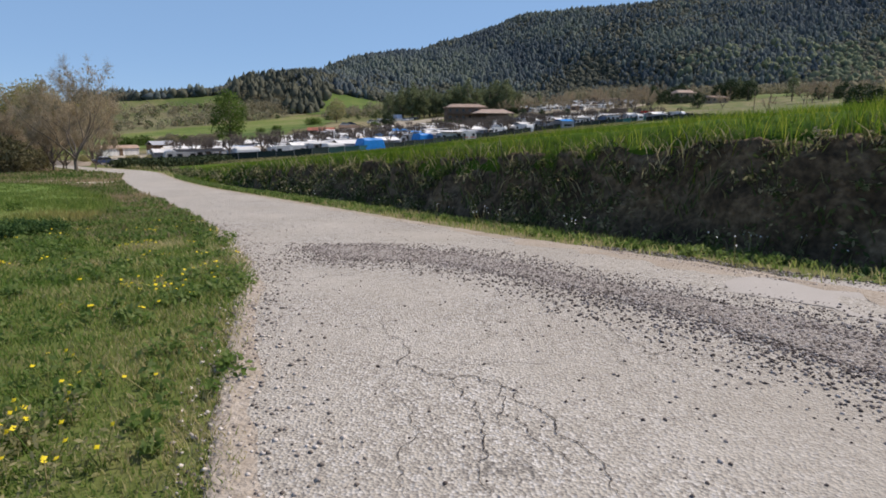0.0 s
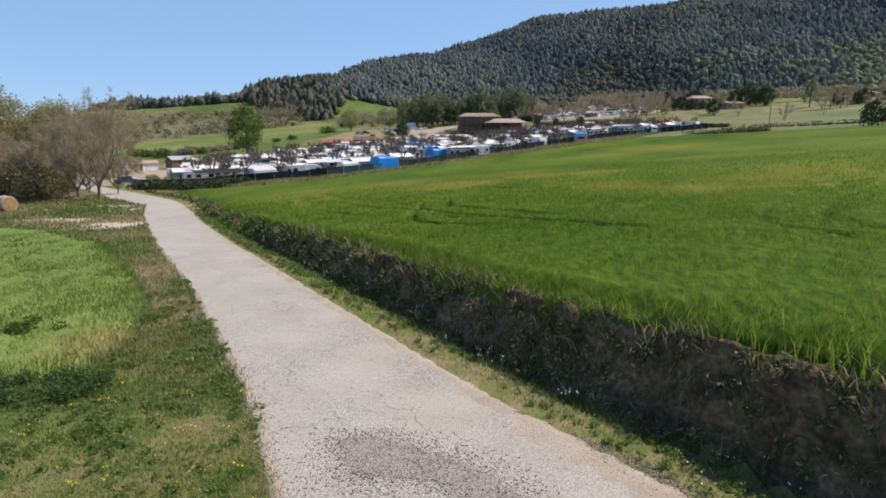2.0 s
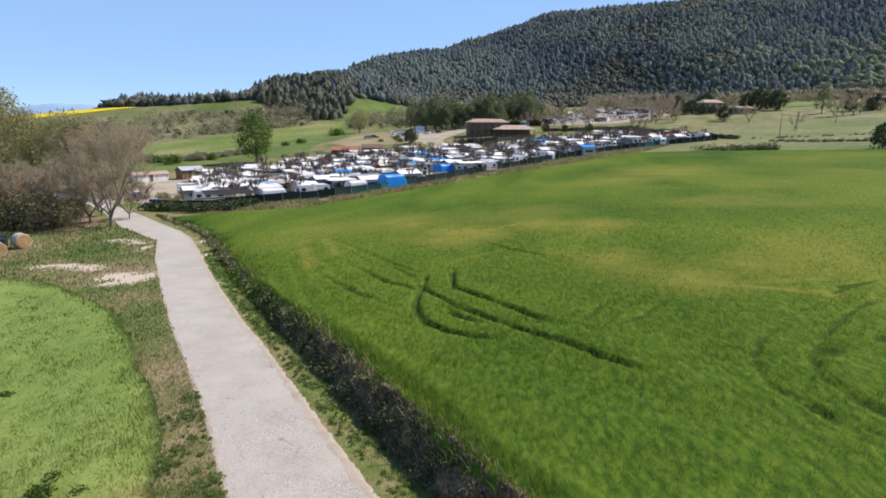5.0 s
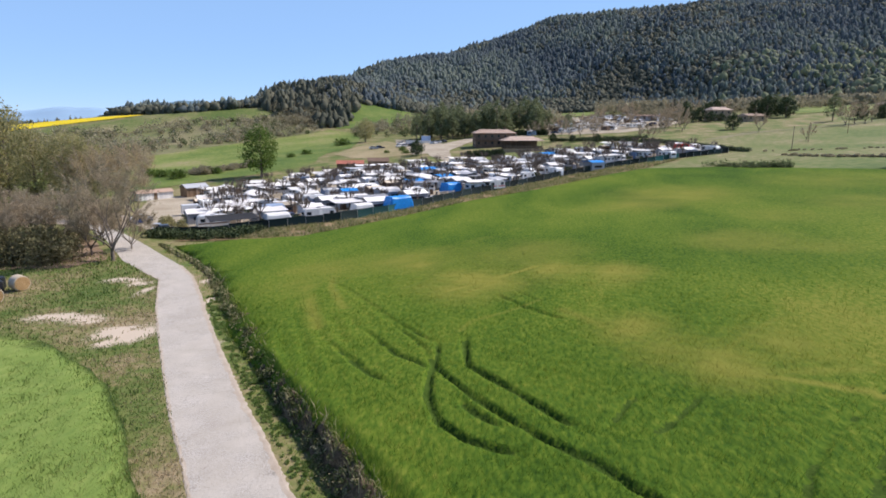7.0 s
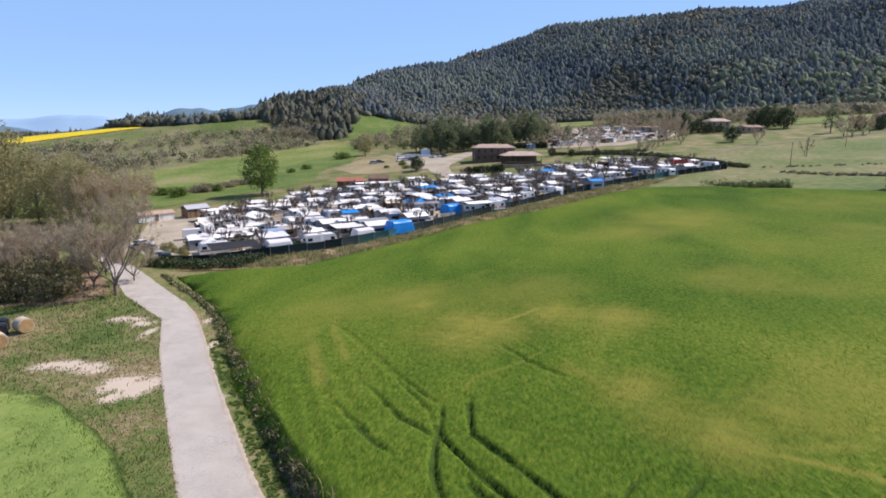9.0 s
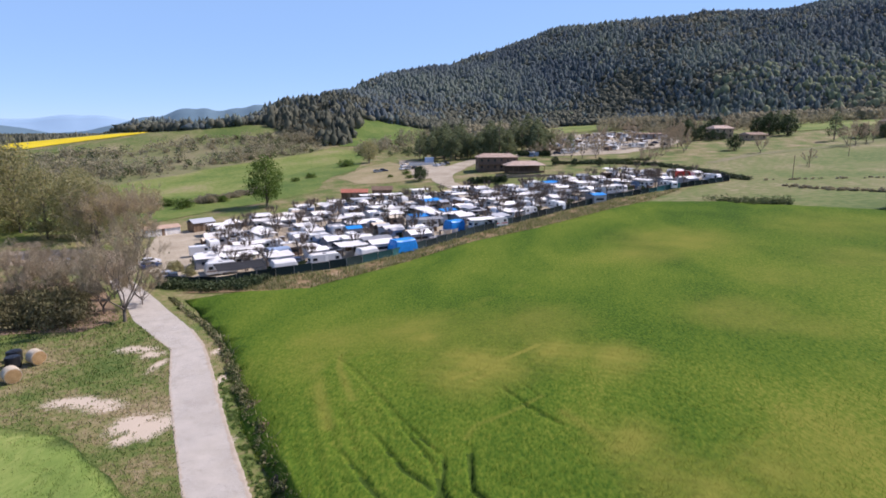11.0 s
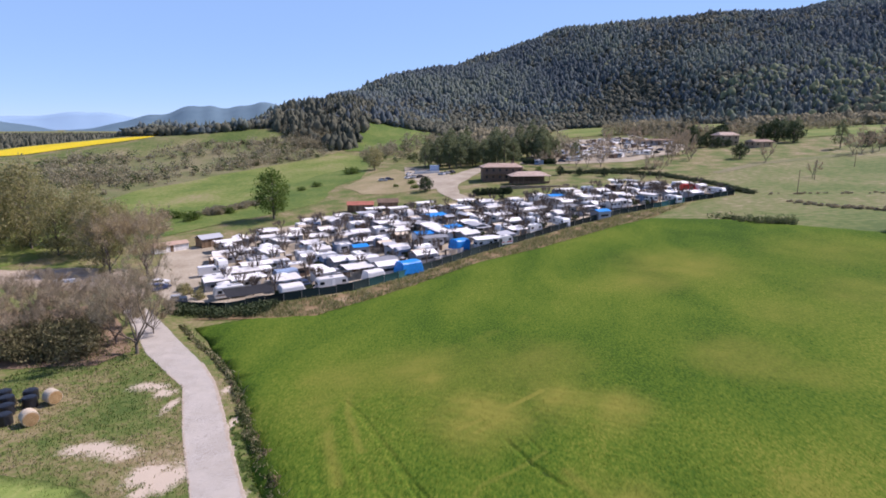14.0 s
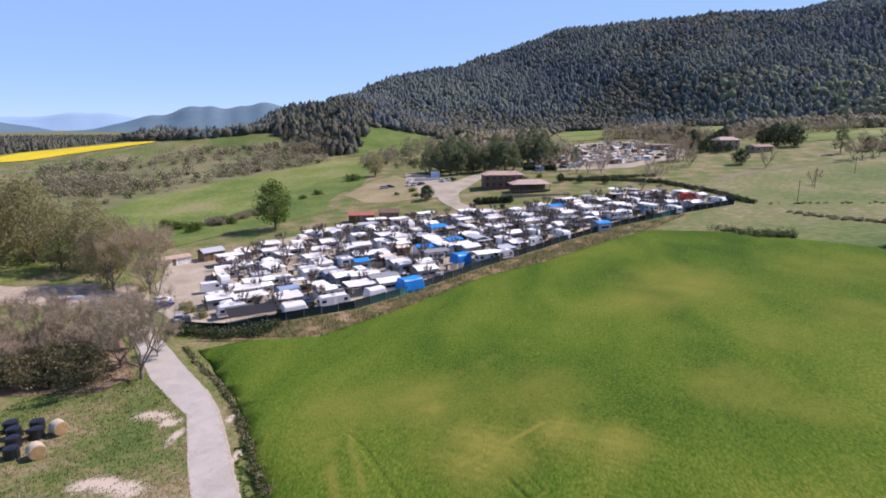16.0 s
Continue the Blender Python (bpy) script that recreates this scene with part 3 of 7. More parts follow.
# ---- road ----
def strip(line_a, line_b, across, lift, crown=0.0, step=0.8, material=None, jag=0.0):
    """A road surface between two edge lines of equally many points."""
    a, b = [], []
    for i in range(len(line_a) - 1):
        k = max(1, int(math.hypot(line_a[i + 1][0] - line_a[i][0], line_a[i + 1][1] - line_a[i][1]) / step))
        for j in range(k):
            a.append([line_a[i][c] + (line_a[i + 1][c] - line_a[i][c]) * j / k for c in (0, 1)])
            b.append([line_b[i][c] + (line_b[i + 1][c] - line_b[i][c]) * j / k for c in (0, 1)])
    a, b = np.array(a), np.array(b)
    for line in (a, b):
        for _ in range(10):
            line[1:-1] = (line[:-2] + 2 * line[1:-1] + line[2:]) / 4
    if jag:
        d = (b - a) / np.linalg.norm(b - a, axis=1)[:, None]
        a += d * (np.random.rand(len(a), 1) - 0.5) * jag
        b += d * (np.random.rand(len(b), 1) - 0.5) * jag
    u = np.linspace(0, 1, across + 1)
    p = a[:, None] * (1 - u)[None, :, None] + b[:, None] * u[None, :, None]
    z = ground(p[..., 0], p[..., 1])
    z = z[:, :1] * (1 - u) + z[:, -1:] * u
    z = np.maximum(z, ground(p[..., 0], p[..., 1])) + lift + crown * 4 * u * (1 - u)
    verts = np.concatenate([p, z[..., None]], -1).reshape(-1, 3)
    m = across + 1
    faces = [(j * m + i, j * m + i + 1, (j + 1) * m + i + 1, (j + 1) * m + i) for j in range(len(a) - 1) for i in range(across)]
    n0 = len(verts)
    low = verts.copy()
    rim = [j * m for j in range(len(a))] + [j * m + across for j in range(len(a))]
    extra = low[rim] - [0, 0, 0.12]
    verts = np.concatenate([verts, extra])
    na = len(a)
    faces += [(j * m, (j + 1) * m, n0 + j + 1, n0 + j) for j in range(na - 1)]
    faces += [((j + 1) * m + across, j * m + across, n0 + na + j, n0 + na + j + 1) for j in range(na - 1)]
    return mesh_of(verts, faces, material, False)


road = new("road", strip(ROAD_L, ROAD_R, 10, 0.02, 0.0, 0.4, M_ROAD, 0.14))
tagged(road, "narrow pale concrete lane with cracks and loose gravel", "road", kind="structure")

# ---- fields ----
CROP = [(9.5, 2), (5.1, 9.0), (2.9, 12.3), (0.8, 15.4), (-2.1, 21), (-7.3, 29), (-12.6, 36), (-20.0, 47.3), (-27.8, 63.4), (-35.0, 74.9), (-43.2, 86.2), (-47.2, 91.4),
        (-40, 96), (-28.5, 96.5), (-16.7, 110), (-1.4, 130), (15, 142), (36, 161), (48, 170), (68, 161), (90, 133), (130, 120), (160, 60), (150, -30), (60, -40), (24, -22)]
LEFT_CROP = [(-8.2, 11.9), (-8.8, 13), (-9.0, 14.7), (-10.9, 18.9), (-14.4, 24.6), (-18, 29.6), (-23.7, 36.9), (-28.5, 40.8), (-34, 45), (-39, 46.6), (-45, 47.5), (-80, 50), (-95, 20), (-60, 6), (-30, 9.5), (-14, 11.2), (-10, 11.4)]
# wheel ruts through the crop
RUTS = [([(-2.5, 40.9), (-2.2, 38), (-2.5, 34.4), (-2.4, 31.4), (-1.7, 28.5), (-0.2, 26.5), (1.5, 25.4), (2.9, 24.8)], 1.0),
        ([(-0.6, 41.5), (-0.3, 35.5), (1.9, 31.9), (4.1, 28.1), (5.5, 26.3)], 1.0),
        ([(-13.5, 59), (-7.1, 47), (-3.4, 39.4), (-2.4, 36.4)], 0.5), ([(-3.0, 38.2), (-2, 35), (-0.2, 31.5), (1.7, 28.4), (3.1, 26.3), (4.7, 24.5), (6.4, 21.9), (7.4, 20.2)], 1.0),
        ([(-0.9, 31.8), (-0.4, 30), (0.9, 28), (2.4, 26.9)], 0.9),
        ([(1.7, 52), (4.2, 46.8), (7, 42.4)], 0.62), ([(3.5, 52.9), (5.6, 47.6)], 0.55),
        ([(-8.4, 44.2), (-5, 38.2), (-3.4, 36.4), (-2, 34.5)], 0.65), ([(-10.7, 42.1), (-6.8, 35.9), (-4.3, 32.7)], 0.5),
        ([(23.5, 31.8), (19.5, 29.1), (14.8, 25.5), (12.7, 23.2), (11.4, 21.1), (10.9, 19.1), (11.1, 17.8), (11.5, 16.4), (11.7, 14.4)], 0.55),
        ([(21.4, 28.4), (18, 25.9), (15.1, 23), (13.6, 21), (12.9, 19.1), (13, 17.8), (13.1, 16.5), (13.4, 14.2)], 0.55),
        ([(5.6, 26.2), (7.6, 29.4), (9.5, 31)], 0.6), ([(6.2, 25.6), (8.3, 26.6), (12.1, 30.6)], 0.6), ([(5.4, 23.7), (6.2, 21.5)], 0.9),
        ([(-17.6, 64.6), (-12.2, 57.2), (-6.3, 46), (-2.4, 39.4)], 0.5)]
DRY = [(-0.3, 57, 5.5, 0.75), (8.6, 58.7, 4.5, 0.58), (13.2, 56.2, 4, 0.58), (-6.7, 69, 7, 0.5), (-16.3, 68, 5, 0.45), (6.6, 68.6, 7, 0.45), (-19, 61, 3.5, 0.3), (38.8, 115, 12, 0.5), (29, 106, 8, 0.45), (30, 68, 6, 0.5),
       (35, 62, 4, 0.42), (43, 83, 7, 0.3), (58.7, 90, 10, 0.35), (12.1, 36, 3.2, 0.55), (10.6, 40.3, 3, 0.6), (14, 33.6, 3, 0.55), (18.7, 35, 4, 0.42), (23, 37.7, 5, 0.38), (70, 120, 14, 0.3), (-9.3, 14.5, 1.6, 0.6), (32, 32, 8, 0.3)]
# trodden, yellowed tracks through the crop: line, width, strength
TROD = [([(-2.2, 53.4), (0.9, 55.9), (6.5, 61)], 0.34, 1.3), ([(-0.5, 52.5), (1.4, 54.4)], 0.4, 0.9), ([(-6.2, 65.2), (-5.3, 66.3)], 0.5, 0.8), ([(-0.9, 41.9), (-0.1, 43.9), (2.6, 45.8), (5.5, 48.5)], 0.3, 0.3),
        ([(6.9, 45.3), (9.6, 39.5), (11.9, 35.6), (13.4, 32.2), (16.4, 31.8), (21.1, 31.6)], 0.7, 0.36), ([(13, 34.1), (15.5, 36.2), (20.3, 40.5), (24.9, 44.1), (40, 56)], 0.5, 0.34), ([(13.4, 32.2), (15.9, 30.9), (19.1, 28.7)], 0.45, 0.5),
        ([(-19, 71), (-17, 60), (-14.5, 52), (-12, 45)], 0.7, 0.42), ([(-16.5, 70), (-14, 58), (-11, 50)], 0.5, 0.4), ([(-21.5, 68), (-19.5, 60), (-17, 52)], 0.5, 0.35),
        ([(-14, 60), (-5, 74), (10, 92), (30, 122)], 0.6, 0.2)]


def dryness(x, y):
    k = 0 * x
    for a, b, r, h in DRY:
        k = np.maximum(k, h * np.exp(-((x - a) ** 2 + ((y - b) * 0.8) ** 2) / (r * r)) * (0.85 + 0.5 * ripple(x * 0.6, y * 0.6)))
    for line, wide, h in TROD:
        k = np.maximum(k, h * np.exp(-(along(x, y, line)[0] / wide) ** 2))
    return np.clip(1.25 * k, 0, 0.8)


def rut_depth(x, y):
    """1 in the bottom of a wheel rut, 0 in standing crop."""
    k = 0 * x
    for i, (line, deep) in enumerate(RUTS):
        d, _, _ = along(x, y, line)
        ends = smooth(0.2, 2.2, np.minimum(np.hypot(x - line[0][0], y - line[0][1]), np.hypot(x - line[-1][0], y - line[-1][1])))
        wide = 0.22 + 0.12 * ripple(x * 0.7, y * 0.7 + i)
        k = np.maximum(k, ends * np.exp(-(d / wide) ** 6) * (0.85 + 0.4 * ripple(x * 0.9 + i, y * 0.9)) * deep * (1 - 0.45 * smooth(38, 54, y)))
    for a, b, r in ((14.5, 21.6, 0.5), (17.5, 22.5, 0.5)):
        k = np.maximum(k, np.exp(-((x - a) ** 2 / (r * r * 2.2) + (y - b) ** 2 / (r * r))))
    return np.clip(k, 0, 1)


def standing(x, y):
    return 0.035 * np.sin((x * 0.93 + y * 0.36) * 4.6) * smooth(2, 6, -x - 4) * (y < 48) + 0.06 * ripple(x * 1.1 + 0.6 * np.sin(y * 0.7), y * 1.2) + 0.045 * ripple(x * 3.7, y * 3.9) - 0.36 * rut_depth(x, y)


def set_dry(ob, values):
    a = ob.data.attributes.new("dry", "FLOAT", "POINT")
    a.data.foreach_set("value", np.ascontiguousarray(values, dtype=np.float32))


def crop(poly, near_box, lift, label, material, taper):
    """A cereal crop: a canopy over the whole field, fine where the lane passes it."""
    def relief(x, y):
        return standing(x, y) - (lift - 0.05) * (1 - smooth(0.0, taper + 1.8 * smooth(84, 100, y), np.abs(along(x, y, poly + poly[:1])[0])))

    ob = sheet("cereal_field", poly, 2.6, lift, material, label, "crop field", skirt=0.3 if taper < 1 else 0.12, edge=0.6, amp=0.3, relief=relief, fine=near_box)
    ob.data.materials.append(M_TRAMPLED_SHADE)
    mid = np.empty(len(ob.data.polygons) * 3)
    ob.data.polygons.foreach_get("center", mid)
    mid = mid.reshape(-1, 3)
    # Rut floors take the trampled material, whose dark tone includes painted shade.
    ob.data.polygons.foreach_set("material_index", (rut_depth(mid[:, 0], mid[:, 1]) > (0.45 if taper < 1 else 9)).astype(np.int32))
    co = np.empty(len(ob.data.vertices) * 3)
    ob.data.vertices.foreach_get("co", co)
    co = co.reshape(-1, 3)
    set_dry(ob, dryness(co[:, 0], co[:, 1]))
    return ob


crop(CROP, (-15, 11, 20, 62, 0.16), 0.40, "dense green cereal crop with flattened wheel ruts", M_CROP, 0.99)
crop(LEFT_CROP, (-32, 2, 0, 46, 0.5), 0.22, "young green cereal crop beside the lane", M_LEFTCROP, 1.6)


def blades(name, label, spots, height, width, material, lean=0.35, parent=None, category="grass", bend=True):
    """Upright leaves at the given spots (x, y, z); height and width are arrays. Each is a bent, tapered blade."""
    n = len(spots)
    a = np.random.rand(n) * 2 * np.pi
    side = np.stack([np.cos(a), np.sin(a), 0 * a], -1) * (width / 2)[:, None]
    fall = np.random.rand(n) * 2 * np.pi
    tip = np.stack([np.cos(fall) * lean * height, np.sin(fall) * lean * height, height], -1)
    mid = tip * [0.35, 0.35, 0.6]
    v = np.stack([spots - side, spots + side, spots + mid - side * 0.7, spots + mid + side * 0.7, spots + tip], 1).reshape(-1, 3)
    i = np.arange(n)[:, None] * 5
    f = np.concatenate([i + [0, 1, 3], i + [0, 3, 2], i + [2, 3, 4]])
    me = bpy.data.meshes.new(name)
    me.vertices.add(len(v))
    me.vertices.foreach_set("co", v.ravel())
    me.loops.add(f.size)
    me.loops.foreach_set("vertex_index", f.ravel().astype(np.int32))
    me.polygons.add(len(f))
    me.polygons.foreach_set("loop_start", np.arange(0, f.size, 3, dtype=np.int32))
    me.materials.append(material)
    me.update(calc_edges=True)
    ob = new(name, me)
    return tagged(ob, label, category, kind="stuff")


def scatter(n, box, keep, falloff):
    """Random spots in a box, thinned by distance from the take-off spot on the lane."""
    x, y = np.random.uniform(box[0], box[2], n), np.random.uniform(box[1], box[3], n)
    d = np.hypot(x, y)
    ok = keep(x, y) & (np.random.rand(n) < np.clip((falloff / d) ** 2, 0, 1))
    return x[ok], y[ok], d[ok]


def grow_crop(poly, n, box, falloff, lift, label, tall, material):
    """Standing leaves, dense near the lane and thinning out into the far canopy."""
    x, y, d = scatter(n, box, lambda x, y: (inside(x, y, poly) | (np.abs(along(x, y, poly)[0]) < 0.35 * np.random.rand(x.size) ** 2)) & (rut_depth(x, y) < 0.10 + 0.2 * np.random.rand(x.size)), falloff)
    rim = np.abs(along(x, y, poly)[0])
    keep = np.random.rand(len(x)) < 0.9 + 0.1 * smooth(0, 1.5, rim)
    x, y, d, rim = x[keep], y[keep], d[keep], rim[keep]
    ok = np.random.rand(len(x)) < 1 - smooth(45, 125, d) ** 0.5 * 0.98
    x, y, d, rim = x[ok], y[ok], d[ok], rim[ok]
    h = (0.8 + 0.2 * smooth(0, 1.4, rim)) * (lift + tall * (0.6 + 0.7 * np.random.rand(len(x)))) * (1 - 0.28 * smooth(40, 120, d)) + 0.10 * ripple(x * 1.3, y * 1.3)
    ob = blades("cereal_leaves", label, np.stack([x, y, ground(x, y)], -1), h, 0.009 + 0.0009 * d, material, 0.34, category="crop")
    set_dry(ob, np.repeat(dryness(x, y), 5))


grow_crop(CROP, 1500000, (-46, 3, 95, 130), 24.0, 0.40, "long green leaves of the standing cereal", 0.20, M_BLADE)
grow_crop(LEFT_CROP, 300000, (-45, 2, -5, 50), 22.0, 0.22, "soft green leaves of the young cereal", 0.13, M_LEFTBLADE)

CAMP = [(-56, 101), (-46, 100), (-37, 106), (-25, 112), (-17, 120), (0, 140), (24, 163), (42, 178), (66, 193), (86, 204), (88, 218), (80, 232), (62, 240), (30, 222), (10, 212), (-18, 206), (-50, 196), (-74, 168), (-84, 150), (-78, 133), (-68, 115)]
sheet("campsite_ground", CAMP, 4.0, 0.05, M_CAMP, "dusty pale gravel and trodden earth between the pitches", "ground", amp=0.5)
sheet("pasture", [(-94, 388), (-77, 377), (-68, 334), (-85, 299), (-92, 253), (-98, 218), (-111, 196), (-117, 177), (-121, 148), (-137, 160), (-150, 190), (-159, 215), (-157, 236), (-160, 265), (-150, 289), (-141, 317), (-119, 348), (-101, 372)], 8.0, 0.12, M_PASTURE,
      "bright green hay meadow beyond the campsite", "meadow", amp=1.0)
sheet("rough_grass", [(-77, 377), (-65, 345), (-57, 280), (-64, 260), (-62, 218), (-74, 202), (-88, 184), (-95, 170), (-100, 150), (-117, 177), (-111, 196), (-98, 218), (-92, 253), (-85, 299), (-68, 334)], 8.0, 0.12, M_ROUGH, "dark green rough grass between hedge and campsite", "meadow", amp=1.0)
sheet("pasture", [(-135, 100), (-118, 122), (-112, 140), (-130, 160), (-200, 165), (-240, 120), (-190, 90)], 8.0, 0.1, M_PASTURE, "green meadow behind the roadside trees", "meadow", amp=1.0)
sheet("pasture", [(-273, 364), (-255, 395), (-229, 424), (-208, 437), (-182, 442), (-158, 440), (-146, 430), (-149, 412), (-171, 407), (-195, 404), (-210, 386), (-213, 363), (-247, 363)], 9.0, 0.3, M_DRYPASTURE, "pale green hilltop meadow", "meadow", amp=1.0)
sheet("yellow_field", [(-352, 396), (-346, 420), (-292, 422), (-242, 432), (-246, 416), (-286, 393), (-306, 378), (-335, 376)], 9.0, 0.35, M_YELLOW, "yellow rape field in full bloom", "crop field", amp=1.0)
sheet("pasture", [(-92, 395), (-52, 400), (-38, 440), (-38, 512), (-75, 506), (-97, 498)], 9.0, 0.3, M_ROUGH, "grassy clearing below the wooded ridge", "meadow", amp=1.5)
sheet("pasture", [(60, 436), (101, 446), (128, 520), (142, 588), (92, 594), (70, 540)], 9.0, 0.4, M_PASTURE, "small green field at the foot of the wood", "meadow", amp=1.5)
sheet("pasture", [(50, 168.6), (67, 158.8), (88.4, 131), (129, 117.5), (230, 150), (330, 230), (360, 330), (260, 360), (205, 345), (170, 300), (128, 286), (100, 262), (88, 236), (92, 206), (72, 192)], 9.0, 0.1, M_DRYPASTURE,
      "pale grazed pasture on the slope", "meadow", amp=1.5)
sheet("pasture", [(143, 462), (160, 425), (215, 500), (236, 552), (196, 566), (165, 520)], 9.0, 0.4, M_PASTURE, "narrow green field beside the wood", "meadow", amp=1.5)
sheet("pasture", [(200, 380), (330, 400), (330, 440), (230, 450), (190, 420)], 9.0, 0.3, M_PASTURE, "sunny green pasture below the wood", "meadow", amp=1.5)
sheet("heath", [(-277, 334), (-255, 364), (-213, 363), (-210, 387), (-195, 405), (-171, 407), (-149, 412), (-146, 430), (-118, 424), (-98, 396), (-101, 372), (-119, 348), (-141, 317), (-150, 289), (-160, 265), (-158, 236), (-174, 235), (-208, 260)], 9.0, 0.1, M_HEATH, "brown brushy slope under the hill", "ground", amp=1.5)
sheet("yard", [(-37, 290), (-41, 318), (-23, 300), (-13, 276), (-1, 301), (8, 314), (12, 306), (1, 284), (-9, 248), (-8, 228), (-1, 214), (3, 206), (-3, 204), (-9, 214), (-15, 228), (-18, 240), (-25, 240), (-28, 262)], 5.0, 0.14, M_CAMP, "pale gravel car park above the campsite", "ground", amp=0.6)
sheet("yard", [(-60, 256), (-54, 294), (-45, 311), (-39, 300), (-36, 290), (-28, 262), (-25, 240), (-36, 233), (-48, 236)], 5.0, 0.12, M_DRYLOT, "trodden tan grass of the parking lot", "ground", amp=0.8)
sheet("yard", [(20, 304), (40, 300), (74, 301), (108, 330), (122, 352), (104, 420), (70, 420), (42, 388)], 6.0, 0.1, M_CAMP, "gravel ground of the upper campsite", "ground", amp=0.8)
sheet("track", [(100, 262), (130, 288), (170, 302), (230, 330), (280, 372), (284, 368), (234, 324), (172, 296), (132, 282), (102, 258)], 4.0, 0.2, M_HEATH, "pale dirt track across the pasture", "track", amp=0.6)
sheet("track", [(-160, 129), (-116, 119), (-98, 116), (-86, 113.6), (-77, 114), (-66, 108), (-69, 114), (-75, 125), (-84, 132), (-97, 132.5), (-110, 128), (-160, 137)], 3.0, 0.08, M_SOIL, "dusty side track under the trees", "track", amp=0.5)
# dusty earth between concrete and grass along the foot of the bank, and the brown strip below the camp fence
sheet("rough_strip", [(-50, 95.4), (-40, 95.4), (-28, 95.9), (-15.9, 109.4), (-0.6, 129.4), (15.8, 141.4), (36.8, 160.2), (48.6, 169.4), (66, 190), (42, 176), (24, 161), (0, 138), (-17, 118), (-25, 110), (-37, 104), (-46, 99)],
      3.0, 0.12, M_STRIP, "brown overgrown strip below the campsite fence", "ground", amp=0.5)

sheet("leaf_litter", [(-51, 79), (-53, 74), (-62, 72.5), (-85, 72), (-95, 80), (-92, 96), (-72, 104), (-64.5, 97), (-57.5, 88)], 2.0, 0.06, M_LITTER, "brown leaf litter under the bare trees", "ground", amp=0.6)
STRIP = [(-50, 95.4), (-40, 95.4), (-28, 95.9), (-15.9, 109.4), (-0.6, 129.4), (15.8, 141.4), (36.8, 160.2), (48.6, 169.4), (66, 190), (42, 176), (24, 161), (0, 138), (-17, 118), (-25, 110), (-37, 104), (-46, 99)]
gx1, gy1 = np.random.uniform(-50, 66, 260000), np.random.uniform(96, 191, 260000)
ok = inside(gx1, gy1, STRIP) & (ripple(gx1 * 0.5, gy1 * 0.5) + np.random.rand(260000) * 0.6 > 0.1)
gx1, gy1 = gx1[ok], gy1[ok]
blades("rough_grass", "dry brown grass and weeds below the fence", np.stack([gx1, gy1, ground(gx1, gy1) + 0.1], -1), 0.25 + 0.5 * np.random.rand(len(gx1)), np.full(len(gx1), 0.13), M_WEED, 0.6)

# ---- plants ----
rng = np.random.default_rng(7)


def raw_mesh(v, f, material):
    """A triangle mesh from arrays."""
    v, f = np.asarray(v, float), np.asarray(f, np.int32)
    me = bpy.data.meshes.new("m")
    me.vertices.add(len(v))
    me.vertices.foreach_set("co", v.ravel())
    me.loops.add(f.size)
    me.loops.foreach_set("vertex_index", f.ravel())
    me.polygons.add(len(f))
    me.polygons.foreach_set("loop_start", np.arange(0, f.size, 3, dtype=np.int32))
    me.materials.append(material)
    me.update(calc_edges=True)
    return me


def child(name, me, parent, label=""):
    ob = new(name, me)
    ob.parent = parent
    return tagged(ob, label)


def leaf_cloud(centres, spread, count, size, flat=0.8):
    """Many small leaf sprays round the given centres."""
    c = np.repeat(np.asarray(centres, float), count, 0)
    d = rng.normal(size=c.shape)
    d /= np.linalg.norm(d, axis=1)[:, None]
    s = np.repeat(np.broadcast_to(np.asarray(spread, float), (len(centres),)), count)
    p = c + d * (s * rng.random(len(c)) ** 0.45)[:, None] * [1, 1, flat]
    a, b = rng.normal(size=c.shape), rng.normal(size=c.shape)
    a /= np.linalg.norm(a, axis=1)[:, None]
    b -= (a * b).sum(1)[:, None] * a
    b /= np.linalg.norm(b, axis=1)[:, None]
    z = (size * (0.5 + rng.random(len(c))))[:, None]
    v = np.stack([p - a * z, p + b * z * 0.45, p + a * z, p - b * z * 0.45], 1).reshape(-1, 3)
    i = np.arange(len(c))[:, None] * 4
    return v, np.concatenate([i + [0, 1, 2], i + [0, 2, 3]])


def tube(v, f, pts, radii, n=5):
    base = len(v)
    for k, (p, r) in enumerate(zip(pts, radii)):
        d = np.subtract(pts[min(k + 1, len(pts) - 1)], pts[max(k - 1, 0)])
        d = d / (np.linalg.norm(d) + 1e-9)
        a = np.cross(d, (0.31, 0.77, 0.55))
        a /= np.linalg.norm(a) + 1e-9
        b = np.cross(d, a)
        for i in range(n):
            t = 2 * math.pi * i / n
            v.append(p + r * (math.cos(t) * a + math.sin(t) * b))
    for k in range(len(pts) - 1):
        for i in range(n):
            q, w = base + k * n + i, base + k * n + (i + 1) % n
            f.append((q, w, w + n))
            f.append((q, w + n, q + n))


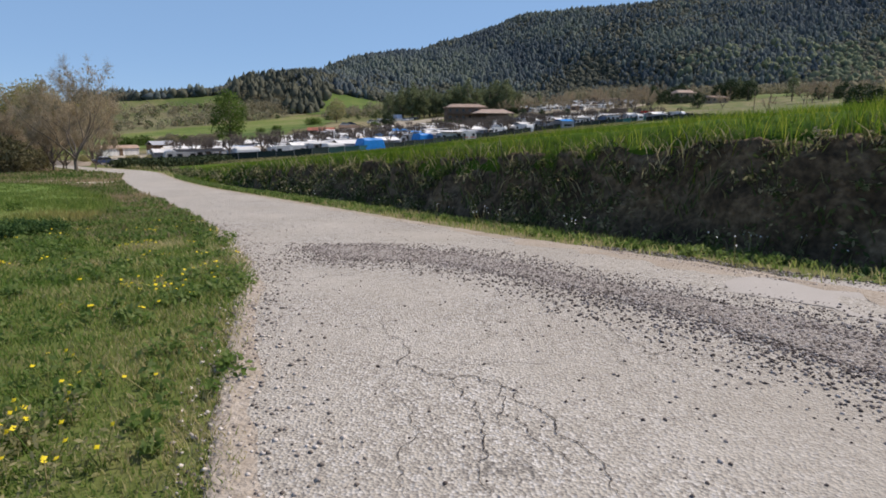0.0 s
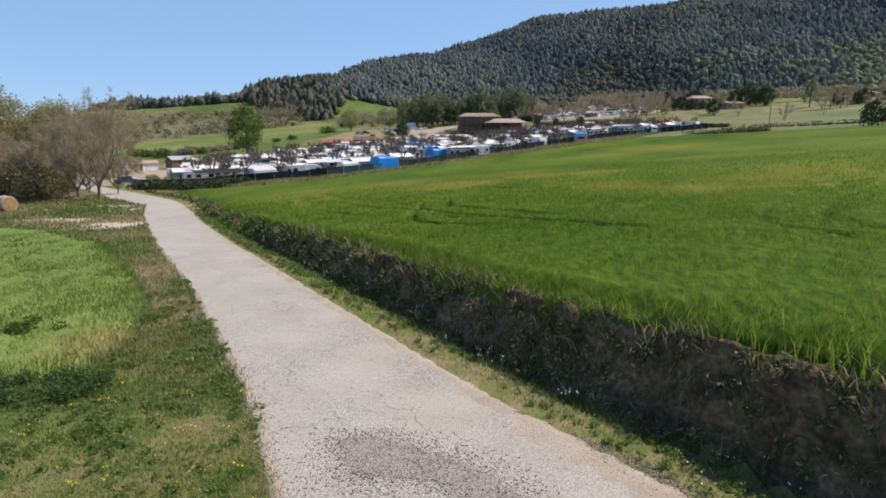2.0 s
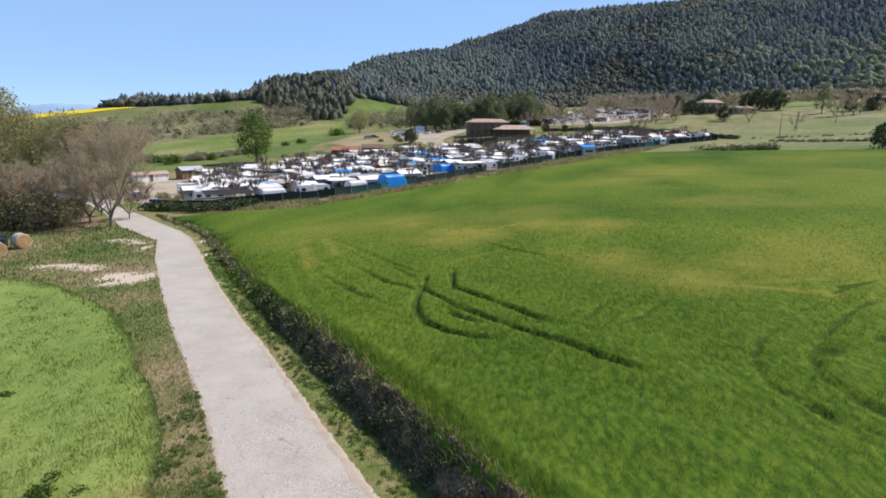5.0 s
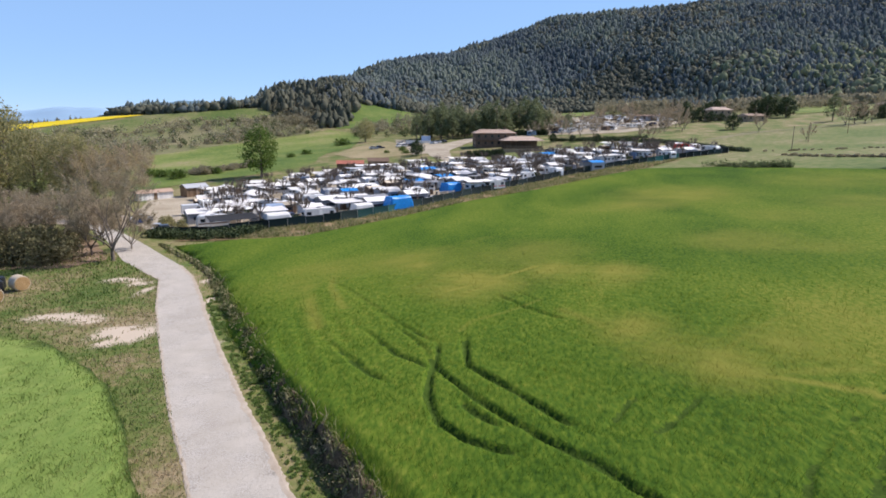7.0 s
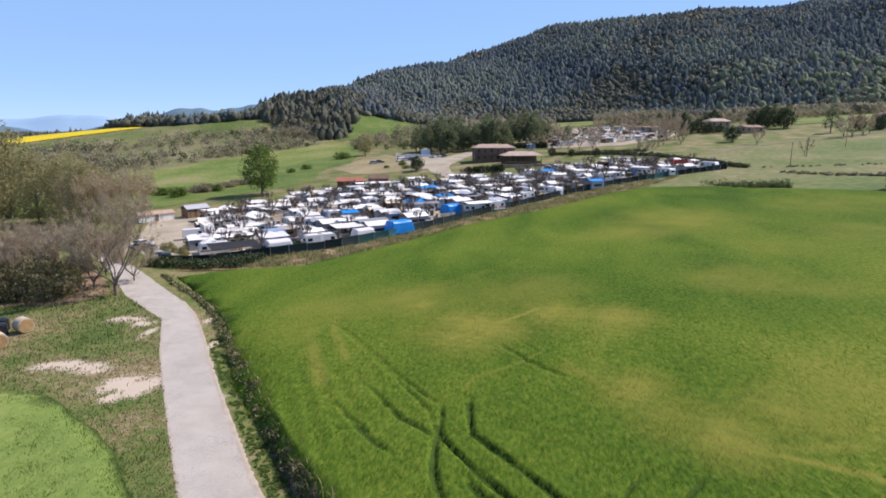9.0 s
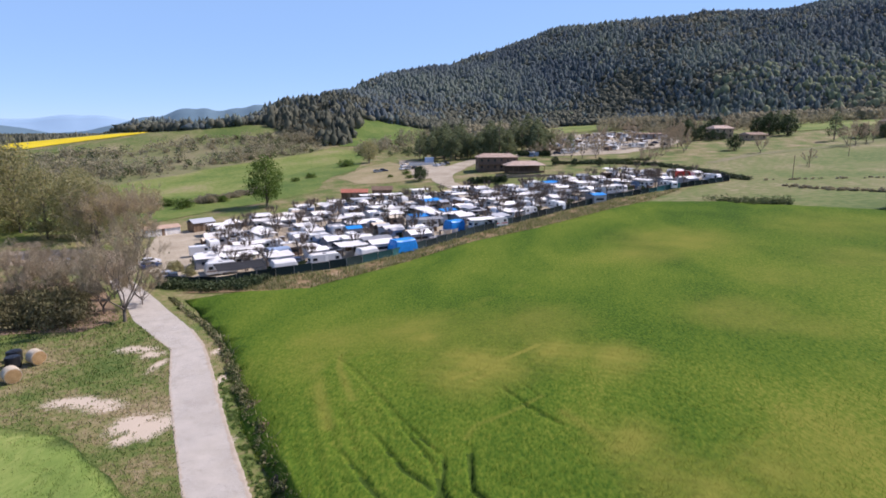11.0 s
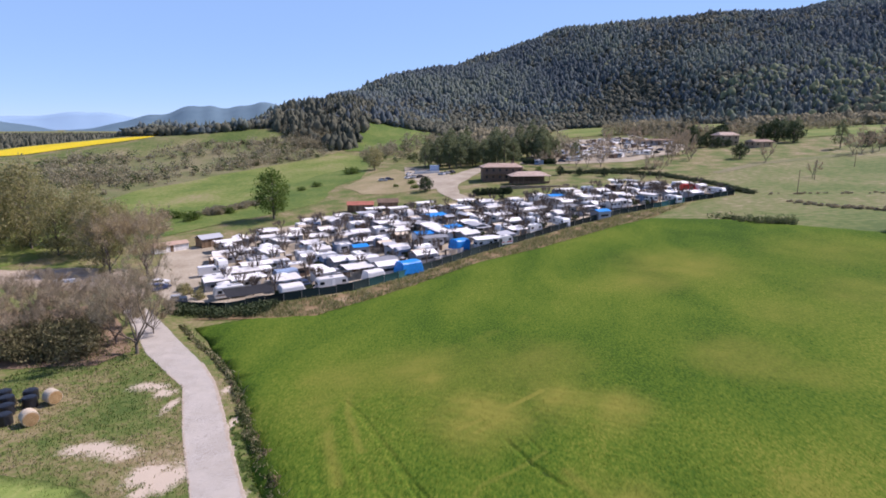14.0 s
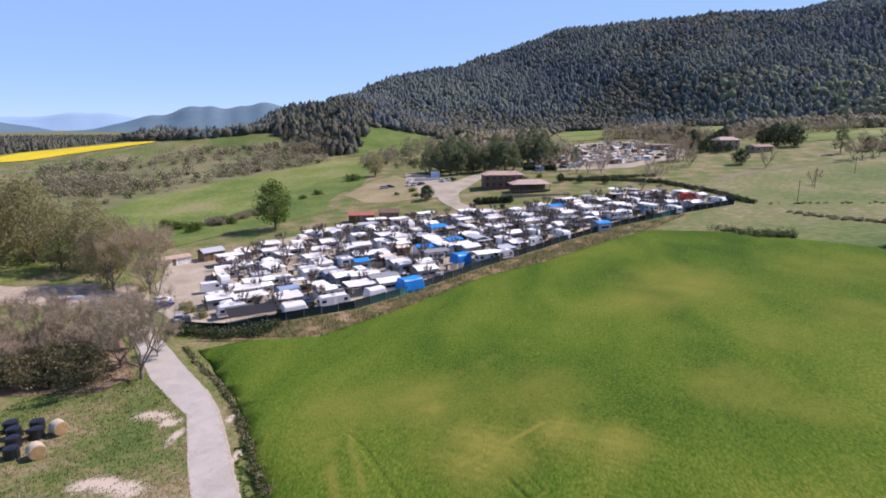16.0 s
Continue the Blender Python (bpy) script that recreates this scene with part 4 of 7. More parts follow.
def limb(v, f, start, way, length, radius, depth, tips, kids=3, spread=0.6, rise=0.25, n=5):
    """A tapered, crooked branch with side branches; tips gathers the ends."""
    pts, radii = [np.array(start, float)], [radius]
    d = np.array(way, float)
    d /= np.linalg.norm(d)
    steps = 4
    for k in range(steps):
        d = d + rng.normal(size=3) * 0.16 + [0, 0, rise * 0.25]
        d /= np.linalg.norm(d)
        pts.append(pts[-1] + d * length / steps)
        radii.append(radius * (1 - 0.62 * (k + 1) / steps))
    tube(v, f, pts, radii, n)
    if depth == 0:
        tips.append((pts[-1], d, length))
        tips.append((pts[2], d, length))
        return
    for k in range(kids):
        at = rng.uniform(0.35, 1.0) if k else 1.0
        i = min(int(at * steps), steps - 1)
        p = pts[i] + (pts[i + 1] - pts[i]) * (at * steps - i)
        side = rng.normal(size=3)
        side -= side @ d * d
        side /= np.linalg.norm(side)
        limb(v, f, p, d * (1 - spread * 0.5) + side * spread * (0.7 if k else 0.25) + [0, 0, rise], length * rng.uniform(0.6, 0.82), max(radii[i] * 0.62, 0.012), depth - 1, tips, kids, spread, rise, max(3, n - 1))


def twig_sprays(tips, count, length, width):
    """Thin bare twigs fanning out from branch ends."""
    p = np.repeat(np.array([t[0] for t in tips]), count, 0)
    d = np.repeat(np.array([t[1] for t in tips]), count, 0) + rng.normal(size=p.shape) * 0.75 + [0, 0, 0.15]
    d /= np.linalg.norm(d, axis=1)[:, None]
    start = p - d * rng.uniform(0, 0.5, len(p))[:, None] * length + rng.normal(size=p.shape) * 0.12
    L = (length * rng.uniform(0.5, 1.2, len(p)))[:, None]
    s = np.cross(d, rng.normal(size=p.shape))
    s /= np.linalg.norm(s, axis=1)[:, None]
    w = width * 0.5
    mid = start + d * L * 0.5 + rng.normal(size=p.shape) * 0.06 * L
    v = np.stack([start - s * w, start + s * w, mid + s * w * 0.8, mid - s * w * 0.8, start + d * L + rng.normal(size=p.shape) * 0.12 * L], 1).reshape(-1, 3)
    i = np.arange(len(p))[:, None] * 5
    return v, np.concatenate([i + [0, 1, 2], i + [0, 2, 3], i + [3, 2, 4]])


def bare_tree(height, spread_to, label, stems=3, depth=3, twigs=14, twig_width=0.022, leaves=0, leaf_material=None, kids=3, name="bare_tree"):
    """A leafless tree: trunk with forked stems, then a haze of real twigs; leaves adds a thin spring flush."""
    root = new(name)
    v, f, tips = [], [], []
    trunk_h = height * 0.16
    tube(v, f, [np.array((0, 0, -0.4)), np.array((0.02, 0, 0.0)), np.array((0.05, 0.03, trunk_h))], [height * 0.026, height * 0.020, height * 0.016], 8)
    for k in range(stems):
        a = 2 * math.pi * (k + rng.random() * 0.6) / stems
        out = spread_to / height
        limb(v, f, (0.05, 0.03, trunk_h * rng.uniform(0.55, 0.98)), (math.cos(a) * out, math.sin(a) * out, 1.0), height * rng.uniform(0.38, 0.48), height * 0.0115, depth, tips, kids, 0.62, 0.22, 6)
    child("trunk", raw_mesh(v, f, M_BARK), root)
    tv, tf = twig_sprays(tips, twigs, height * 0.10, twig_width)
    child("twig_crown", raw_mesh(tv, tf, M_TWIG), root)
    if leaves:
        pick = [tips[i][0] for i in rng.integers(0, len(tips), 160)]
        lv, lf = leaf_cloud(pick, height * 0.105, leaves, height * 0.0125)
        child("leaves", raw_mesh(lv, lf, leaf_material or M_BUDLEAF), root)
    return tagged(root, label, "tree")


def leafy_tree(height, width, label, material, puffs=26, per=46, leaf=0.30, trunk=0.28, name="tree", tall=1.0, low=0.2):
    """A broadleaf tree: tapered trunk and limbs under a crown of leaf sprays with gaps."""
    root = new(name)
    v, f, tips = [], [], []
    tube(v, f, [np.array((0, 0, -0.4)), np.array((0, 0, height * low)), np.array((0.1, 0.05, height * 0.62)), np.array((0.1, 0, height * 0.9))], [trunk * 1.2, trunk, trunk * 0.55, trunk * 0.12], 7)
    centres, sizes = [], []
    for k in range(puffs):
        q = (k + 0.5) / puffs
        z = height * (low + (0.97 - low) * q)
        r = width / 2 * (max(0.0, 1 - abs(2 * q - 0.9) ** 2.4 * 0.85)) ** 0.6
        a = k * 2.4 + rng.random() * 0.7
        rr = r * rng.uniform(0.35, 0.85)
        c = np.array((rr * math.cos(a), rr * math.sin(a), z))
        centres.append(c)
        sizes.append(width * rng.uniform(0.14, 0.24))
        if k % 2:
            tube(v, f, [np.array((0.05, 0, z - rr * 0.7)), c * [0.5, 0.5, 1] - [0, 0, rr * 0.25], c], [trunk * 0.32, trunk * 0.2, 0.03], 4)
    child("trunk", raw_mesh(v, f, M_BARK), root)
    lv, lf = leaf_cloud(centres, np.array(sizes), per, leaf, 0.9 * tall)
    child("crown", raw_mesh(lv, lf, material), root)
    return tagged(root, label, "tree")


def pine_tree(height, width, label, name="pine_tree"):
    root = new(name)
    v, f = [], []
    tube(v, f, [np.array((0, 0, -0.4)), np.array((0.1, 0, height * 0.5)), np.array((0, 0.1, height * 0.97))], [height * 0.022, height * 0.015, 0.03], 6)
    centres, sizes = [], []
    for k in range(24):
        q = k / 23
        z = height * (0.2 + 0.76 * q)
        r = width / 2 * (1 - q) ** 0.6 * rng.uniform(0.6, 1.0)
        for j in range(3 if q < 0.8 else 1):
            a = k * 1.9 + j * 2.1 + rng.random()
            c = np.array((r * math.cos(a), r * math.sin(a), z + rng.uniform(-0.3, 0.3)))
            centres.append(c)
            sizes.append(width * 0.13 + 0.2)
            if j == 0:
                tube(v, f, [np.array((0, 0, z - 0.2)), c], [0.06, 0.02], 3)
    child("trunk", raw_mesh(v, f, M_BARK), root)
    lv, lf = leaf_cloud(centres, np.array(sizes), 26, 0.34, 0.55)
    child("crown", raw_mesh(lv, lf, M_PINELEAF), root)
    return tagged(root, label, "tree")


def bush(width, height, material, label, per=40, puffs=16, leaf=0.16, name="bush"):
    """A shrub: short stems and a low uneven heap of leaf sprays."""
    root = new(name)
    v, f = [], []
    centres = []
    for k in range(puffs):
        a, r = rng.random() * 6.283, width / 2 * math.sqrt(rng.random()) * 0.85
        z = height * rng.uniform(0.12, 0.82) * (1 - 0.45 * (2 * r / width) ** 2)
        c = np.array((r * math.cos(a), r * math.sin(a), z))
        centres.append(c)
        tube(v, f, [np.array((c[0] * 0.2, c[1] * 0.2, -0.2)), c * [0.7, 0.7, 0.6], c], [0.045, 0.03, 0.012], 3)
    child("stem_base", raw_mesh(v, f, M_BARK), root)
    lv, lf = leaf_cloud(centres, width * 0.16 + height * 0.08, per, leaf, 0.85)
    lv[:, 2] = np.maximum(lv[:, 2], 0.02)
    child("foliage", raw_mesh(lv, lf, material), root)
    return tagged(root, label, "bush")


def put(ob, x, y, turn=0.0, sink=0.0):
    """Stands a thing on the ground."""
    ob.matrix_basis = pose(x, y, up(x, y) - sink, 0, 0, turn) @ Matrix.Diagonal((*ob.scale, 1))
    return ob


def repeat(ob, x, y, turn, size=1.0, sink=0.0):
    """A copy on the ground, turned and somewhat larger or smaller."""
    m = copy_thing(ob, pose(x, y, up(x, y) - sink, 0, 0, turn))
    m.scale = (size, size, size * (0.94 + 0.12 * rng.random()))
    return m


# roadside thicket of bare trees
t1 = put(bare_tree(12.2, 7.5, "tall bare grey-brown tree forking beside the lane", 5, 3, 24, 0.022, 6, M_OAK), -49.6, 78.6, 10)
t2 = put(bare_tree(9.0, 8.0, "bushy bare tree with dense reddish-brown twigs", 6, 3, 26, 0.026, 6, M_OAK), -61.5, 84.0, 80)
t3 = put(bare_tree(7.4, 7.6, "low spreading leafless tree above the ditch", 6, 3, 26, 0.026, 6, M_OAK), -63.5, 97.5, 200)
for x, y, a, k, src in ((-66.5, 79, 40, 0.85, t3), (-71.5, 86, 130, 0.9, t2), (-68.2, 91.5, 260, 0.85, t2), (-74.5, 79.5, 20, 0.9, t3), (-80, 86, 310, 0.9, t2), (-59.2, 91.5, 170, 0.75, t3), (-55.3, 82.6, 75, 0.8, t2),
                        (-77, 95, 190, 0.9, t2), (-86, 92, 100, 1.0, t3), (-52.2, 87.5, 30, 0.62, t2), (-84, 78, 210, 0.9, t2), (-92, 84, 220, 1.0, t3)):
    ob = repeat(src, x, y, a, k)
    ob["group"] = "bare trees of the thicket"
for ob in (t2, t3):
    ob["group"] = "bare trees of the thicket"
POPLARS = [(-122, 150, 60, 1.38), (-130, 158, 140, 1.3), (-133, 144, 220, 1.32), (-112, 160, 20, 1.05), (-101, 143, 0, 1.02), (-106, 149, 75, 0.92), (-96, 149, 190, 0.78), (-141, 152, 250, 1.35), (-146, 166, 330, 1.3), (-110, 144, 95, 1.0), (-138, 142, 300, 1.2), (-150, 155, 30, 1.4)]
ash = put(leafy_tree(17, 12.5, "tall poplar in thin olive-green spring leaf", M_POPLARLEAF, 96, 50, 0.27, 0.2, "poplar", low=0.12), -89, 131, 0)
for x, y, a, k in POPLARS:
    repeat(ash, x, y, a, k)["group"] = "poplars behind the thicket"
ash["group"] = "poplars behind the thicket"
rusty = put(bare_tree(13.5, 8, "tall bare tree with rust-brown buds behind the lane", 5, 3, 18, 0.03, 14, M_RUSTBUD), -75, 125, 30)
for x, y, a, k in ((-80, 133, 200, 0.9), (-85, 127, 90, 0.9), (-92, 136, 300, 0.95), (-70, 119, 140, 0.65)):
    repeat(rusty, x, y, a, k)["group"] = "bare trees behind the lane"
rusty["group"] = "bare trees behind the lane"
under = put(bush(5.6, 3.6, M_UNDER, "dense dark ivy-green undergrowth beneath the bare trees", 130, 26, 0.13), -64, 75.5)
for x, y, a, k in ((-70, 77, 50, 1.2), (-59, 79.5, 110, 1.15), (-67, 83, 200, 1.1), (-76, 75, 260, 1.3), (-72, 82, 310, 1.1), (-83, 74, 20, 1.2), (-57, 77.5, 170, 0.75), (-62.5, 86.5, 190, 1.0), (-90, 76, 170, 1.3), (-61, 81, 200, 1.3), (-65, 79, 290, 1.3), (-74, 90, 10, 1.2), (-66, 94, 45, 1.0), (-80, 80, 75, 1.3), (-58.5, 77.8, 250, 1.55), (-62.5, 78.4, 95, 1.75), (-67.5, 76.8, 15, 1.6)):
    repeat(under, x, y, a, k)["group"] = "undergrowth of the thicket"
under["group"] = "undergrowth of the thicket"

olive = put(bush(6.0, 3.2, M_POPLARLEAF, "olive-brown shrub in thin leaf under the poplars", 60, 22, 0.22), -126, 153)
for x, y, a, k in ((-135, 150, 40, 1.0), (-119, 155, 120, 0.8), (-140, 160, 260, 1.1), (-108, 154, 300, 0.6), (-146, 148, 10, 1.1), (-98, 146, 80, 0.5), (-87, 128, 200, 0.55), (-78, 127, 150, 0.5)):
    repeat(olive, x, y, a, k)["group"] = "shrubs under the poplars"
olive["group"] = "shrubs under the poplars"

# trees and shrubs beyond
put(leafy_tree(16, 15.0, "round dark green poplar standing alone in the meadow", M_FRESHLEAF, 52, 80, 0.36, 0.34), -70.4, 195)
put(leafy_tree(11.5, 11, "yellow-green budding tree by the car park", M_BUDLEAF, 30, 60, 0.4, 0.3), -56.5, 314)
low = put(bush(7, 3.0, M_FRESHLEAF, "broad green shrub on the meadow edge", 60, 18, 0.26), -112, 200)
for x, y, a, k in ((-106, 198, 40, 0.9), (-99, 194, 120, 1.1), (-91, 206, 200, 0.8), (-74, 262, 10, 0.8), (-78, 252, 80, 0.6), (-66, 300, 60, 1.2), (-84, 222, 150, 0.6), (-24, 262, 30, 0.5), (-30, 256, 90, 0.6), (-22, 250, 0, 0.5), (-27, 244, 200, 0.55), (8, 258, 120, 0.6), (14, 262, 20, 0.5), (20, 272, 77, 0.7), (28, 280, 140, 0.6), (-36, 250, 10, 0.4)):
    repeat(low, x, y, a, k)["group"] = "shrubs on the meadow edge"
low["group"] = "shrubs on the meadow edge"
brown = put(bush(7, 3.4, M_OAK, "grey-brown leafless shrub in the hedgerow", 60, 20, 0.28), -95, 205)
for k in range(30):
    q = k / 29
    repeat(brown, -100 + 16 * q + rng.normal() * 1.5, 200 + 28 * q + rng.normal() * 1.5, rng.random() * 360, rng.uniform(0.4, 0.75))["group"] = "brown shrubs in the hedgerow"
pine = put(pine_tree(15, 8.5, "dark pine in the grove behind the restaurant"), -22, 306)
pine2 = put(pine_tree(12, 8.0, "dark bushy pine on the slope behind the restaurant"), -12, 302)
for k in range(80):
    q = rng.random()
    x, y = -26 + 74 * q + rng.normal() * 3, 300 + 14 * q + rng.uniform(-4, 30 if k < 50 else 80)
    repeat((pine, pine2)[k % 2], x, y, rng.random() * 360, rng.uniform(0.7, 1.25))["group"] = "pines behind the restaurant"
pine["group"] = pine2["group"] = "pines behind the restaurant"
for x, y, k in ((190.8, 325.8, 1.0), (184, 372, 0.9), (196, 380, 0.9), (130, 368, 0.7)):
    repeat(pine, x, y, 30 * k, k)["group"] = "single pines near the farm"
holm = put(leafy_tree(7.5, 8.5, "dark round holm oak in the pasture", M_DARKLEAF, 24, 60, 0.36, 0.25, low=0.15), 129.6, 303)
for x, y, k in ((128, 366, 1.2), (122, 372, 1.1), (176, 366, 1.5), (184, 360, 1.5), (172, 372, 1.3), (93, 134, 0.75), (97, 133, 0.6), (208, 330, 1.0), (216, 326, 0.9), (224, 333, 1.1), (235, 330, 0.9), (198, 400, 1.1), (-22, 236, 0.8), (143, 372, 1.1), (150, 378, 1.3), (5, 262, 0.7), (127, 349, 0.85), (131, 351, 0.95), (136, 347, 0.8), (142, 348, 0.6), (133, 381, 1.3), (189, 392, 1.4), (195, 387, 1.2), (36, 265, 0.5), (44, 262, 0.45), (54, 258, 0.5)):
    repeat(holm, x, y, 70 * k * 9, k)["group"] = "holm oaks near the farm"
holm["group"] = "holm oaks near the farm"
far_bare = put(bare_tree(8.5, 6.5, "bare grey tree in the far pasture", 4, 2, 26, 0.05, name="bare_tree"), 135.8, 289)
for x, y, k in ((104, 300, 0.9), (108, 308, 1.0), (100, 315, 0.8), (52, 288, 1.0), (58, 286, 1.1), (47, 290, 0.9), (210, 336, 1.1), (226, 340, 1.2), (240, 336, 1.1), (131, 240, 0.7), (82, 292, 0.7), (94, 296, 0.8), (160, 380, 1.2), (140, 385, 1.3), (62, 300, 0.9), (75, 318, 0.8), (88, 330, 0.9), (70, 350, 0.8), (95, 362, 0.9), (60, 372, 0.8), (84, 390, 1.0), (100, 400, 1.0), (50, 332, 0.8), (112, 345, 1.0), (30, 296, 0.8), (104, 321, 1.2), (108, 321, 1.1), (112, 327, 1.25), (117, 340, 1.2), (99, 318, 1.0), (73, 257, 0.9), (78, 262, 0.8), (182, 300, 1.1), (188, 303, 1.2), (195, 306, 1.2), (200, 309, 1.0), (120, 358, 1.3), (45, 300, 0.9), (38, 297, 0.9), (66, 310, 1.0), (92, 350, 1.1), (80, 372, 1.0), (104, 390, 1.2), (64, 332, 1.0)):
    repeat(far_bare, x, y, 400 * k, k)["group"] = "bare trees in the far pasture"
far_bare["group"] = "bare trees in the far pasture"


# ---- woods ----
def wood(name, label, spots, heights, widths, material, sides, levels, ragged=0.28):
    """Many crowns in one mesh: each a ragged tapering stack of rings."""
    n, m = len(spots), len(levels)
    a = 2 * np.pi * np.arange(sides) / sides
    ring = np.stack([np.cos(a), np.sin(a)], -1)
    r = np.array([k[0] for k in levels])[None, :, None] * (1 + ragged * rng.normal(size=(n, m, sides)))
    h = np.array([k[1] for k in levels])[None, :, None] + 0.07 * rng.normal(size=(n, m, sides))
    turn = rng.random((n, 1, 1)) * 6.28
    ca, sa = np.cos(turn), np.sin(turn)
    x = r * (ring[:, 0] * ca - ring[:, 1] * sa) * widths[:, None, None] + spots[:, 0, None, None]
    y = r * (ring[:, 0] * sa + ring[:, 1] * ca) * widths[:, None, None] + spots[:, 1, None, None]
    z = h * heights[:, None, None] + spots[:, 2, None, None]
    v = np.stack([x, y, z], -1).reshape(-1, 3)
    f = []
    for k in range(m - 1):
        for i in range(sides):
            q, w = k * sides + i, k * sides + (i + 1) % sides
            f += [(q, w, w + sides), (q, w + sides, q + sides)]
    faces = (np.arange(n)[:, None, None] * (m * sides) + np.array(f)[None]).reshape(-1, 3)
    me = raw_mesh(v, faces, material)
    me.polygons.foreach_set("use_smooth", [True] * len(me.polygons))
    ob = new(name, me)
    return tagged(ob, label, "woodland", kind="stuff")


CONE = [(0.42, 0.05), (0.52, 0.36), (0.36, 0.72), (0.05, 1.0)]
DOME = [(0.34, 0.02), (0.54, 0.40), (0.40, 0.78), (0.06, 1.0)]
px, py = rng.uniform(-420, 760, 125000), rng.uniform(380, 985, 125000)
d, seg, share = along(px, py, CREST)
cw = np.array([c[3] for c in CREST], float)
k = np.abs(d) / (cw[seg] + (cw[seg + 1] - cw[seg]) * share)
edge = 0.88 + 0.06 * ripple(px * 0.03, py * 0.03)
ok = ((k < edge) | ((px > -25) & (px < 500) & (py > 552 + 16 * ripple(px * 0.05, py * 0.04)))) & ((d > -8) | (k < 0.06))
ok &= ~inside(px, py, [(-95, 395), (-48, 398), (-34, 440), (-36, 506), (-75, 500), (-96, 492)]) & ~inside(px, py, [(56, 426), (106, 442), (136, 518), (152, 596), (84, 602), (62, 540)]) & ~inside(px, py, [(138, 464), (160, 415), (222, 496), (246, 556), (190, 574), (158, 520)]) & ~inside(px, py, [(195, 375), (335, 395), (335, 445), (225, 455), (185, 425)])
ok &= rng.random(len(px)) < 0.66
px, py, k = px[ok], py[ok], k[ok]
pz = ground(px, py) - 0.4
kind = 1.3 * ripple(px * 0.012 + 3, py * 0.017) + 0.5 * ripple(px * 0.043, py * 0.06) + rng.normal(size=len(px)) * 0.34 + 0.9 * smooth(0.5, 0.8, k)
oak = kind > 0.38
sp = np.stack([px, py, pz], -1)
point = rng.random((~oak).sum()) < 0.55
pale = (rng.random((~oak).sum()) < 0.03 + 0.12 * (ripple(sp[~oak][:, 0] * 0.03, sp[~oak][:, 1] * 0.05) > 0.3)) & ~point
# These hillside pine crowns carry the distance haze in their foliage colour.
wood("pine_forest", "dense dark pine forest covering the hillside", sp[~oak][point], 4.5 + 6.5 * rng.random(point.sum()) ** 1.3, rng.uniform(4.0, 6.8, point.sum()), M_PINE_HAZE, 4, CONE, 0.24)
wood("pine_forest", "rounded bushy pines and holm oaks between the taller pines", sp[~oak][~point & ~pale], rng.uniform(4.0, 8.0, (~point & ~pale).sum()), rng.uniform(4.6, 7.6, (~point & ~pale).sum()), M_PINE_HAZE, 4, DOME, 0.3)
wood("spring_wood", "pale green trees in young leaf among the pines", sp[~oak][pale], rng.uniform(4.0, 7.5, pale.sum()), rng.uniform(4.0, 7.0, pale.sum()), M_PALEWOOD, 4, DOME, 0.34)
wood("oak_wood", "grey-green leafless oaks among the pines", sp[oak], rng.uniform(4.0, 7.5, oak.sum()), rng.uniform(4.4, 7.5, oak.sum()), M_OAKWOOD, 4, DOME, 0.36)


def bushes(poly, n, label, material, lo, hi, wide, name="scrub", gaps=0.15, leaf=None):
    xs, ys = [p[0] for p in poly], [p[1] for p in poly]
    x, y = rng.uniform(min(xs), max(xs), n), rng.uniform(min(ys), max(ys), n)
    ok = inside(x, y, poly) & (ripple(x * 0.05, y * 0.07) + rng.normal(size=n) * 0.3 > -gaps)
    x, y = x[ok], y[ok]
    h = rng.uniform(lo, hi, len(x))
    centres = np.stack([x, y, ground(x, y) + h * 0.45], -1)
    v, f = leaf_cloud(centres, h * wide, 70, leaf or 0.34 + 0.03 * hi, 0.55 / wide)
    return tagged(new(name, raw_mesh(v, f, material)), label, "scrub", kind="stuff")


HEATH = [(-274, 334), (-250, 362), (-213, 361), (-206, 386), (-192, 402), (-171, 405), (-149, 412), (-144, 432), (-118, 424), (-98, 396), (-101, 374), (-121, 350), (-143, 319), (-153, 291), (-163, 266), (-166, 244), (-178, 240), (-208, 262)]
bushes(HEATH, 1150, "brown leafless scrub and hedges on the slope", M_OAK, 2.0, 8.0, 0.66, gaps=0.05)
bushes(HEATH, 330, "dark green evergreen shrubs among the scrub", M_HOLM, 2.5, 6.5, 0.62)
bushes([(-124, 398), (-96, 404), (-90, 470), (-96, 520), (-145, 470), (-148, 436)], 420, "grey oak scrub at the foot of the ridge", M_OAK, 4, 8, 0.6)
hx, hy = rng.uniform(-220, -80, 2600), rng.uniform(394, 640, 2600)
ok = inside(hx, hy, [(-150, 436), (-118, 420), (-100, 396), (-88, 402), (-90, 470), (-96, 560), (-140, 600), (-178, 520), (-160, 448)]) & (ripple(hx * 0.06, hy * 0.05) + rng.normal(size=2600) * 0.3 > -0.25)
hx, hy = hx[ok], hy[ok]
wood("oak_wood", "grey-green oaks covering the low ridge", np.stack([hx, hy, ground(hx, hy) - 0.5], -1), rng.uniform(5, 12, len(hx)), rng.uniform(3.6, 7.0, len(hx)), M_OAKWOOD, 7, CONE, 0.5)
bx, by = rng.uniform(-30, 440, 4200), rng.uniform(385, 540, 4200)
ok = inside(bx, by, [(-30, 396), (60, 420), (110, 425), (190, 425), (235, 452), (330, 445), (440, 480), (440, 540), (-10, 520)]) & (ripple(bx * 0.05, by * 0.06) + rng.normal(size=4200) * 0.3 > -0.35)
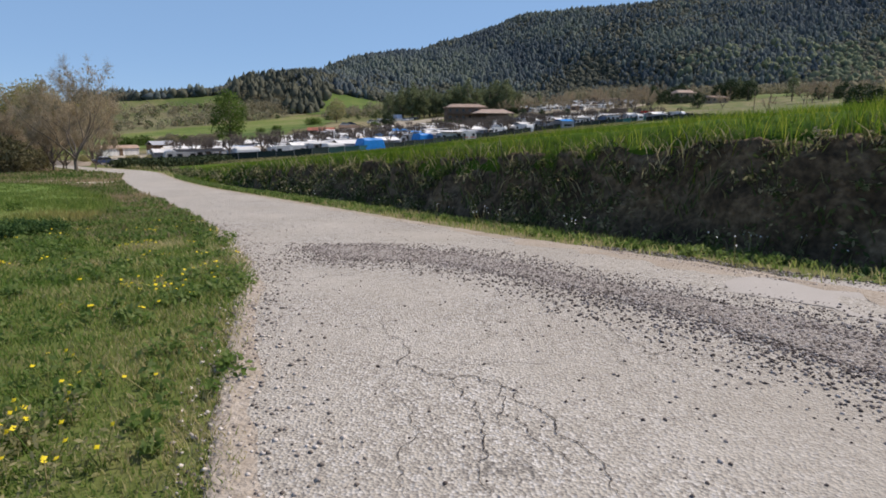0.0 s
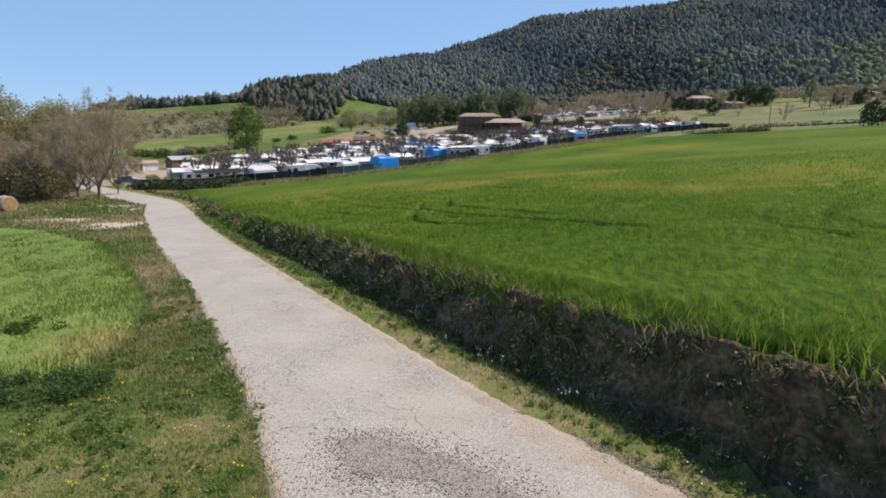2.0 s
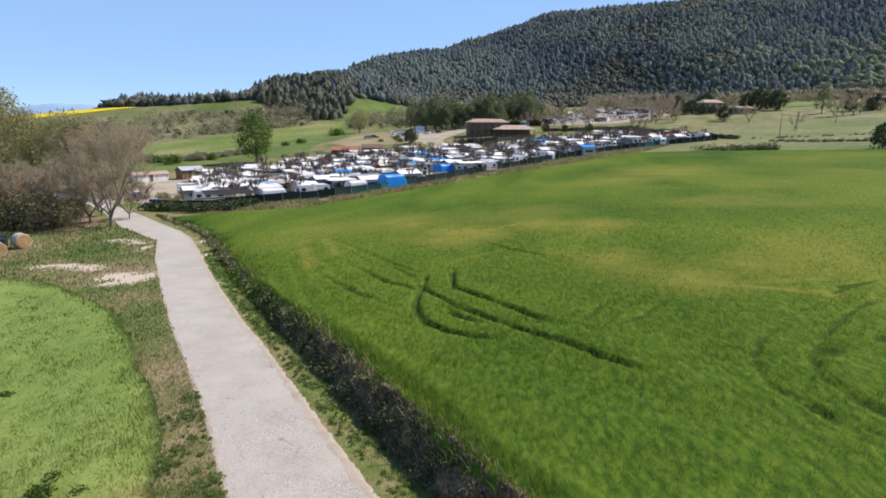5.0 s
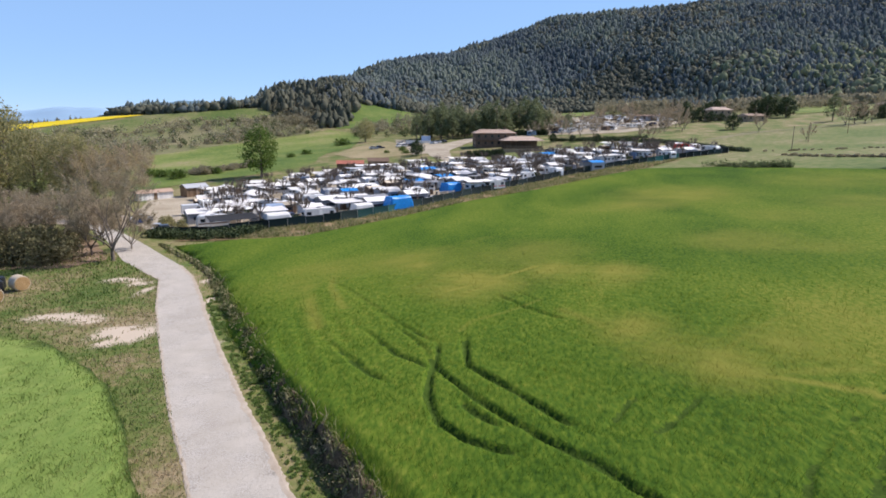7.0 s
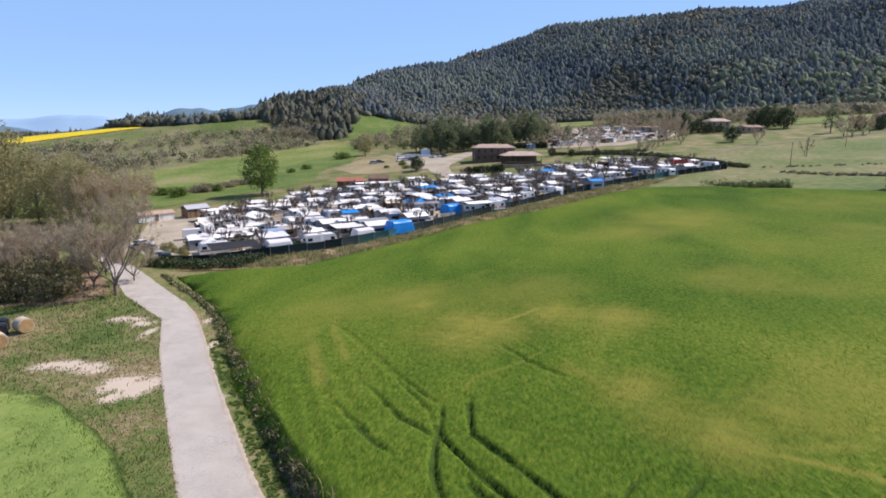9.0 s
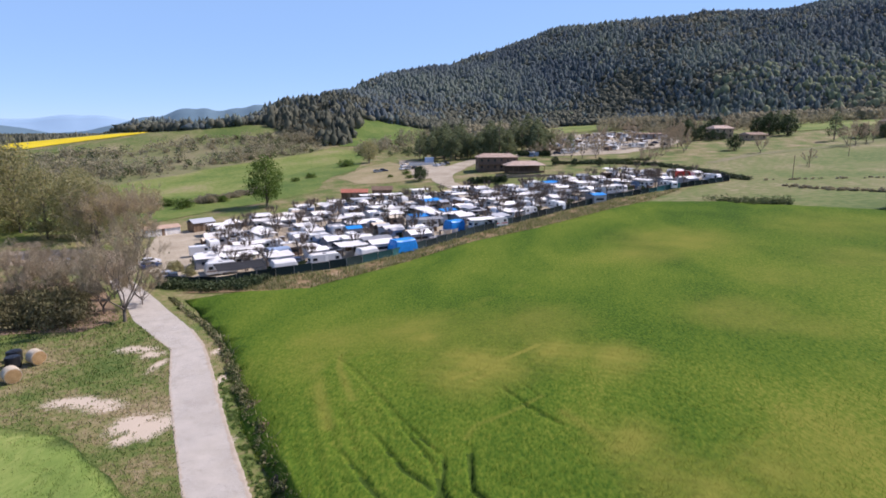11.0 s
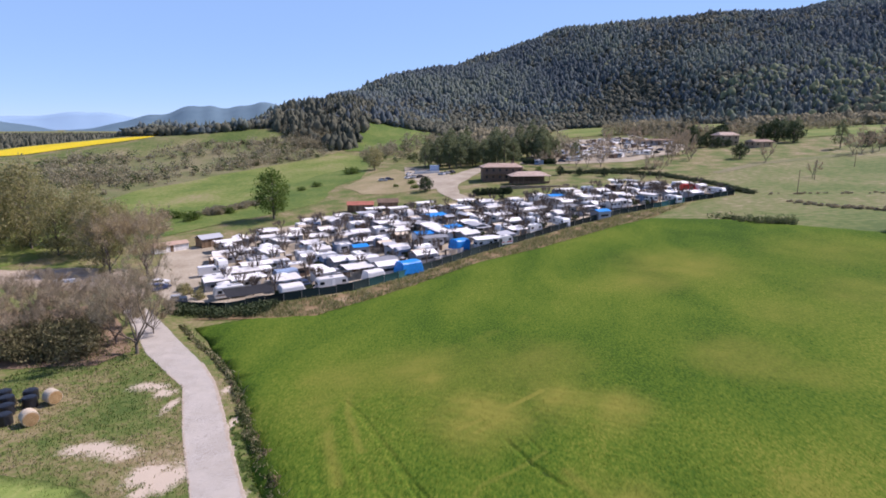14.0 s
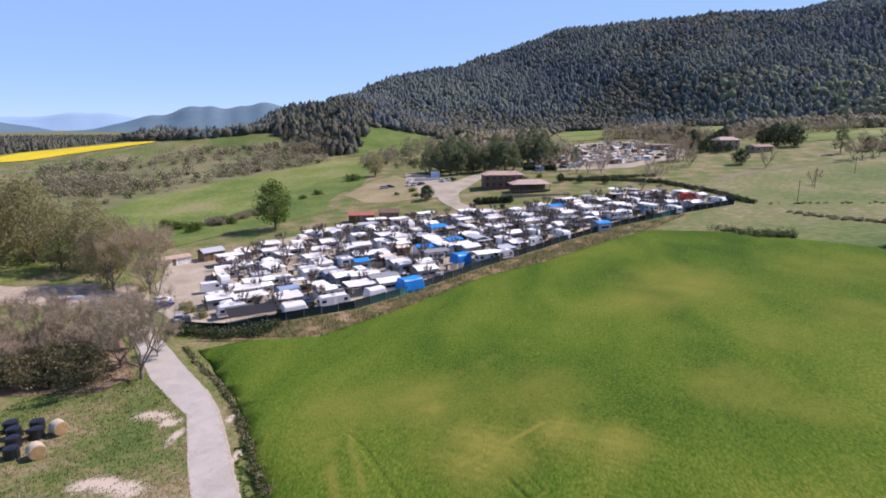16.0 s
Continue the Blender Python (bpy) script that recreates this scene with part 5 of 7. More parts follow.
ok &= ~inside(bx, by, [(34, 380), (98, 380), (114, 452), (136, 518), (146, 560), (64, 560), (50, 440)]) & ~inside(bx, by, [(138, 464), (160, 415), (222, 496), (246, 556), (190, 574), (158, 520)])
bx, by = bx[ok], by[ok]
wood("oak_belt", "grey-brown leafless oaks along the foot of the hill", np.stack([bx, by, ground(bx, by) - 0.4], -1), rng.uniform(4, 8.5, len(bx)), rng.uniform(4, 7.5, len(bx)), M_OAK, 7, DOME, 0.45)
bushes([(-78, 372), (-30, 345), (-24, 400), (-26, 470), (-60, 476), (-74, 420)], 330, "scrub in the clearing", M_OAK, 2.5, 7, 0.6, gaps=-0.05)
bushes([(-72, 350), (-28, 330), (-24, 440), (-66, 400)], 90, "green shrubs and young trees in the clearing", M_HOLM, 2.5, 6, 0.6)
bushes([(112, 428), (180, 405), (330, 455), (330, 480), (240, 490), (165, 415), (140, 455), (116, 460)], 700, "bare grey oaks along the foot of the hill", M_OAK, 5, 9, 0.55)
bushes([(108, 372), (125, 352), (140, 370), (195, 385), (190, 425), (110, 425)], 150, "leafless trees round the farm", M_OAK, 4, 7, 0.55)
bushes([(215, 318), (330, 330), (340, 380), (220, 350)], 170, "hedgerow trees on the slope", M_OAK, 4, 7, 0.55)
bushes([(330, 350), (420, 400), (420, 470), (300, 420)], 320, "pale budding trees on the upper slope", M_BUDLEAF, 5, 10, 0.55)
bushes([(-20, 345), (60, 350), (60, 420), (0, 430), (-30, 400)], 260, "mixed trees behind the pine grove", M_OAK, 6, 10, 0.5)
bushes([(-200, 175), (-120, 166), (-118, 182), (-200, 200)], 90, "scrub between the meadows", M_OAK, 2, 4, 0.6)
bushes([(90, 440), (128, 425), (160, 440), (150, 462), (120, 480), (100, 470)], 260, "grey-brown leafless trees above the upper camp", M_OAK, 6, 12, 0.5)
bushes([(48, 270), (80, 274), (80, 277.5), (48, 274)], 260, "dark clipped hedge beside the upper track", M_HOLM, 0.6, 1.5, 0.8, "bramble_hedge", 9, 0.22)
bushes([(95, 199), (112, 195), (140, 186), (140, 188), (112, 198), (96, 202)], 260, "low brown brambles along an old ditch", M_OAK, 0.3, 0.8, 0.9, "bramble_hedge", 0.1, 0.2)
gx3, gy3 = rng.uniform(225, 560, 1500), rng.uniform(440, 660, 1500)
ok = inside(gx3, gy3, [(232, 575), (300, 530), (400, 470), (540, 520), (430, 650), (250, 640)]) & (ripple(gx3 * 0.03, gy3 * 0.04) + rng.normal(size=1500) * 0.3 > -0.05)
gx3, gy3 = gx3[ok], gy3[ok]
wood("spring_wood", "pale grey-green budding trees on the lower slope", np.stack([gx3, gy3, ground(gx3, gy3) - 0.4], -1), rng.uniform(6, 11, len(gx3)), rng.uniform(5, 8.5, len(gx3)), M_PALEWOOD, 7, DOME, 0.42)
# the bramble hedge at the field corner and along the old wall
bushes([(63, 166), (66, 157), (71, 151), (78, 148), (79, 152), (73, 157), (67, 164)], 420, "long low bramble hedge at the corner of the crop", M_HOLM, 0.5, 2.4, 0.7, "bramble_hedge", 0.25, 0.2)
bushes([(36, 268), (60, 264), (76, 256), (88, 230), (91, 203), (94, 203), (91, 232), (79, 260), (60, 268), (37, 273)], 3600, "dark hedge round the end of the campsite", M_DARKLEAF, 0.6, 1.6, 0.9, "bramble_hedge", 9, 0.25)
bushes([(92, 184), (98, 170), (108, 157), (120, 150), (121, 153), (110, 160), (100, 173), (95, 186)], 900, "brown gully scrub across the pasture", M_OAK, 0.3, 0.9, 0.9, "bramble_hedge")
bushes([(-57, 99), (-47, 96), (-38, 97), (-37, 103), (-46, 99.5), (-56, 102)], 200, "dark brambles filling the ditch at the camp corner", M_DARKLEAF, 1.0, 2.0, 0.7, "bramble_hedge", 9, 0.2)
bushes([(-46, 97.5), (-40, 97.5), (-28.5, 98.5), (-16.7, 112), (-1.4, 132), (15, 144), (36, 163), (48, 172), (64, 188), (42, 175.5), (24, 160.5), (0, 137.5), (-17, 117.5), (-25, 109.5), (-37, 103.5)], 900, "leafy weeds below the camp fence", M_WEED, 0.3, 0.8, 1.3, "rough_weeds", 0.3, 0.16)
# far woods of the plain
fx, fy = rng.uniform(-1150, -230, 16000), rng.uniform(450, 1150, 16000)
ok = (fy > 500 - 0.05 * (fx + 260)) & (ripple(fx * 0.01, fy * 0.013) + rng.normal(size=len(fx)) * 0.25 > -0.1)
fx, fy = fx[ok], fy[ok]
wood("far_wood", "dark belts of trees across the plain", np.stack([fx, fy, ground(fx, fy) - 0.5], -1), rng.uniform(4, 12, len(fx)), rng.uniform(3, 6.5, len(fx)), M_OAKWOOD, 4, CONE, 0.42)


# ---- far hills ----
def far_hill(label, line, depth, material):
    """A distant range: a crest line of (x, y, height) with slopes on both sides."""
    v, f = [], []
    pts = []
    for (ax, ay, ah), (bx, by, bh) in zip(line, line[1:]):
        for i in range(14):
            q = i / 14
            pts.append((ax + (bx - ax) * q, ay + (by - ay) * q, ah + (bh - ah) * (q * q * (3 - 2 * q)) + 4 * math.sin(ax * 0.01 + i * 0.6)))
    for x, y, h in pts:
        n = math.hypot(x, y)
        for k, q in ((-1, 0.0), (-0.5, 0.42), (-0.2, 0.85), (0, 1.0), (1, 0.0)):
            v.append((x * (1 + k * depth / n), y * (1 + k * depth / n), -40 + (h + 40) * q + (6 * math.sin(x * 0.004 + k * 9) if 0 < q < 1 else 0)))
    for i in range(len(pts) - 1):
        for k in range(4):
            f.append((i * 5 + k, i * 5 + k + 1, i * 5 + k + 6, i * 5 + k + 5))
    return tagged(new("backdrop", mesh_of(v, f, material)), label, "distant hills", kind="structure")


# Backdrop ranges; their blue and pale tones stand in for haze.
far_hill("wooded hills beyond the plain, tinted blue for haze", [(-2200, 2700, -30), (-1950, 2850, 20), (-1700, 3000, 85), (-1480, 3050, 135), (-1330, 3080, 125), (-1150, 3100, 150), (-900, 3150, 110), (-600, 3200, 60)], 700, M_HAZE)
far_hill("hill at the edge of the plain, tinted blue-grey for haze", [(-3300, 2000, 240), (-2900, 2350, 190), (-2660, 2500, 130), (-2450, 2650, 90), (-2200, 2800, 30), (-2000, 2900, -30)], 600, M_HAZE)
far_hill("distant mountains on the horizon, paled for haze", [(-4100, 2300, 80), (-3600, 3000, 105), (-3000, 3600, 90), (-2600, 3800, 120), (-2200, 4000, 80), (-1600, 4200, 95), (-1200, 4300, 70)], 300, M_HAZE2)


# ---- grass and weeds near the lane ----
def off_road(x, y):
    s, _, _ = along(x, y, ROAD_R)
    sl, _, _ = along(x, y, ROAD_L)
    return s, -sl


def verge_grass(n, box, falloff, keep, tall, label, material, base=0.006, per_m=0.0013, lean=0.5, name="grass", level=ground):
    x, y, d = scatter(n, box, keep, falloff)
    z = level(x, y) - 0.01
    h = tall * (0.45 + 0.9 * rng.random(len(x))) * (1 + 0.5 * ripple(x * 0.9, y * 0.9)) * (0.8 + d * 0.02)
    return blades(name, label, np.stack([x, y, z], -1), h, base + per_m * d, material, lean)


left_side = lambda x, y: (off_road(x, y)[1] > -0.10 + 0.30 * rng.random(x.size) ** 2 + 0.10 * ripple(x * 2.2, y * 2.2)) & (off_road(x, y)[0] < -1) & ~inside(x, y, LEFT_CROP) & (bareness(x, y) < 0.25 + 0.4 * rng.random(x.size))
verge_grass(720000, (-13, -6, 3, 16), 6.0, left_side, 0.075, "short spring grass with dry straw on the verge", M_GRASS)
verge_grass(900000, (-62, 10, -3, 84), 19.0, left_side, 0.11, "rough meadow grass beside the lane", M_MEADOWGRASS)
edge_dry = lambda x, y: (off_road(x, y)[1] > -0.2 + 0.2 * rng.random(x.size)) & (off_road(x, y)[1] < 0.42 * rng.random(x.size) + 0.12 * ripple(x * 2.5, y * 2.5)) & (off_road(x, y)[0] < -1)
verge_grass(120000, (-9, -2, 3, 16), 6.0, edge_dry, 0.06, "dry straw-coloured grass along the concrete", M_STRAWGRASS, 0.005, 0.0011, 0.8)
foot = lambda x, y: (off_road(x, y)[0] > 0.15 + 0.45 * rng.random(x.size) ** 2 + 0.15 * ripple(x * 1.9, y * 1.9)) & (off_road(x, y)[0] < 1.95) & (y > 1)
verge_grass(620000, (-45, 1, 10, 84), 13.0, foot, 0.12, "grass strip at the foot of the bank", M_GRASS)
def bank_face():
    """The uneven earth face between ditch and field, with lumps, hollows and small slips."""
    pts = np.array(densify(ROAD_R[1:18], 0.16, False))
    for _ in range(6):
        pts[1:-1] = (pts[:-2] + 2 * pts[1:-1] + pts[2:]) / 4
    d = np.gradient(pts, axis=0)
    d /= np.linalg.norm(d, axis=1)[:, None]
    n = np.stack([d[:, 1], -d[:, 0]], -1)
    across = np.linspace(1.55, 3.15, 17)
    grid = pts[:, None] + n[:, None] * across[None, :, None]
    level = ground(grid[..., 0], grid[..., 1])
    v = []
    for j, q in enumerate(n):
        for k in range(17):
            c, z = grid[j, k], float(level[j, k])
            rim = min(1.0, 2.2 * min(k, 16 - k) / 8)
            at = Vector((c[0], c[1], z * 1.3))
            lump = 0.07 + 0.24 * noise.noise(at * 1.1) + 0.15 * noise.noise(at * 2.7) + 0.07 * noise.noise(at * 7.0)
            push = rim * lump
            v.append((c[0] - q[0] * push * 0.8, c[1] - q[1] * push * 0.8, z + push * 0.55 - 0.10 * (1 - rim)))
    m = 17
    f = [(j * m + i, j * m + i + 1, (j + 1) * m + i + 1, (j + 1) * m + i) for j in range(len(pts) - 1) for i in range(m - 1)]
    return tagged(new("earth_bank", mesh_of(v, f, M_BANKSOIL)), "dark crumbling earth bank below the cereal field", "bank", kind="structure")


bank = bank_face()
bank_tree = bvhtree.BVHTree.FromPolygons([q.co for q in bank.data.vertices], [tuple(q.vertices) for q in bank.data.polygons])


def bank_top(x, y):
    """Height of the earth face, or of the ground beside it."""
    z = ground(x, y)
    for i in range(len(z)):
        at = bank_tree.ray_cast(Vector((x[i], y[i], 20.0)), Vector((0, 0, -1)))[0]
        if at is not None:
            z[i] = max(z[i], at.z)
    return z


face = lambda x, y: (off_road(x, y)[0] > 1.6) & (off_road(x, y)[0] < 2.6) & (y > 1) & (ripple(x * 1.1 + 4, y * 1.1) + 0.5 * rng.random(x.size) > 0.12)
verge_grass(300000, (-48, 1, 12, 92), 15.0, face, 0.30, "dark coarse grass and weeds on the bank", M_BANKWEED, 0.010, 0.0020, 0.8, "bank_weeds", bank_top)
verge_grass(260000, (-48, 1, 12, 92), 15.0, lambda x, y: face(x, y) & (ripple(x * 1.3, y * 1.3) > 0.12), 0.24, "dry tufts hanging on the bank", M_GRASS, 0.006, 0.0013, 0.9, "grass", bank_top)
brow = lambda x, y: (off_road(x, y)[0] > 2.2) & (off_road(x, y)[0] < 3.1) & (y > 1) & (ripple(x * 1.7, y * 1.7) > -0.2)
verge_grass(420000, (-48, 1, 12, 92), 16.0, brow, 0.32, "coarse grass hanging over the brow of the bank", M_BANKWEED, 0.008, 0.0016, 0.9, "grass", bank_top)
# leafy weeds in clumps on the bank
wx, wy = rng.uniform(-50, 12, 150000), rng.uniform(2, 96, 150000)
s, _, _ = along(wx, wy, ROAD_R)
ok = (s > 1.6) & (s < 2.85) & (rng.random(150000) < 0.42 + 0.6 * ripple(wx * 0.7, wy * 0.7))
wx, wy, low = wx[ok], wy[ok], np.clip((2.75 - s[ok]) / 0.6, 0.2, 1)
wv, wf = leaf_cloud(np.stack([wx, wy, bank_top(wx, wy) - 0.05 + low * rng.uniform(0.05, 0.32, len(wx))], -1), low * rng.uniform(0.14, 0.46, len(wx)), 34, 0.032 + 0.0013 * np.repeat(np.hypot(wx, wy), 34), 0.8)
tagged(new("bank_weeds", raw_mesh(wv, wf, M_BANKWEED)), "leafy dark weeds clinging to the bank", "weeds", kind="stuff")


def flowers(name, label, x, y, tall, size, petal, per=3):
    """Small flower heads on thin stalks, scattered."""
    v, f = [], []
    sv, sf = [], []
    for a, b in zip(x, y):
        z = up(a, b)
        for _ in range(per):
            p = np.array((a + rng.normal() * 0.07, b + rng.normal() * 0.07, z + tall * rng.uniform(0.6, 1.1)))
            tube(sv, sf, [np.array((a, b, z - 0.02)), p], [0.004, 0.003], 3)
            base = len(v)
            nrm = np.array((rng.normal() * 0.4, rng.normal() * 0.4 - 0.3, 1.0))
            nrm /= np.linalg.norm(nrm)
            e = np.cross(nrm, (1, 0.2, 0))
            e /= np.linalg.norm(e)
            g = np.cross(nrm, e)
            v.append(p + nrm * size * 0.15)
            for k in range(8):
                r = size * (0.5 if k % 2 else 0.32) * 1.4
                v.append(p + e * r * math.cos(k * 0.785) + g * r * math.sin(k * 0.785) + nrm * size * (0.12 if k % 2 else 0))
            f += [(base, base + 1 + k, base + 1 + (k + 1) % 8) for k in range(8)]
    ob = tagged(new(name), label, "flowers", kind="stuff")
    child("bloom", raw_mesh(v, f, petal), ob)
    child("stalk_base", raw_mesh(sv, sf, M_GRASS), ob)


fx, fy = rng.uniform(-9, -1.5, 500), rng.uniform(1.5, 20, 500)
ok = left_side(fx, fy) & (rng.random(500) < 0.24) & (ripple(fx * 1.1, fy * 1.1) > 0.02)
flowers("yellow_flowers", "small yellow flowers in the verge grass", fx[ok], fy[ok], 0.12, 0.03, M_PETAL_Y)
fx, fy = -2.0 + 0.2 * rng.normal(size=14), 2.45 + 0.16 * rng.normal(size=14)
flowers("yellow_flowers", "tall clump of yellow flowers on grey-green stalks", fx, fy, 0.22, 0.022, M_PETAL_Y, 3)
cv, cf = leaf_cloud(np.stack([fx, fy, ground(fx, fy) + 0.09], -1), 0.12, 90, 0.017, 1.0)
spots = np.repeat([(-3.1, 5.7), (-2.8, 5.9), (-2.5, 5.4), (-4.8, 8.8), (-2.2, 3.4), (-5.6, 10.6), (-4.1, 7.5), (-5.4, 7.3), (-7.4, 8.9)], 5, 0) + 0.2 * rng.normal(size=(45, 2))
flowers("yellow_flowers", "yellow flowers in loose clumps along the verge", spots[:, 0], spots[:, 1], 0.15, 0.024, M_PETAL_Y, 2)
tagged(new("flower_leaves", raw_mesh(cv, cf, M_BUDLEAF)), "grey-green leaves of the flowering clump", "weeds", kind="stuff")
# darker clumps of weeds standing in the young cereal
tx, ty = rng.normal(size=40), rng.normal(size=40)
tx, ty = np.r_[-17.5 + 0.5 * tx[:12], -19.5 + 0.9 * tx[12:26], -12.4 + 0.4 * tx[26:33], -20.5 + 0.5 * tx[33:]], np.r_[18.5 + 0.35 * ty[:12], 14.6 + 0.5 * ty[12:26], 15.4 + 0.3 * ty[26:33], 22 + 0.4 * ty[33:]]
cv, cf = leaf_cloud(np.stack([tx, ty, ground(tx, ty) + 0.26], -1), 0.28, 130, 0.06, 0.8)
tagged(new("field_weeds", raw_mesh(cv, cf, M_FRESHLEAF)), "dark green weed clumps standing in the cereal", "weeds", kind="stuff")
# broad-leaved weeds in the short grass of the verge
vx, vy = rng.uniform(-12, -1, 9000), rng.uniform(1.5, 26, 9000)
ok = left_side(vx, vy) & (rng.random(9000) < 0.25 + 1.2 * ripple(vx * 1.9, vy * 1.9))
vx, vy = vx[ok], vy[ok]
ux, uy = rng.uniform(-30, 9, 90000), rng.uniform(2, 60, 90000)
s, _, _ = along(ux, uy, ROAD_R)
ok = (s > 0.45) & (s < 1.95) & (rng.random(90000) < 0.28 + 0.7 * ripple(ux * 1.7, uy * 1.7))
vx, vy = np.r_[vx, ux[ok]], np.r_[vy, uy[ok]]
wide = rng.uniform(0.05, 0.17, len(vx))
cv, cf = leaf_cloud(np.stack([vx, vy, ground(vx, vy) + 0.04 + 0.2 * wide], -1), wide, 30, 0.022 + 0.0012 * np.repeat(np.hypot(vx, vy), 30), 0.5)
tagged(new("verge_weeds", raw_mesh(cv, cf, M_VERGEWEED)), "low leafy weeds among the verge grass", "weeds", kind="stuff")
fx, fy = rng.uniform(-12, 5, 900), rng.uniform(5, 30, 900)
s, _, _ = along(fx, fy, ROAD_R)
ok = (s > 0.9) & (s < 1.8) & (rng.random(900) < 0.22)
flowers("white_flowers", "small white flowers along the ditch", fx[ok], fy[ok], 0.34, 0.024, M_PETAL_W, 3)
spots = np.repeat([(0.6, 12.9), (1.1, 12.2), (4.2, 7.5), (2.4, 10.3)], 5, 0) + 0.26 * rng.normal(size=(20, 2))
flowers("white_flowers", "taller clumps of white flowers at the foot of the bank", spots[:, 0], spots[:, 1], 0.40, 0.022, M_PETAL_W, 2)
# rank dark weeds at the near end of the young cereal
tx, ty = rng.uniform(-13, -7.6, 90), 10.9 + 0.45 * rng.normal(size=90)
cv, cf = leaf_cloud(np.stack([tx, ty, ground(tx, ty) + 0.14], -1), 0.24, 110, 0.035, 0.7)
tagged(new("field_weeds", raw_mesh(cv, cf, M_RANK)), "rank dark green weeds at the end of the cereal", "weeds", kind="stuff")

# ---- building blocks for made things ----
def box(bm, x0, y0, z0, x1, y1, z1, m=None):
    """An upright block between two corners."""
    t = Matrix.Translation(((x0 + x1) / 2, (y0 + y1) / 2, (z0 + z1) / 2)) @ Matrix.Diagonal((x1 - x0, y1 - y0, z1 - z0, 1))
    return bmesh.ops.create_cube(bm, size=1, matrix=(m or Matrix()) @ t)["verts"]


def cyl(bm, r, h, m, n=10, r2=None):
    return bmesh.ops.create_cone(bm, cap_ends=True, segments=n, radius1=r, radius2=r if r2 is None else r2, depth=h, matrix=m)["verts"]


def prism(bm, outline, y0, y1):
    """A side outline (x, z) carried across from y0 to y1."""
    a = [bm.verts.new((x, y0, z)) for x, z in outline]
    b = [bm.verts.new((x, y1, z)) for x, z in outline]
    n = len(outline)
    bm.faces.new(a)
    bm.faces.new(b[::-1])
    for i in range(n):
        bm.faces.new((a[(i + 1) % n], a[i], b[i], b[(i + 1) % n]))


def soften(bm, width, angle=40):
    es = [e for e in bm.edges if len(e.link_faces) == 2 and e.calc_face_angle(0) > radians(angle)]
    bmesh.ops.bevel(bm, geom=es, offset=width, segments=2, affect="EDGES", clamp_overlap=True)


def part(name, bm, material, parent, label=""):
    bmesh.ops.recalc_face_normals(bm, faces=bm.faces)
    me = bpy.data.meshes.new(name)
    bm.to_mesh(me)
    bm.free()
    me.materials.append(material)
    return child(name, me, parent, label)


def block(name, parent, material, *corners, soft=0.0, label=""):
    bm = bmesh.new()
    box(bm, *corners)
    if soft:
        soften(bm, soft)
    return part(name, bm, material, parent, label)


def post(name, parent, material, x, y, z0, z1, r=0.025, n=6):
    bm = bmesh.new()
    cyl(bm, r, z1 - z0, Matrix.Translation((x, y, (z0 + z1) / 2)), n)
    return part(name, bm, material, parent)


def wheel(parent, x, y, r=0.32, w=0.2):
    bm = bmesh.new()
    cyl(bm, r, w, Matrix.Translation((x, y, r)) @ pose(0, 0, 0, 90), 14)
    soften(bm, 0.03)
    t = part("wheel", bm, M_RUBBER, parent)
    bm = bmesh.new()
    cyl(bm, r * 0.58, w + 0.02, Matrix.Translation((x, y, r)) @ pose(0, 0, 0, 90), 12)
    part("rim", bm, M_METAL, t)


def caravan(label, length=4.8, paint=None, stripe=None):
    """A touring caravan: rounded shell on two wheels, windows, door, hatch, drawbar."""
    root = new("caravan")
    L, w, h = length / 2, 1.08, 2.5
    bm = bmesh.new()
    prism(bm, [(-L + 0.1, 0.45), (L - 0.1, 0.45), (L, 0.8), (L - 0.05, 1.5), (L - 0.32, 2.3), (L - 0.6, h), (-L + 0.55, h), (-L + 0.22, 2.3), (-L, 1.6), (-L, 0.8)], -w, w)
    soften(bm, 0.09, 50)
    part("body", bm, paint or M_WHITE, root)
    for y in (-w, w):
        for x0, x1 in ((-L + 0.45, -L + 1.35), (-0.2, 0.75), (L - 1.35, L - 0.55)):
            if y < 0 and x0 == -0.2:
                continue
            block("window", root, M_GLASS, x0, y - 0.025, 1.35, x1, y + 0.025, 1.95, soft=0.015)
    block("door", root, M_COVER, -0.3, -w - 0.03, 0.55, 0.35, -w + 0.02, 2.2, soft=0.02)
    block("window", root, M_GLASS, -L - 0.02, -0.8, 1.3, -L + 0.12, 0.8, 1.85, soft=0.02)
    block("roof_hatch", root, M_GREYCANVAS, -0.4, -0.35, h - 0.01, 0.3, 0.35, h + 0.1, soft=0.03)
    if stripe:
        for y in (-w - 0.006, w + 0.006):
            block("stripe", root, stripe, -L + 0.12, y - 0.006, 0.95, L - 0.12, y + 0.006, 1.15)
    for y in (-w + 0.12, w - 0.12):
        wheel(root, 0.15, y)
    bm = bmesh.new()
    for s in (-1, 1):
        a, b = Vector((L - 0.2, 0.55 * s, 0.45)), Vector((L + 1.1, 0.03 * s, 0.45))
        d = b - a
        cyl(bm, 0.05, d.length, Matrix.Translation((a + b) / 2) @ d.to_track_quat("Z", "Y").to_matrix().to_4x4(), 6)
    cyl(bm, 0.04, 0.5, Matrix.Translation((L + 1.0, 0, 0.25)), 6)
    part("drawbar", bm, M_METAL, root)
    return tagged(root, label, "caravan")


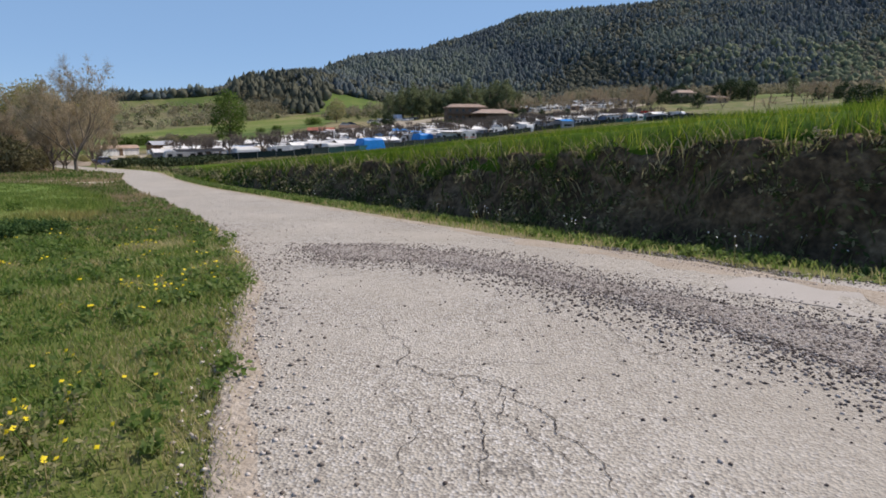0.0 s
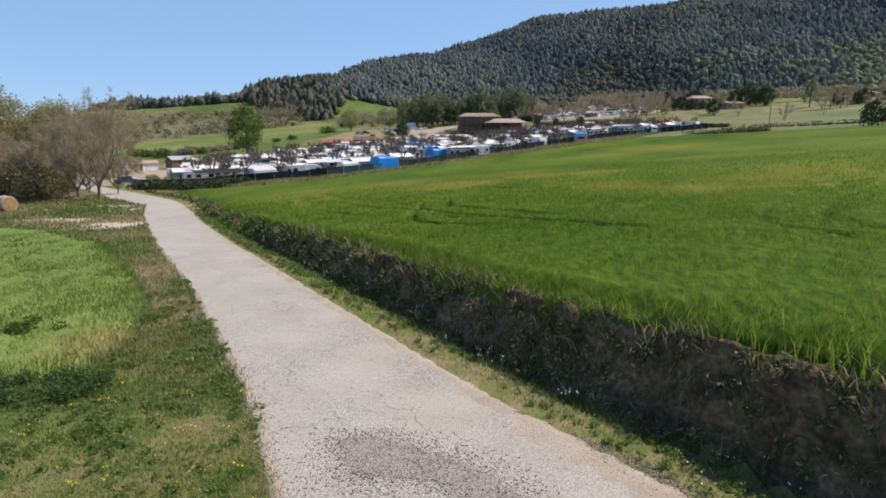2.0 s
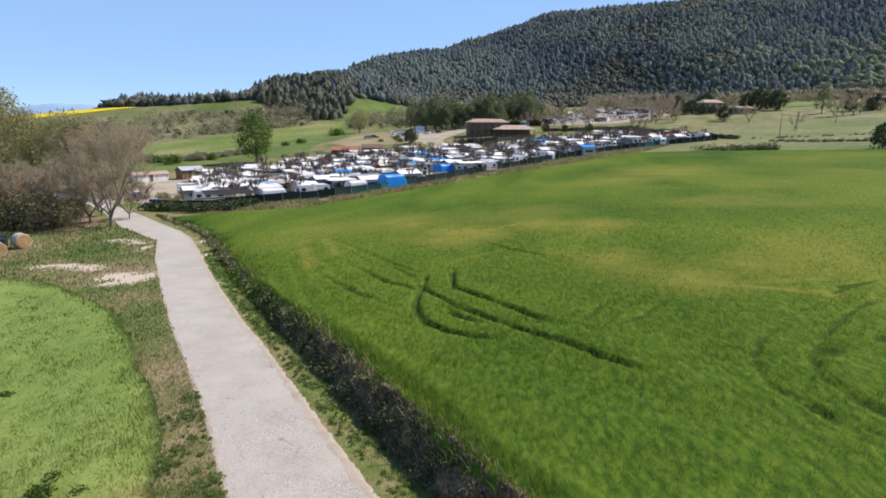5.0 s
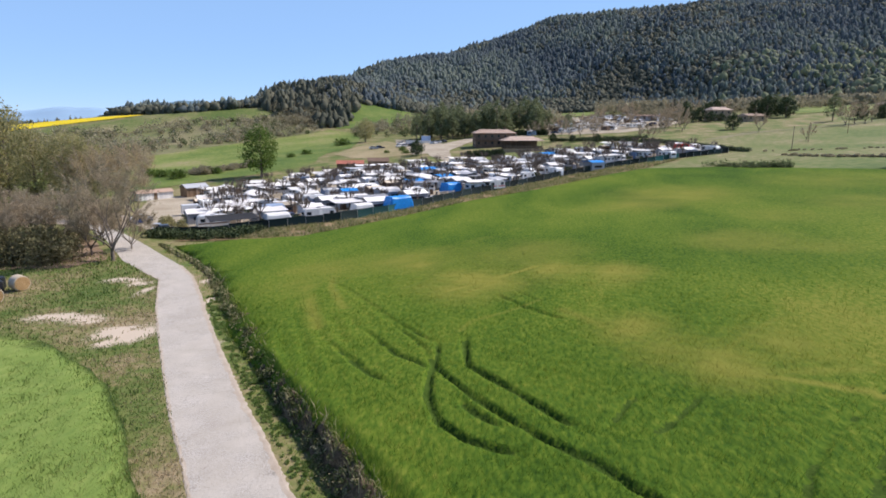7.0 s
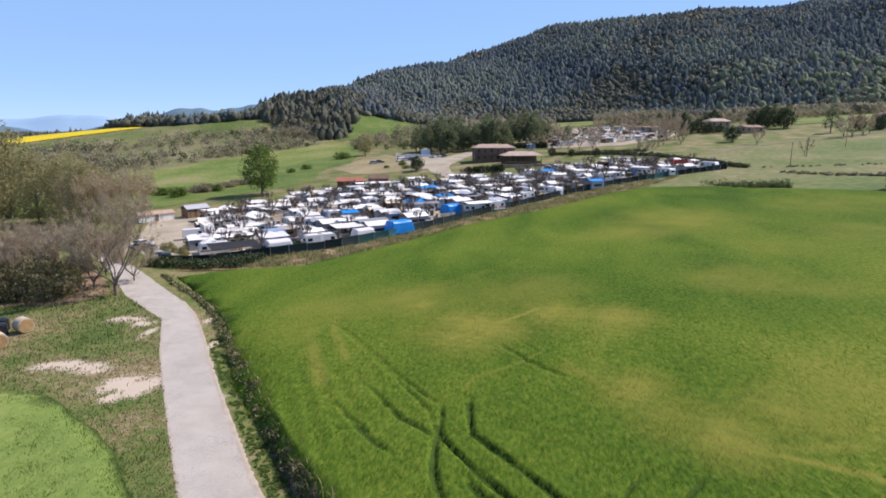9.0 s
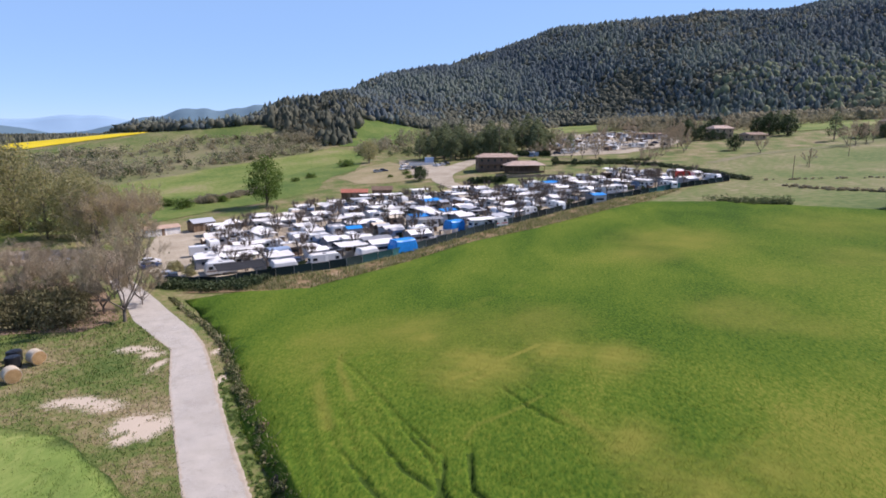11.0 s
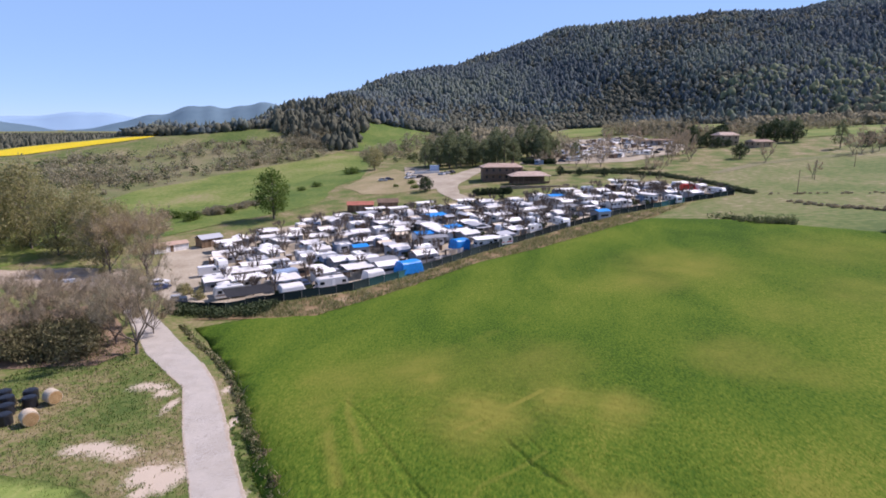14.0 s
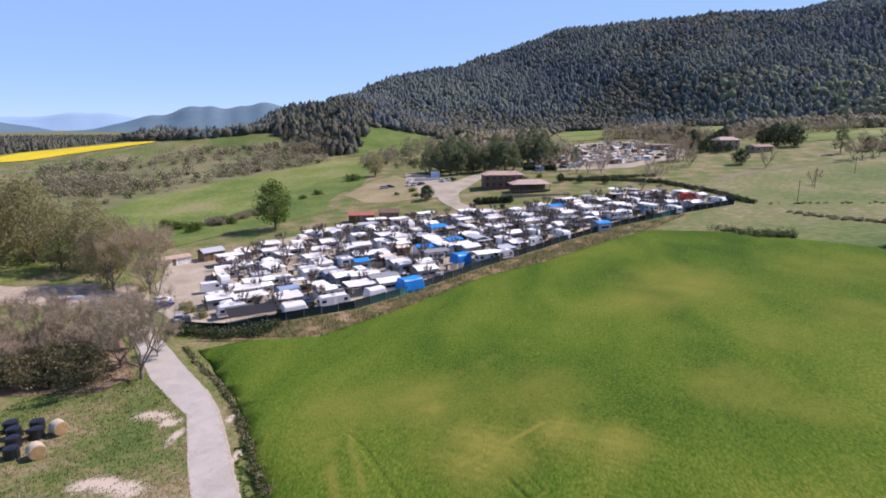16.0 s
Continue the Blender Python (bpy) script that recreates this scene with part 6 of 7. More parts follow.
def cloth(nx, ny, fn):
    """A sheet of cloth over the unit square, with thickness."""
    v = [fn(i / nx, j / ny) for j in range(ny + 1) for i in range(nx + 1)]
    n = len(v)
    v += [(x, y, z - 0.03) for x, y, z in v]
    m = nx + 1
    f = []
    for j in range(ny):
        for i in range(nx):
            q = [j * m + i, j * m + i + 1, (j + 1) * m + i + 1, (j + 1) * m + i]
            f += [q, [k + n for k in q[::-1]]]
    rim = [i for i in range(m)] + [j * m + nx for j in range(1, ny + 1)] + [ny * m + i for i in range(nx - 1, -1, -1)] + [j * m for j in range(ny - 1, 0, -1)]
    f += [[rim[k], rim[(k + 1) % len(rim)], rim[(k + 1) % len(rim)] + n, rim[k] + n][::-1] for k in range(len(rim))]
    bm = bmesh.new()
    vs = [bm.verts.new(p) for p in v]
    for q in f:
        bm.faces.new([vs[k] for k in q])
    return bm


def awning(label, w, d, h, roof, wall, gable=0.5, name="awning"):
    """A canvas living tent: sagging gabled roof, three walls with a window, poles."""
    root = new(name)
    bm = cloth(8, 8, lambda u, q: ((u - 0.5) * (w + 0.3), (q - 0.5) * (d + 0.3),
               h + gable * (1 - abs(2 * q - 1)) - 0.12 * math.sin(math.pi * u) * math.sin(math.pi * abs(2 * q - 1)) + 0.03 * math.sin(9 * u + 5 * q)))
    part("roof", bm, roof, root)
    for y in (-d / 2, d / 2):
        block("wall", root, wall, -w / 2, y - 0.02, 0.0, w / 2, y + 0.02, h - 0.04)
        block("window", root, M_GLASS, -w * 0.3, y - 0.035, 0.9, w * 0.3, y + 0.035, 1.5)
    block("wall", root, wall, -w / 2 - 0.02, -d / 2 + 0.02, 0.0, -w / 2 + 0.02, d / 2 - 0.02, h + gable * 0.2)
    for x in (-w / 2, w / 2):
        for y in (-d / 2, d / 2):
            post("pole", root, M_METAL, x, y, 0, h)
    return tagged(root, label, "tent")


def gazebo(label, w, d, h, roof, flat=False):
    """An open shelter: a pitched or flat cover on four posts."""
    root = new("shelter")
    if flat:
        bm = cloth(8, 6, lambda u, q: ((u - 0.5) * w, (q - 0.5) * d, h + 0.35 * q - 0.08 * math.sin(math.pi * u) - 0.06 * math.sin(math.pi * q) + 0.03 * math.sin(13 * u + 3 * q)))
    else:
        bm = cloth(8, 8, lambda u, q: ((u - 0.5) * w, (q - 0.5) * d, h + 0.7 * (1 - max(abs(2 * u - 1), abs(2 * q - 1))) ** 0.8))
    part("cover", bm, roof, root)
    for x in (-w / 2 + 0.1, w / 2 - 0.1):
        for y in (-d / 2 + 0.1, d / 2 - 0.1):
            post("post", root, M_METAL, x, y, 0, h + 0.05, 0.035)
    if not flat:
        for y in (-d / 2, d / 2):
            block("valance", root, roof, -w / 2, y - 0.015, h - 0.25, w / 2, y + 0.015, h - 0.02)
        for x in (-w / 2, w / 2):
            block("valance", root, roof, x - 0.015, -d / 2 + 0.02, h - 0.25, x + 0.015, d / 2 - 0.02, h - 0.02)
    return tagged(root, label, "shelter")


def tarp_cover(label, w, d, h, material):
    """A tarpaulin draped over a frame down to near the ground, with folds."""
    root = new("tarpaulin")

    def fall(u, q):
        x, y = 2 * u - 1, 2 * q - 1
        e = max(abs(x), abs(y))
        drop = max(0.0, e - 0.68) / 0.32
        k = 1 - 0.32 * drop * 0.62
        return (x * w / 2 * k * 1.12, y * d / 2 * k * 1.12, h + 0.25 * (1 - abs(y)) - drop * (h - 0.35) * (1 + 0.08 * math.sin(17 * (u + q))) + 0.05 * math.sin(11 * u) * math.sin(9 * q))
    part("sheet", cloth(18, 14, fall), material, root)
    for x in (-w * 0.33, w * 0.33):
        for y in (-d * 0.33, d * 0.33):
            post("pole", root, M_METAL, x, y, 0, h - 0.02, 0.03)
    return tagged(root, label, "tarpaulin")


def shed(label, w, d, h, wall, roof):
    root = new("shed")
    for i in range(int(w / 0.45)):
        x = -w / 2 + i * 0.45
        for y in (-d / 2, d / 2):
            block("board", root, wall, x, y - 0.025, 0, x + 0.43, y + 0.025, h)
    for y0 in (-1, 1):
        block("end_wall", root, wall, y0 * w / 2 - 0.025, -d / 2 + 0.03, 0, y0 * w / 2 + 0.025, d / 2 - 0.03, h)
    bm = bmesh.new()
    prism(bm, [(-d / 2 - 0.3, h - 0.05), (0, h + d * 0.22), (d / 2 + 0.3, h - 0.05), (d / 2 + 0.3, h + 0.03), (0, h + d * 0.22 + 0.09), (-d / 2 - 0.3, h + 0.03)], -w / 2 - 0.25, w / 2 + 0.25)
    bmesh.ops.rotate(bm, verts=bm.verts, cent=(0, 0, 0), matrix=Matrix.Rotation(radians(90), 3, "Z"))
    part("roof", bm, roof, root)
    block("door", root, M_WOOD, -0.45, -d / 2 - 0.05, 0, 0.45, -d / 2 - 0.027, 1.95)
    return tagged(root, label, "shed")


def car(label, paint, van=False):
    """A parked car or van."""
    root = new("van" if van else "car")
    bm = bmesh.new()
    if van:
        prism(bm, [(-2.5, 0.4), (2.4, 0.4), (2.5, 0.9), (1.9, 1.15), (1.35, 2.05), (1.1, 2.3), (-2.4, 2.3), (-2.5, 2.1)], -0.95, 0.95)
    else:
        prism(bm, [(-2.05, 0.35), (2.05, 0.35), (2.1, 0.7), (1.95, 0.85), (0.95, 0.98), (-1.75, 0.98), (-2.1, 0.9)], -0.86, 0.86)
    soften(bm, 0.07)
    part("body", bm, paint, root)
    if van:
        block("windscreen", root, M_GLASS, 1.5, -0.75, 1.25, 1.82, 0.75, 1.75, soft=0.05)
        for y in (-0.96, 0.96):
            block("window", root, M_GLASS, 0.6, y - 0.012, 1.3, 1.3, y + 0.012, 1.85, soft=0.01)
    else:
        bm = bmesh.new()
        prism(bm, [(-1.7, 0.95), (0.95, 0.95), (0.35, 1.4), (-1.2, 1.42)], -0.74, 0.74)
        soften(bm, 0.05)
        part("glasshouse", bm, M_GLASS, root)
        block("roof", root, paint, -1.2, -0.7, 1.4, 0.32, 0.7, 1.46, soft=0.02)
    for y in (-0.8, 0.8):
        for x in ((-1.6, 1.6) if van else (-1.3, 1.3)):
            wheel(root, x, y, 0.31, 0.2)
    return tagged(root, label, "van" if van else "car")


def pollard(height, label):
    """A pollarded plane tree: thick bole, knuckled arms, a few upright rods."""
    root = new("pollard_tree")
    v, f, tips = [], [], []
    tube(v, f, [np.array((0, 0, -0.3)), np.array((0, 0, 0.6)), np.array((0.05, 0, height * 0.5))], [0.19, 0.15, 0.13], 7)
    for k in range(5):
        a = k * 1.26 + rng.random() * 0.5
        p0 = np.array((0.05, 0, height * rng.uniform(0.42, 0.5)))
        p1 = p0 + [math.cos(a) * height * 0.14, math.sin(a) * height * 0.14, height * 0.18]
        p2 = p1 + [math.cos(a) * height * 0.06, math.sin(a) * height * 0.06, height * 0.14]
        tube(v, f, [p0, p1, p2, p2 + [0, 0, 0.14]], [0.09, 0.075, 0.07, 0.1], 5)
        tips.append((p2 + [0, 0, 0.1], np.array((math.cos(a) * 0.3, math.sin(a) * 0.3, 1.0)), 1.0))
    child("trunk", raw_mesh(v, f, M_BARK), root)
    tv, tf = twig_sprays(tips, 26, height * 0.30, 0.055)
    child("rod_crown", raw_mesh(tv, tf, M_BARK), root)
    return tagged(root, label, "tree")


# ---- the campsite ----
E1, E2 = Vector((0.815, 0.58)), Vector((-0.58, 0.815))
ORIGIN = Vector((-46, 99.5))
FENCE_TURN = 35.4


def camp_at(u, v):
    p = ORIGIN + u * E1 + v * E2
    return p.x, p.y


c1 = caravan("white touring caravan with dark windows", 4.8, None, M_BLUEGREY)
c2 = caravan("small cream caravan on its pitch", 4.0, M_COVER, M_BEIGE)
c3 = caravan("long white caravan with a brown stripe", 5.8, None, M_BROWNWALL)
a1 = awning("white canvas awning tent with sagging roof", 4.4, 3.2, 2.1, M_COVER, M_COVER)
a2 = awning("grey canvas awning tent beside a caravan", 4.0, 2.8, 2.1, M_GREYCANVAS, M_BLUEGREY)
a3 = awning("pale awning with dark walls", 5.4, 3.8, 2.15, M_COVER, M_GREYCANVAS, 0.7)
a4 = awning("beige awning tent with brown walls", 3.6, 2.8, 2.1, M_BEIGE, M_BROWNWALL)
g1 = gazebo("flat white sun shelter on posts", 5.4, 4.0, 2.4, M_COVER, True)
g2 = gazebo("white pavilion with pointed roof", 3.2, 3.2, 2.2, M_COVER)
g3 = gazebo("dark grey shade net on posts", 4.8, 3.6, 2.4, M_GREYCANVAS, True)
g4 = gazebo("black shade net stretched over a pitch", 4.6, 3.4, 2.3, M_RUBBER, True)
v1 = car("white motor van parked on a pitch", CARPAINTS[1], True)
k1, k2, k3, k4 = (car("%s car parked on the gravel" % n, p) for n, p in (("silver hatchback", CARPAINTS[0]), ("small white", CARPAINTS[1]), ("dark blue estate", CARPAINTS[2]), ("black saloon", CARPAINTS[3])))
s1 = shed("low brown timber hut with felt roof", 3.0, 2.2, 2.0, M_WOOD, M_GREYCANVAS)
p1 = pollard(4.6, "pollarded plane tree with knuckled bare arms")
p2 = pollard(3.9, "short pollarded plane tree with bare rods")
b1 = bush(2.6, 2.2, M_BUDLEAF, "rounded yellow-green garden shrub", 50, 14, 0.16)
b2 = bush(2.2, 1.8, M_DARKLEAF, "dark clipped shrub between pitches", 50, 14, 0.15)


def covered_caravan(label, length, w, d, material):
    """A caravan under a standing roof of stretched sheet on posts."""
    root = caravan(label, length)
    part("roof_cover", cloth(8, 6, lambda u, q: ((u - 0.5) * w, (q - 0.5) * d, 2.85 + 0.3 * (1 - abs(2 * q - 1)) - 0.07 * math.sin(math.pi * u) + 0.03 * math.sin(13 * u + 3 * q))), material, root)
    for x in (-w / 2 + 0.1, w / 2 - 0.1):
        for y in (-d / 2 + 0.1, d / 2 - 0.1):
            post("post", root, M_METAL, x, y, 0, 2.85, 0.035)
    return root


def table_set(label):
    root = new("picnic_table")
    block("tabletop", root, M_COVER, -0.8, -0.4, 0.70, 0.8, 0.4, 0.75)
    for x in (-0.65, 0.65):
        for y in (-0.3, 0.3):
            post("leg", root, M_METAL, x, y, 0, 0.7)
    for y in (-0.75, 0.75):
        block("bench", root, M_WOOD, -0.8, y - 0.14, 0.40, 0.8, y + 0.14, 0.45)
        for x in (-0.6, 0.6):
            block("bench_leg", root, M_WOOD, x - 0.03, y - 0.1, 0, x + 0.03, y + 0.1, 0.4)
    return tagged(root, label, "table")


def windbreak(label, material):
    root = new("windbreak")
    for i in range(3):
        part("cloth_panel", cloth(4, 3, lambda u, q, i=i: (-2.1 + 1.4 * (i + u), 0.25 * math.sin(2.2 * (i + u)) + 0.04 * q, 0.05 + 1.35 * q)), material, root)
    for i in range(4):
        post("stake", root, M_METAL, -2.1 + 1.4 * i, 0.25 * math.sin(2.2 * i), 0, 1.5, 0.025)
    return tagged(root, label, "windbreak")


def locker(label, material):
    root = new("storage_locker")
    block("box", root, material, -0.6, -0.4, 0, 0.6, 0.4, 1.3, soft=0.03)
    block("lid", root, M_GREYCANVAS, -0.64, -0.44, 1.3, 0.64, 0.44, 1.38, soft=0.02)
    block("door", root, material, -0.55, -0.43, 0.08, 0.55, -0.401, 1.22)
    return tagged(root, label, "locker")


c4 = covered_caravan("caravan under a white sheet roof on posts", 4.8, 7.0, 4.4, M_COVER)
c5 = covered_caravan("caravan under a grey sheet roof on posts", 5.2, 7.0, 4.4, M_GREYCANVAS)
t1x = table_set("white picnic table with wooden benches")
w1 = windbreak("dark cloth windbreak on stakes", M_GREYCANVAS)
w2 = windbreak("pale striped windbreak on stakes", M_BEIGE)
l1 = locker("grey plastic storage locker on a pitch", M_METAL)
l2 = locker("brown timber locker on a pitch", M_WOOD)
protos = dict(c1=c1, c2=c2, c3=c3, a1=a1, a2=a2, a3=a3, a4=a4, g1=g1, g2=g2, g3=g3, g4=g4, v1=v1, k1=k1, k2=k2, k3=k3, k4=k4, s1=s1, p1=p1, p2=p2, b1=b1, b2=b2, c4=c4, c5=c5, t1=t1x, w1=w1, w2=w2, l1=l1, l2=l2)
GROUPS = dict(c="caravans of the campsite", a="awning tents of the campsite", g="sun shelters of the campsite", v="vans of the campsite", k="parked cars", s="huts of the campsite", p="pollarded trees of the campsite", b="shrubs of the campsite", t="picnic tables of the campsite", w="windbreaks of the campsite", l="lockers of the campsite")
used = set()
camp_rng = np.random.default_rng(21)


def stand(key, x, y, turn, group=None):
    """Places the first of a kind itself, then copies."""
    if key not in used:
        used.add(key)
        ob = put(protos[key], x, y, turn)
    else:
        ob = copy_thing(protos[key], pose(x, y, up(x, y), 0, 0, turn))
    ob["group"] = group or GROUPS[key[0]]
    return ob


CORE = [(-50, 107), (-44, 102.5), (-36, 108), (-25, 114), (-17, 122), (0, 142), (24, 165), (42, 180), (66, 195), (84, 206), (86, 216), (78, 228), (62, 235), (32, 218), (10, 207), (-18, 201), (-48, 191), (-66, 166), (-72, 150), (-66, 136), (-58, 118)]
BLUES = [(-15.4, 123.6, 5.4, 3.2, 2.3), (-14.3, 180, 6.0, 4.2, 2.4), (-15.2, 156, 4.6, 3.6, 2.3), (-8.2, 162.5, 4.4, 3.6, 2.3), (-5, 144.5, 4.4, 3.4, 2.2), (-30.5, 144.5, 3.4, 3.0, 2.1), (25.5, 203, 5.0, 3.6, 2.3), (35.3, 173, 4.0, 3.0, 2.2),
         (-41.5, 120.5, 5.2, 3.0, 2.2)]
taken = [(x, y, 4.2) for x, y, *_ in BLUES] + [(74, 213, 5.0), (5.8, 146.5, 4.0)]


def clear(x, y, r):
    if not inside(np.array([x]), np.array([y]), CORE)[0]:
        return False
    return all((x - a) ** 2 + (y - b) ** 2 > (0.5 * (r + q)) ** 2 for a, b, q in taken)


for i, (x, y, w, d, h) in enumerate(BLUES):
    w, d, h = w * 1.15, d * 1.25, h + 0.4
    if i in (0, 4, 8):
        ob = tarp_cover("bright blue tarpaulin draped over an awning", w, d, h, M_BLUE if i != 8 else M_BLUEGREY)
    else:
        ob = awning("awning roofed with bright blue tarpaulin", w, d, h - 0.2, M_BLUE, M_GREYCANVAS if i % 2 else M_COVER, 0.5)
    put(ob, x, y, FENCE_TURN + camp_rng.normal() * 6)["group"] = "tarpaulins of the campsite"
red_van = put(car("large red van with boxy body", M_RED, True), 74, 213, 20)
red_van.scale = (1.25, 1.2, 1.3)
put(caravan("white caravan under a dull red roof cover", 4.8, None, M_RED), 5.8, 146.5, FENCE_TURN)
# what stands at the entrance corner and along the fence beside it
for ob, x, y, a, r in ((gazebo("wide pergola under black shade net", 8.6, 5.2, 2.4, M_RUBBER, True), -43.6, 105.2, 34, 7.0),
                       (tarp_cover("rounded white canvas cover over a tent", 5.6, 4.0, 2.3, M_COVER), -36.6, 109.0, 32, 4.6),
                       (caravan("long white caravan parked along the fence", 6.4, M_COVER), -29.8, 113.6, 34, 5.0),
                       (gazebo("broad white canvas shelter on posts", 6.4, 4.0, 2.6, M_COVER, True), -26.2, 121.8, 36, 5.0),
                       (tarp_cover("white canvas cover over a parked trailer", 5.0, 3.2, 2.2, M_COVER), -22.2, 118.6, 38, 4.2)):
    put(ob, x, y, a)
    taken.append((x, y, r))
# front row along the fence, then double rows with lanes between
row_v = [2.4, 8.6, 13.2, 20.2, 24.8, 31.6, 36.2, 43.2, 47.8, 54.8, 59.4, 66.2, 70.8, 77.6, 82.2, 88.5]
for v in row_v:
    u = 1.0 + camp_rng.random() * 3
    while u < 170:
        x, y = camp_at(u, v + camp_rng.normal() * 0.5)
        turn = FENCE_TURN + (180 if camp_rng.random() < 0.5 else 0) + (90 if camp_rng.random() < 0.22 else 0) + camp_rng.normal() * 5
        pick = camp_rng.random()
        if clear(x, y, 4.4):
            key = camp_rng.choice(["c1", "c2", "c3", "c4", "v1", "a3", "s1", "g1", "c5"], p=[0.15, 0.12, 0.12, 0.24, 0.05, 0.12, 0.03, 0.09, 0.08])
            stand(str(key), x, y, turn)
            taken.append((x, y, 4.2))
            # the awning or shelter that goes with it
            side = camp_rng.choice([-1, 1])
            ax, ay = x + E2.x * side * 2.7, y + E2.y * side * 2.7
            if clear(ax, ay, 0.2) and camp_rng.random() < 0.95:
                stand(str(camp_rng.choice(["a1", "a2", "a3", "a4", "g1", "g2", "g3", "g4"], p=[0.22, 0.12, 0.12, 0.12, 0.16, 0.12, 0.08, 0.06])), ax, ay, FENCE_TURN + camp_rng.normal() * 4)
                taken.append((ax, ay, 2.6))
            bx, by = x + E1.x * 3.6 + E2.x * camp_rng.normal(), y + E1.y * 3.6 + E2.y * camp_rng.normal()
            if clear(bx, by, 0.0):
                q = camp_rng.random()
                stand("p1" if q < 0.42 else "p2" if q < 0.72 else "b2" if q < 0.80 else "b1" if q < 0.86 else "k%d" % camp_rng.integers(1, 5), bx, by, camp_rng.random() * 360 if q < 0.86 else FENCE_TURN + 90)
                taken.append((bx, by, 1.4 if q < 0.86 else 3.4))
        u += 4.9 + camp_rng.random() * 1.2
for k in range(1000):
    u, v = camp_rng.uniform(0, 168), camp_rng.uniform(0, 92)
    x, y = camp_at(u, v)
    if clear(x, y, -0.8):
        key = "p1" if k % 5 else "p2"
        if k % 3:
            key = str(camp_rng.choice(["t1", "w1", "w2", "l1", "l2", "b2"], p=[0.06, 0.16, 0.14, 0.22, 0.22, 0.2]))
        stand(key, x, y, camp_rng.random() * 360 if key[0] in "pb" else FENCE_TURN + camp_rng.normal() * 25)
        taken.append((x, y, 1.9))
for key in [k for k in protos if k not in used and k not in ('k1', 'k2', 'k3', 'k4')]:
    stand(key, 52 + 3.5 * len(used) % 17, 330 + 2.9 * len(used) % 23, 30)
# cars at the gate and on the car parks
for key, x, y, a in (("k2", -68.6, 118.5, 60), ("k3", -66.5, 115, 60), ("k1", -58.6, 106.5, 120), ("k4", -56.5, 105.2, 120), ("k1", -44.5, 268, 20), ("k3", -42, 270, 20), ("k2", -33, 272, 60), ("k1", -30.4, 272.5, 60), ("k4", -27.5, 273, 60),
                     ("k2", -18, 279, 130), ("k1", -15.8, 281, 130), ("k4", -13.5, 283, 130), ("k2", -34, 284, 60), ("k3", 113, 352, 70), ("k4", 118, 340, 70), ("k1", 105, 334, 60)):
    stand(key, x, y, a)
for x, y, k in ((-61, 114, "b1"), (-59, 111.5, "b1"), (-56.5, 114.5, "b1"), (-57, 121, "b2"), (-55, 108.5, "b1"), (-26, 205, "b2"), (-24, 207, "b2"), (-21, 206, "b1"), (8, 214, "b2")):
    stand(k, x, y, camp_rng.random() * 360)
# huts at the back
for label, w, d, h, roof, x, y, a in (("long shed with a rusty red sheet roof", 9.0, 4.5, 2.4, M_REDROOF, -42, 203.5, 10), ("dark brown timber chalet with low roof", 7.0, 5.0, 2.6, M_BROWNWALL, -32.5, 205, 10),
                                      ("wash house with pale walls and brown tiles", 9.0, 3.0, 1.9, M_TILE, -84, 151.5, 50), ("open timber store with grey roof", 6.0, 4.0, 2.4, M_GREYCANVAS, -76, 158, 50)):
    put(shed(label, w, d, h, M_WOOD if "pale" not in label else M_COVER, roof), x, y, a)


def fence(label, line, gap, tall, net):
    """A windbreak fence: steel posts with a net panel between each pair."""
    root = tagged(new("fence"), label, "fence")
    pts = densify(line, gap, False) + [line[-1]]
    for i, (x, y) in enumerate(pts):
        post("post", root, M_METAL, x, y, up(x, y) - 0.3, up(x, y) + tall + 0.1, 0.03)
        if i + 1 < len(pts):
            a, b = Vector((x, y)), Vector(pts[i + 1])
            top = tall * rng.uniform(0.88, 1.02)
            za, zb = up(x, y), up(b.x, b.y)
            n = Vector((-(b - a).y, (b - a).x)).normalized()

            def fn(u, q, a=a, b=b, za=za, zb=zb, top=top, n=n):
                s = 0.07 * math.sin(math.pi * u) * math.sin(math.pi * q)
                p = a.lerp(b, 0.01 + 0.98 * u) + n * (s + 0.03 * q)
                return (p.x, p.y, za + (zb - za) * u + 0.04 + top * q - 0.05 * math.sin(math.pi * u) * q)
            part("net_panel", cloth(4, 3, fn), M_TEALNET if 10 < i % 31 < 15 else net, root)
    return root


FENCE = [(-56, 101.5), (-46, 100.3), (-37, 105.6), (-25, 111.6), (-17, 119.6), (0, 139.6), (24, 162.6), (42, 177.6), (66, 192.6), (86, 203.6), (88.5, 217)]
fence("dark green windbreak fence along the campsite", FENCE, 3.2, 1.75, M_GREENNET)


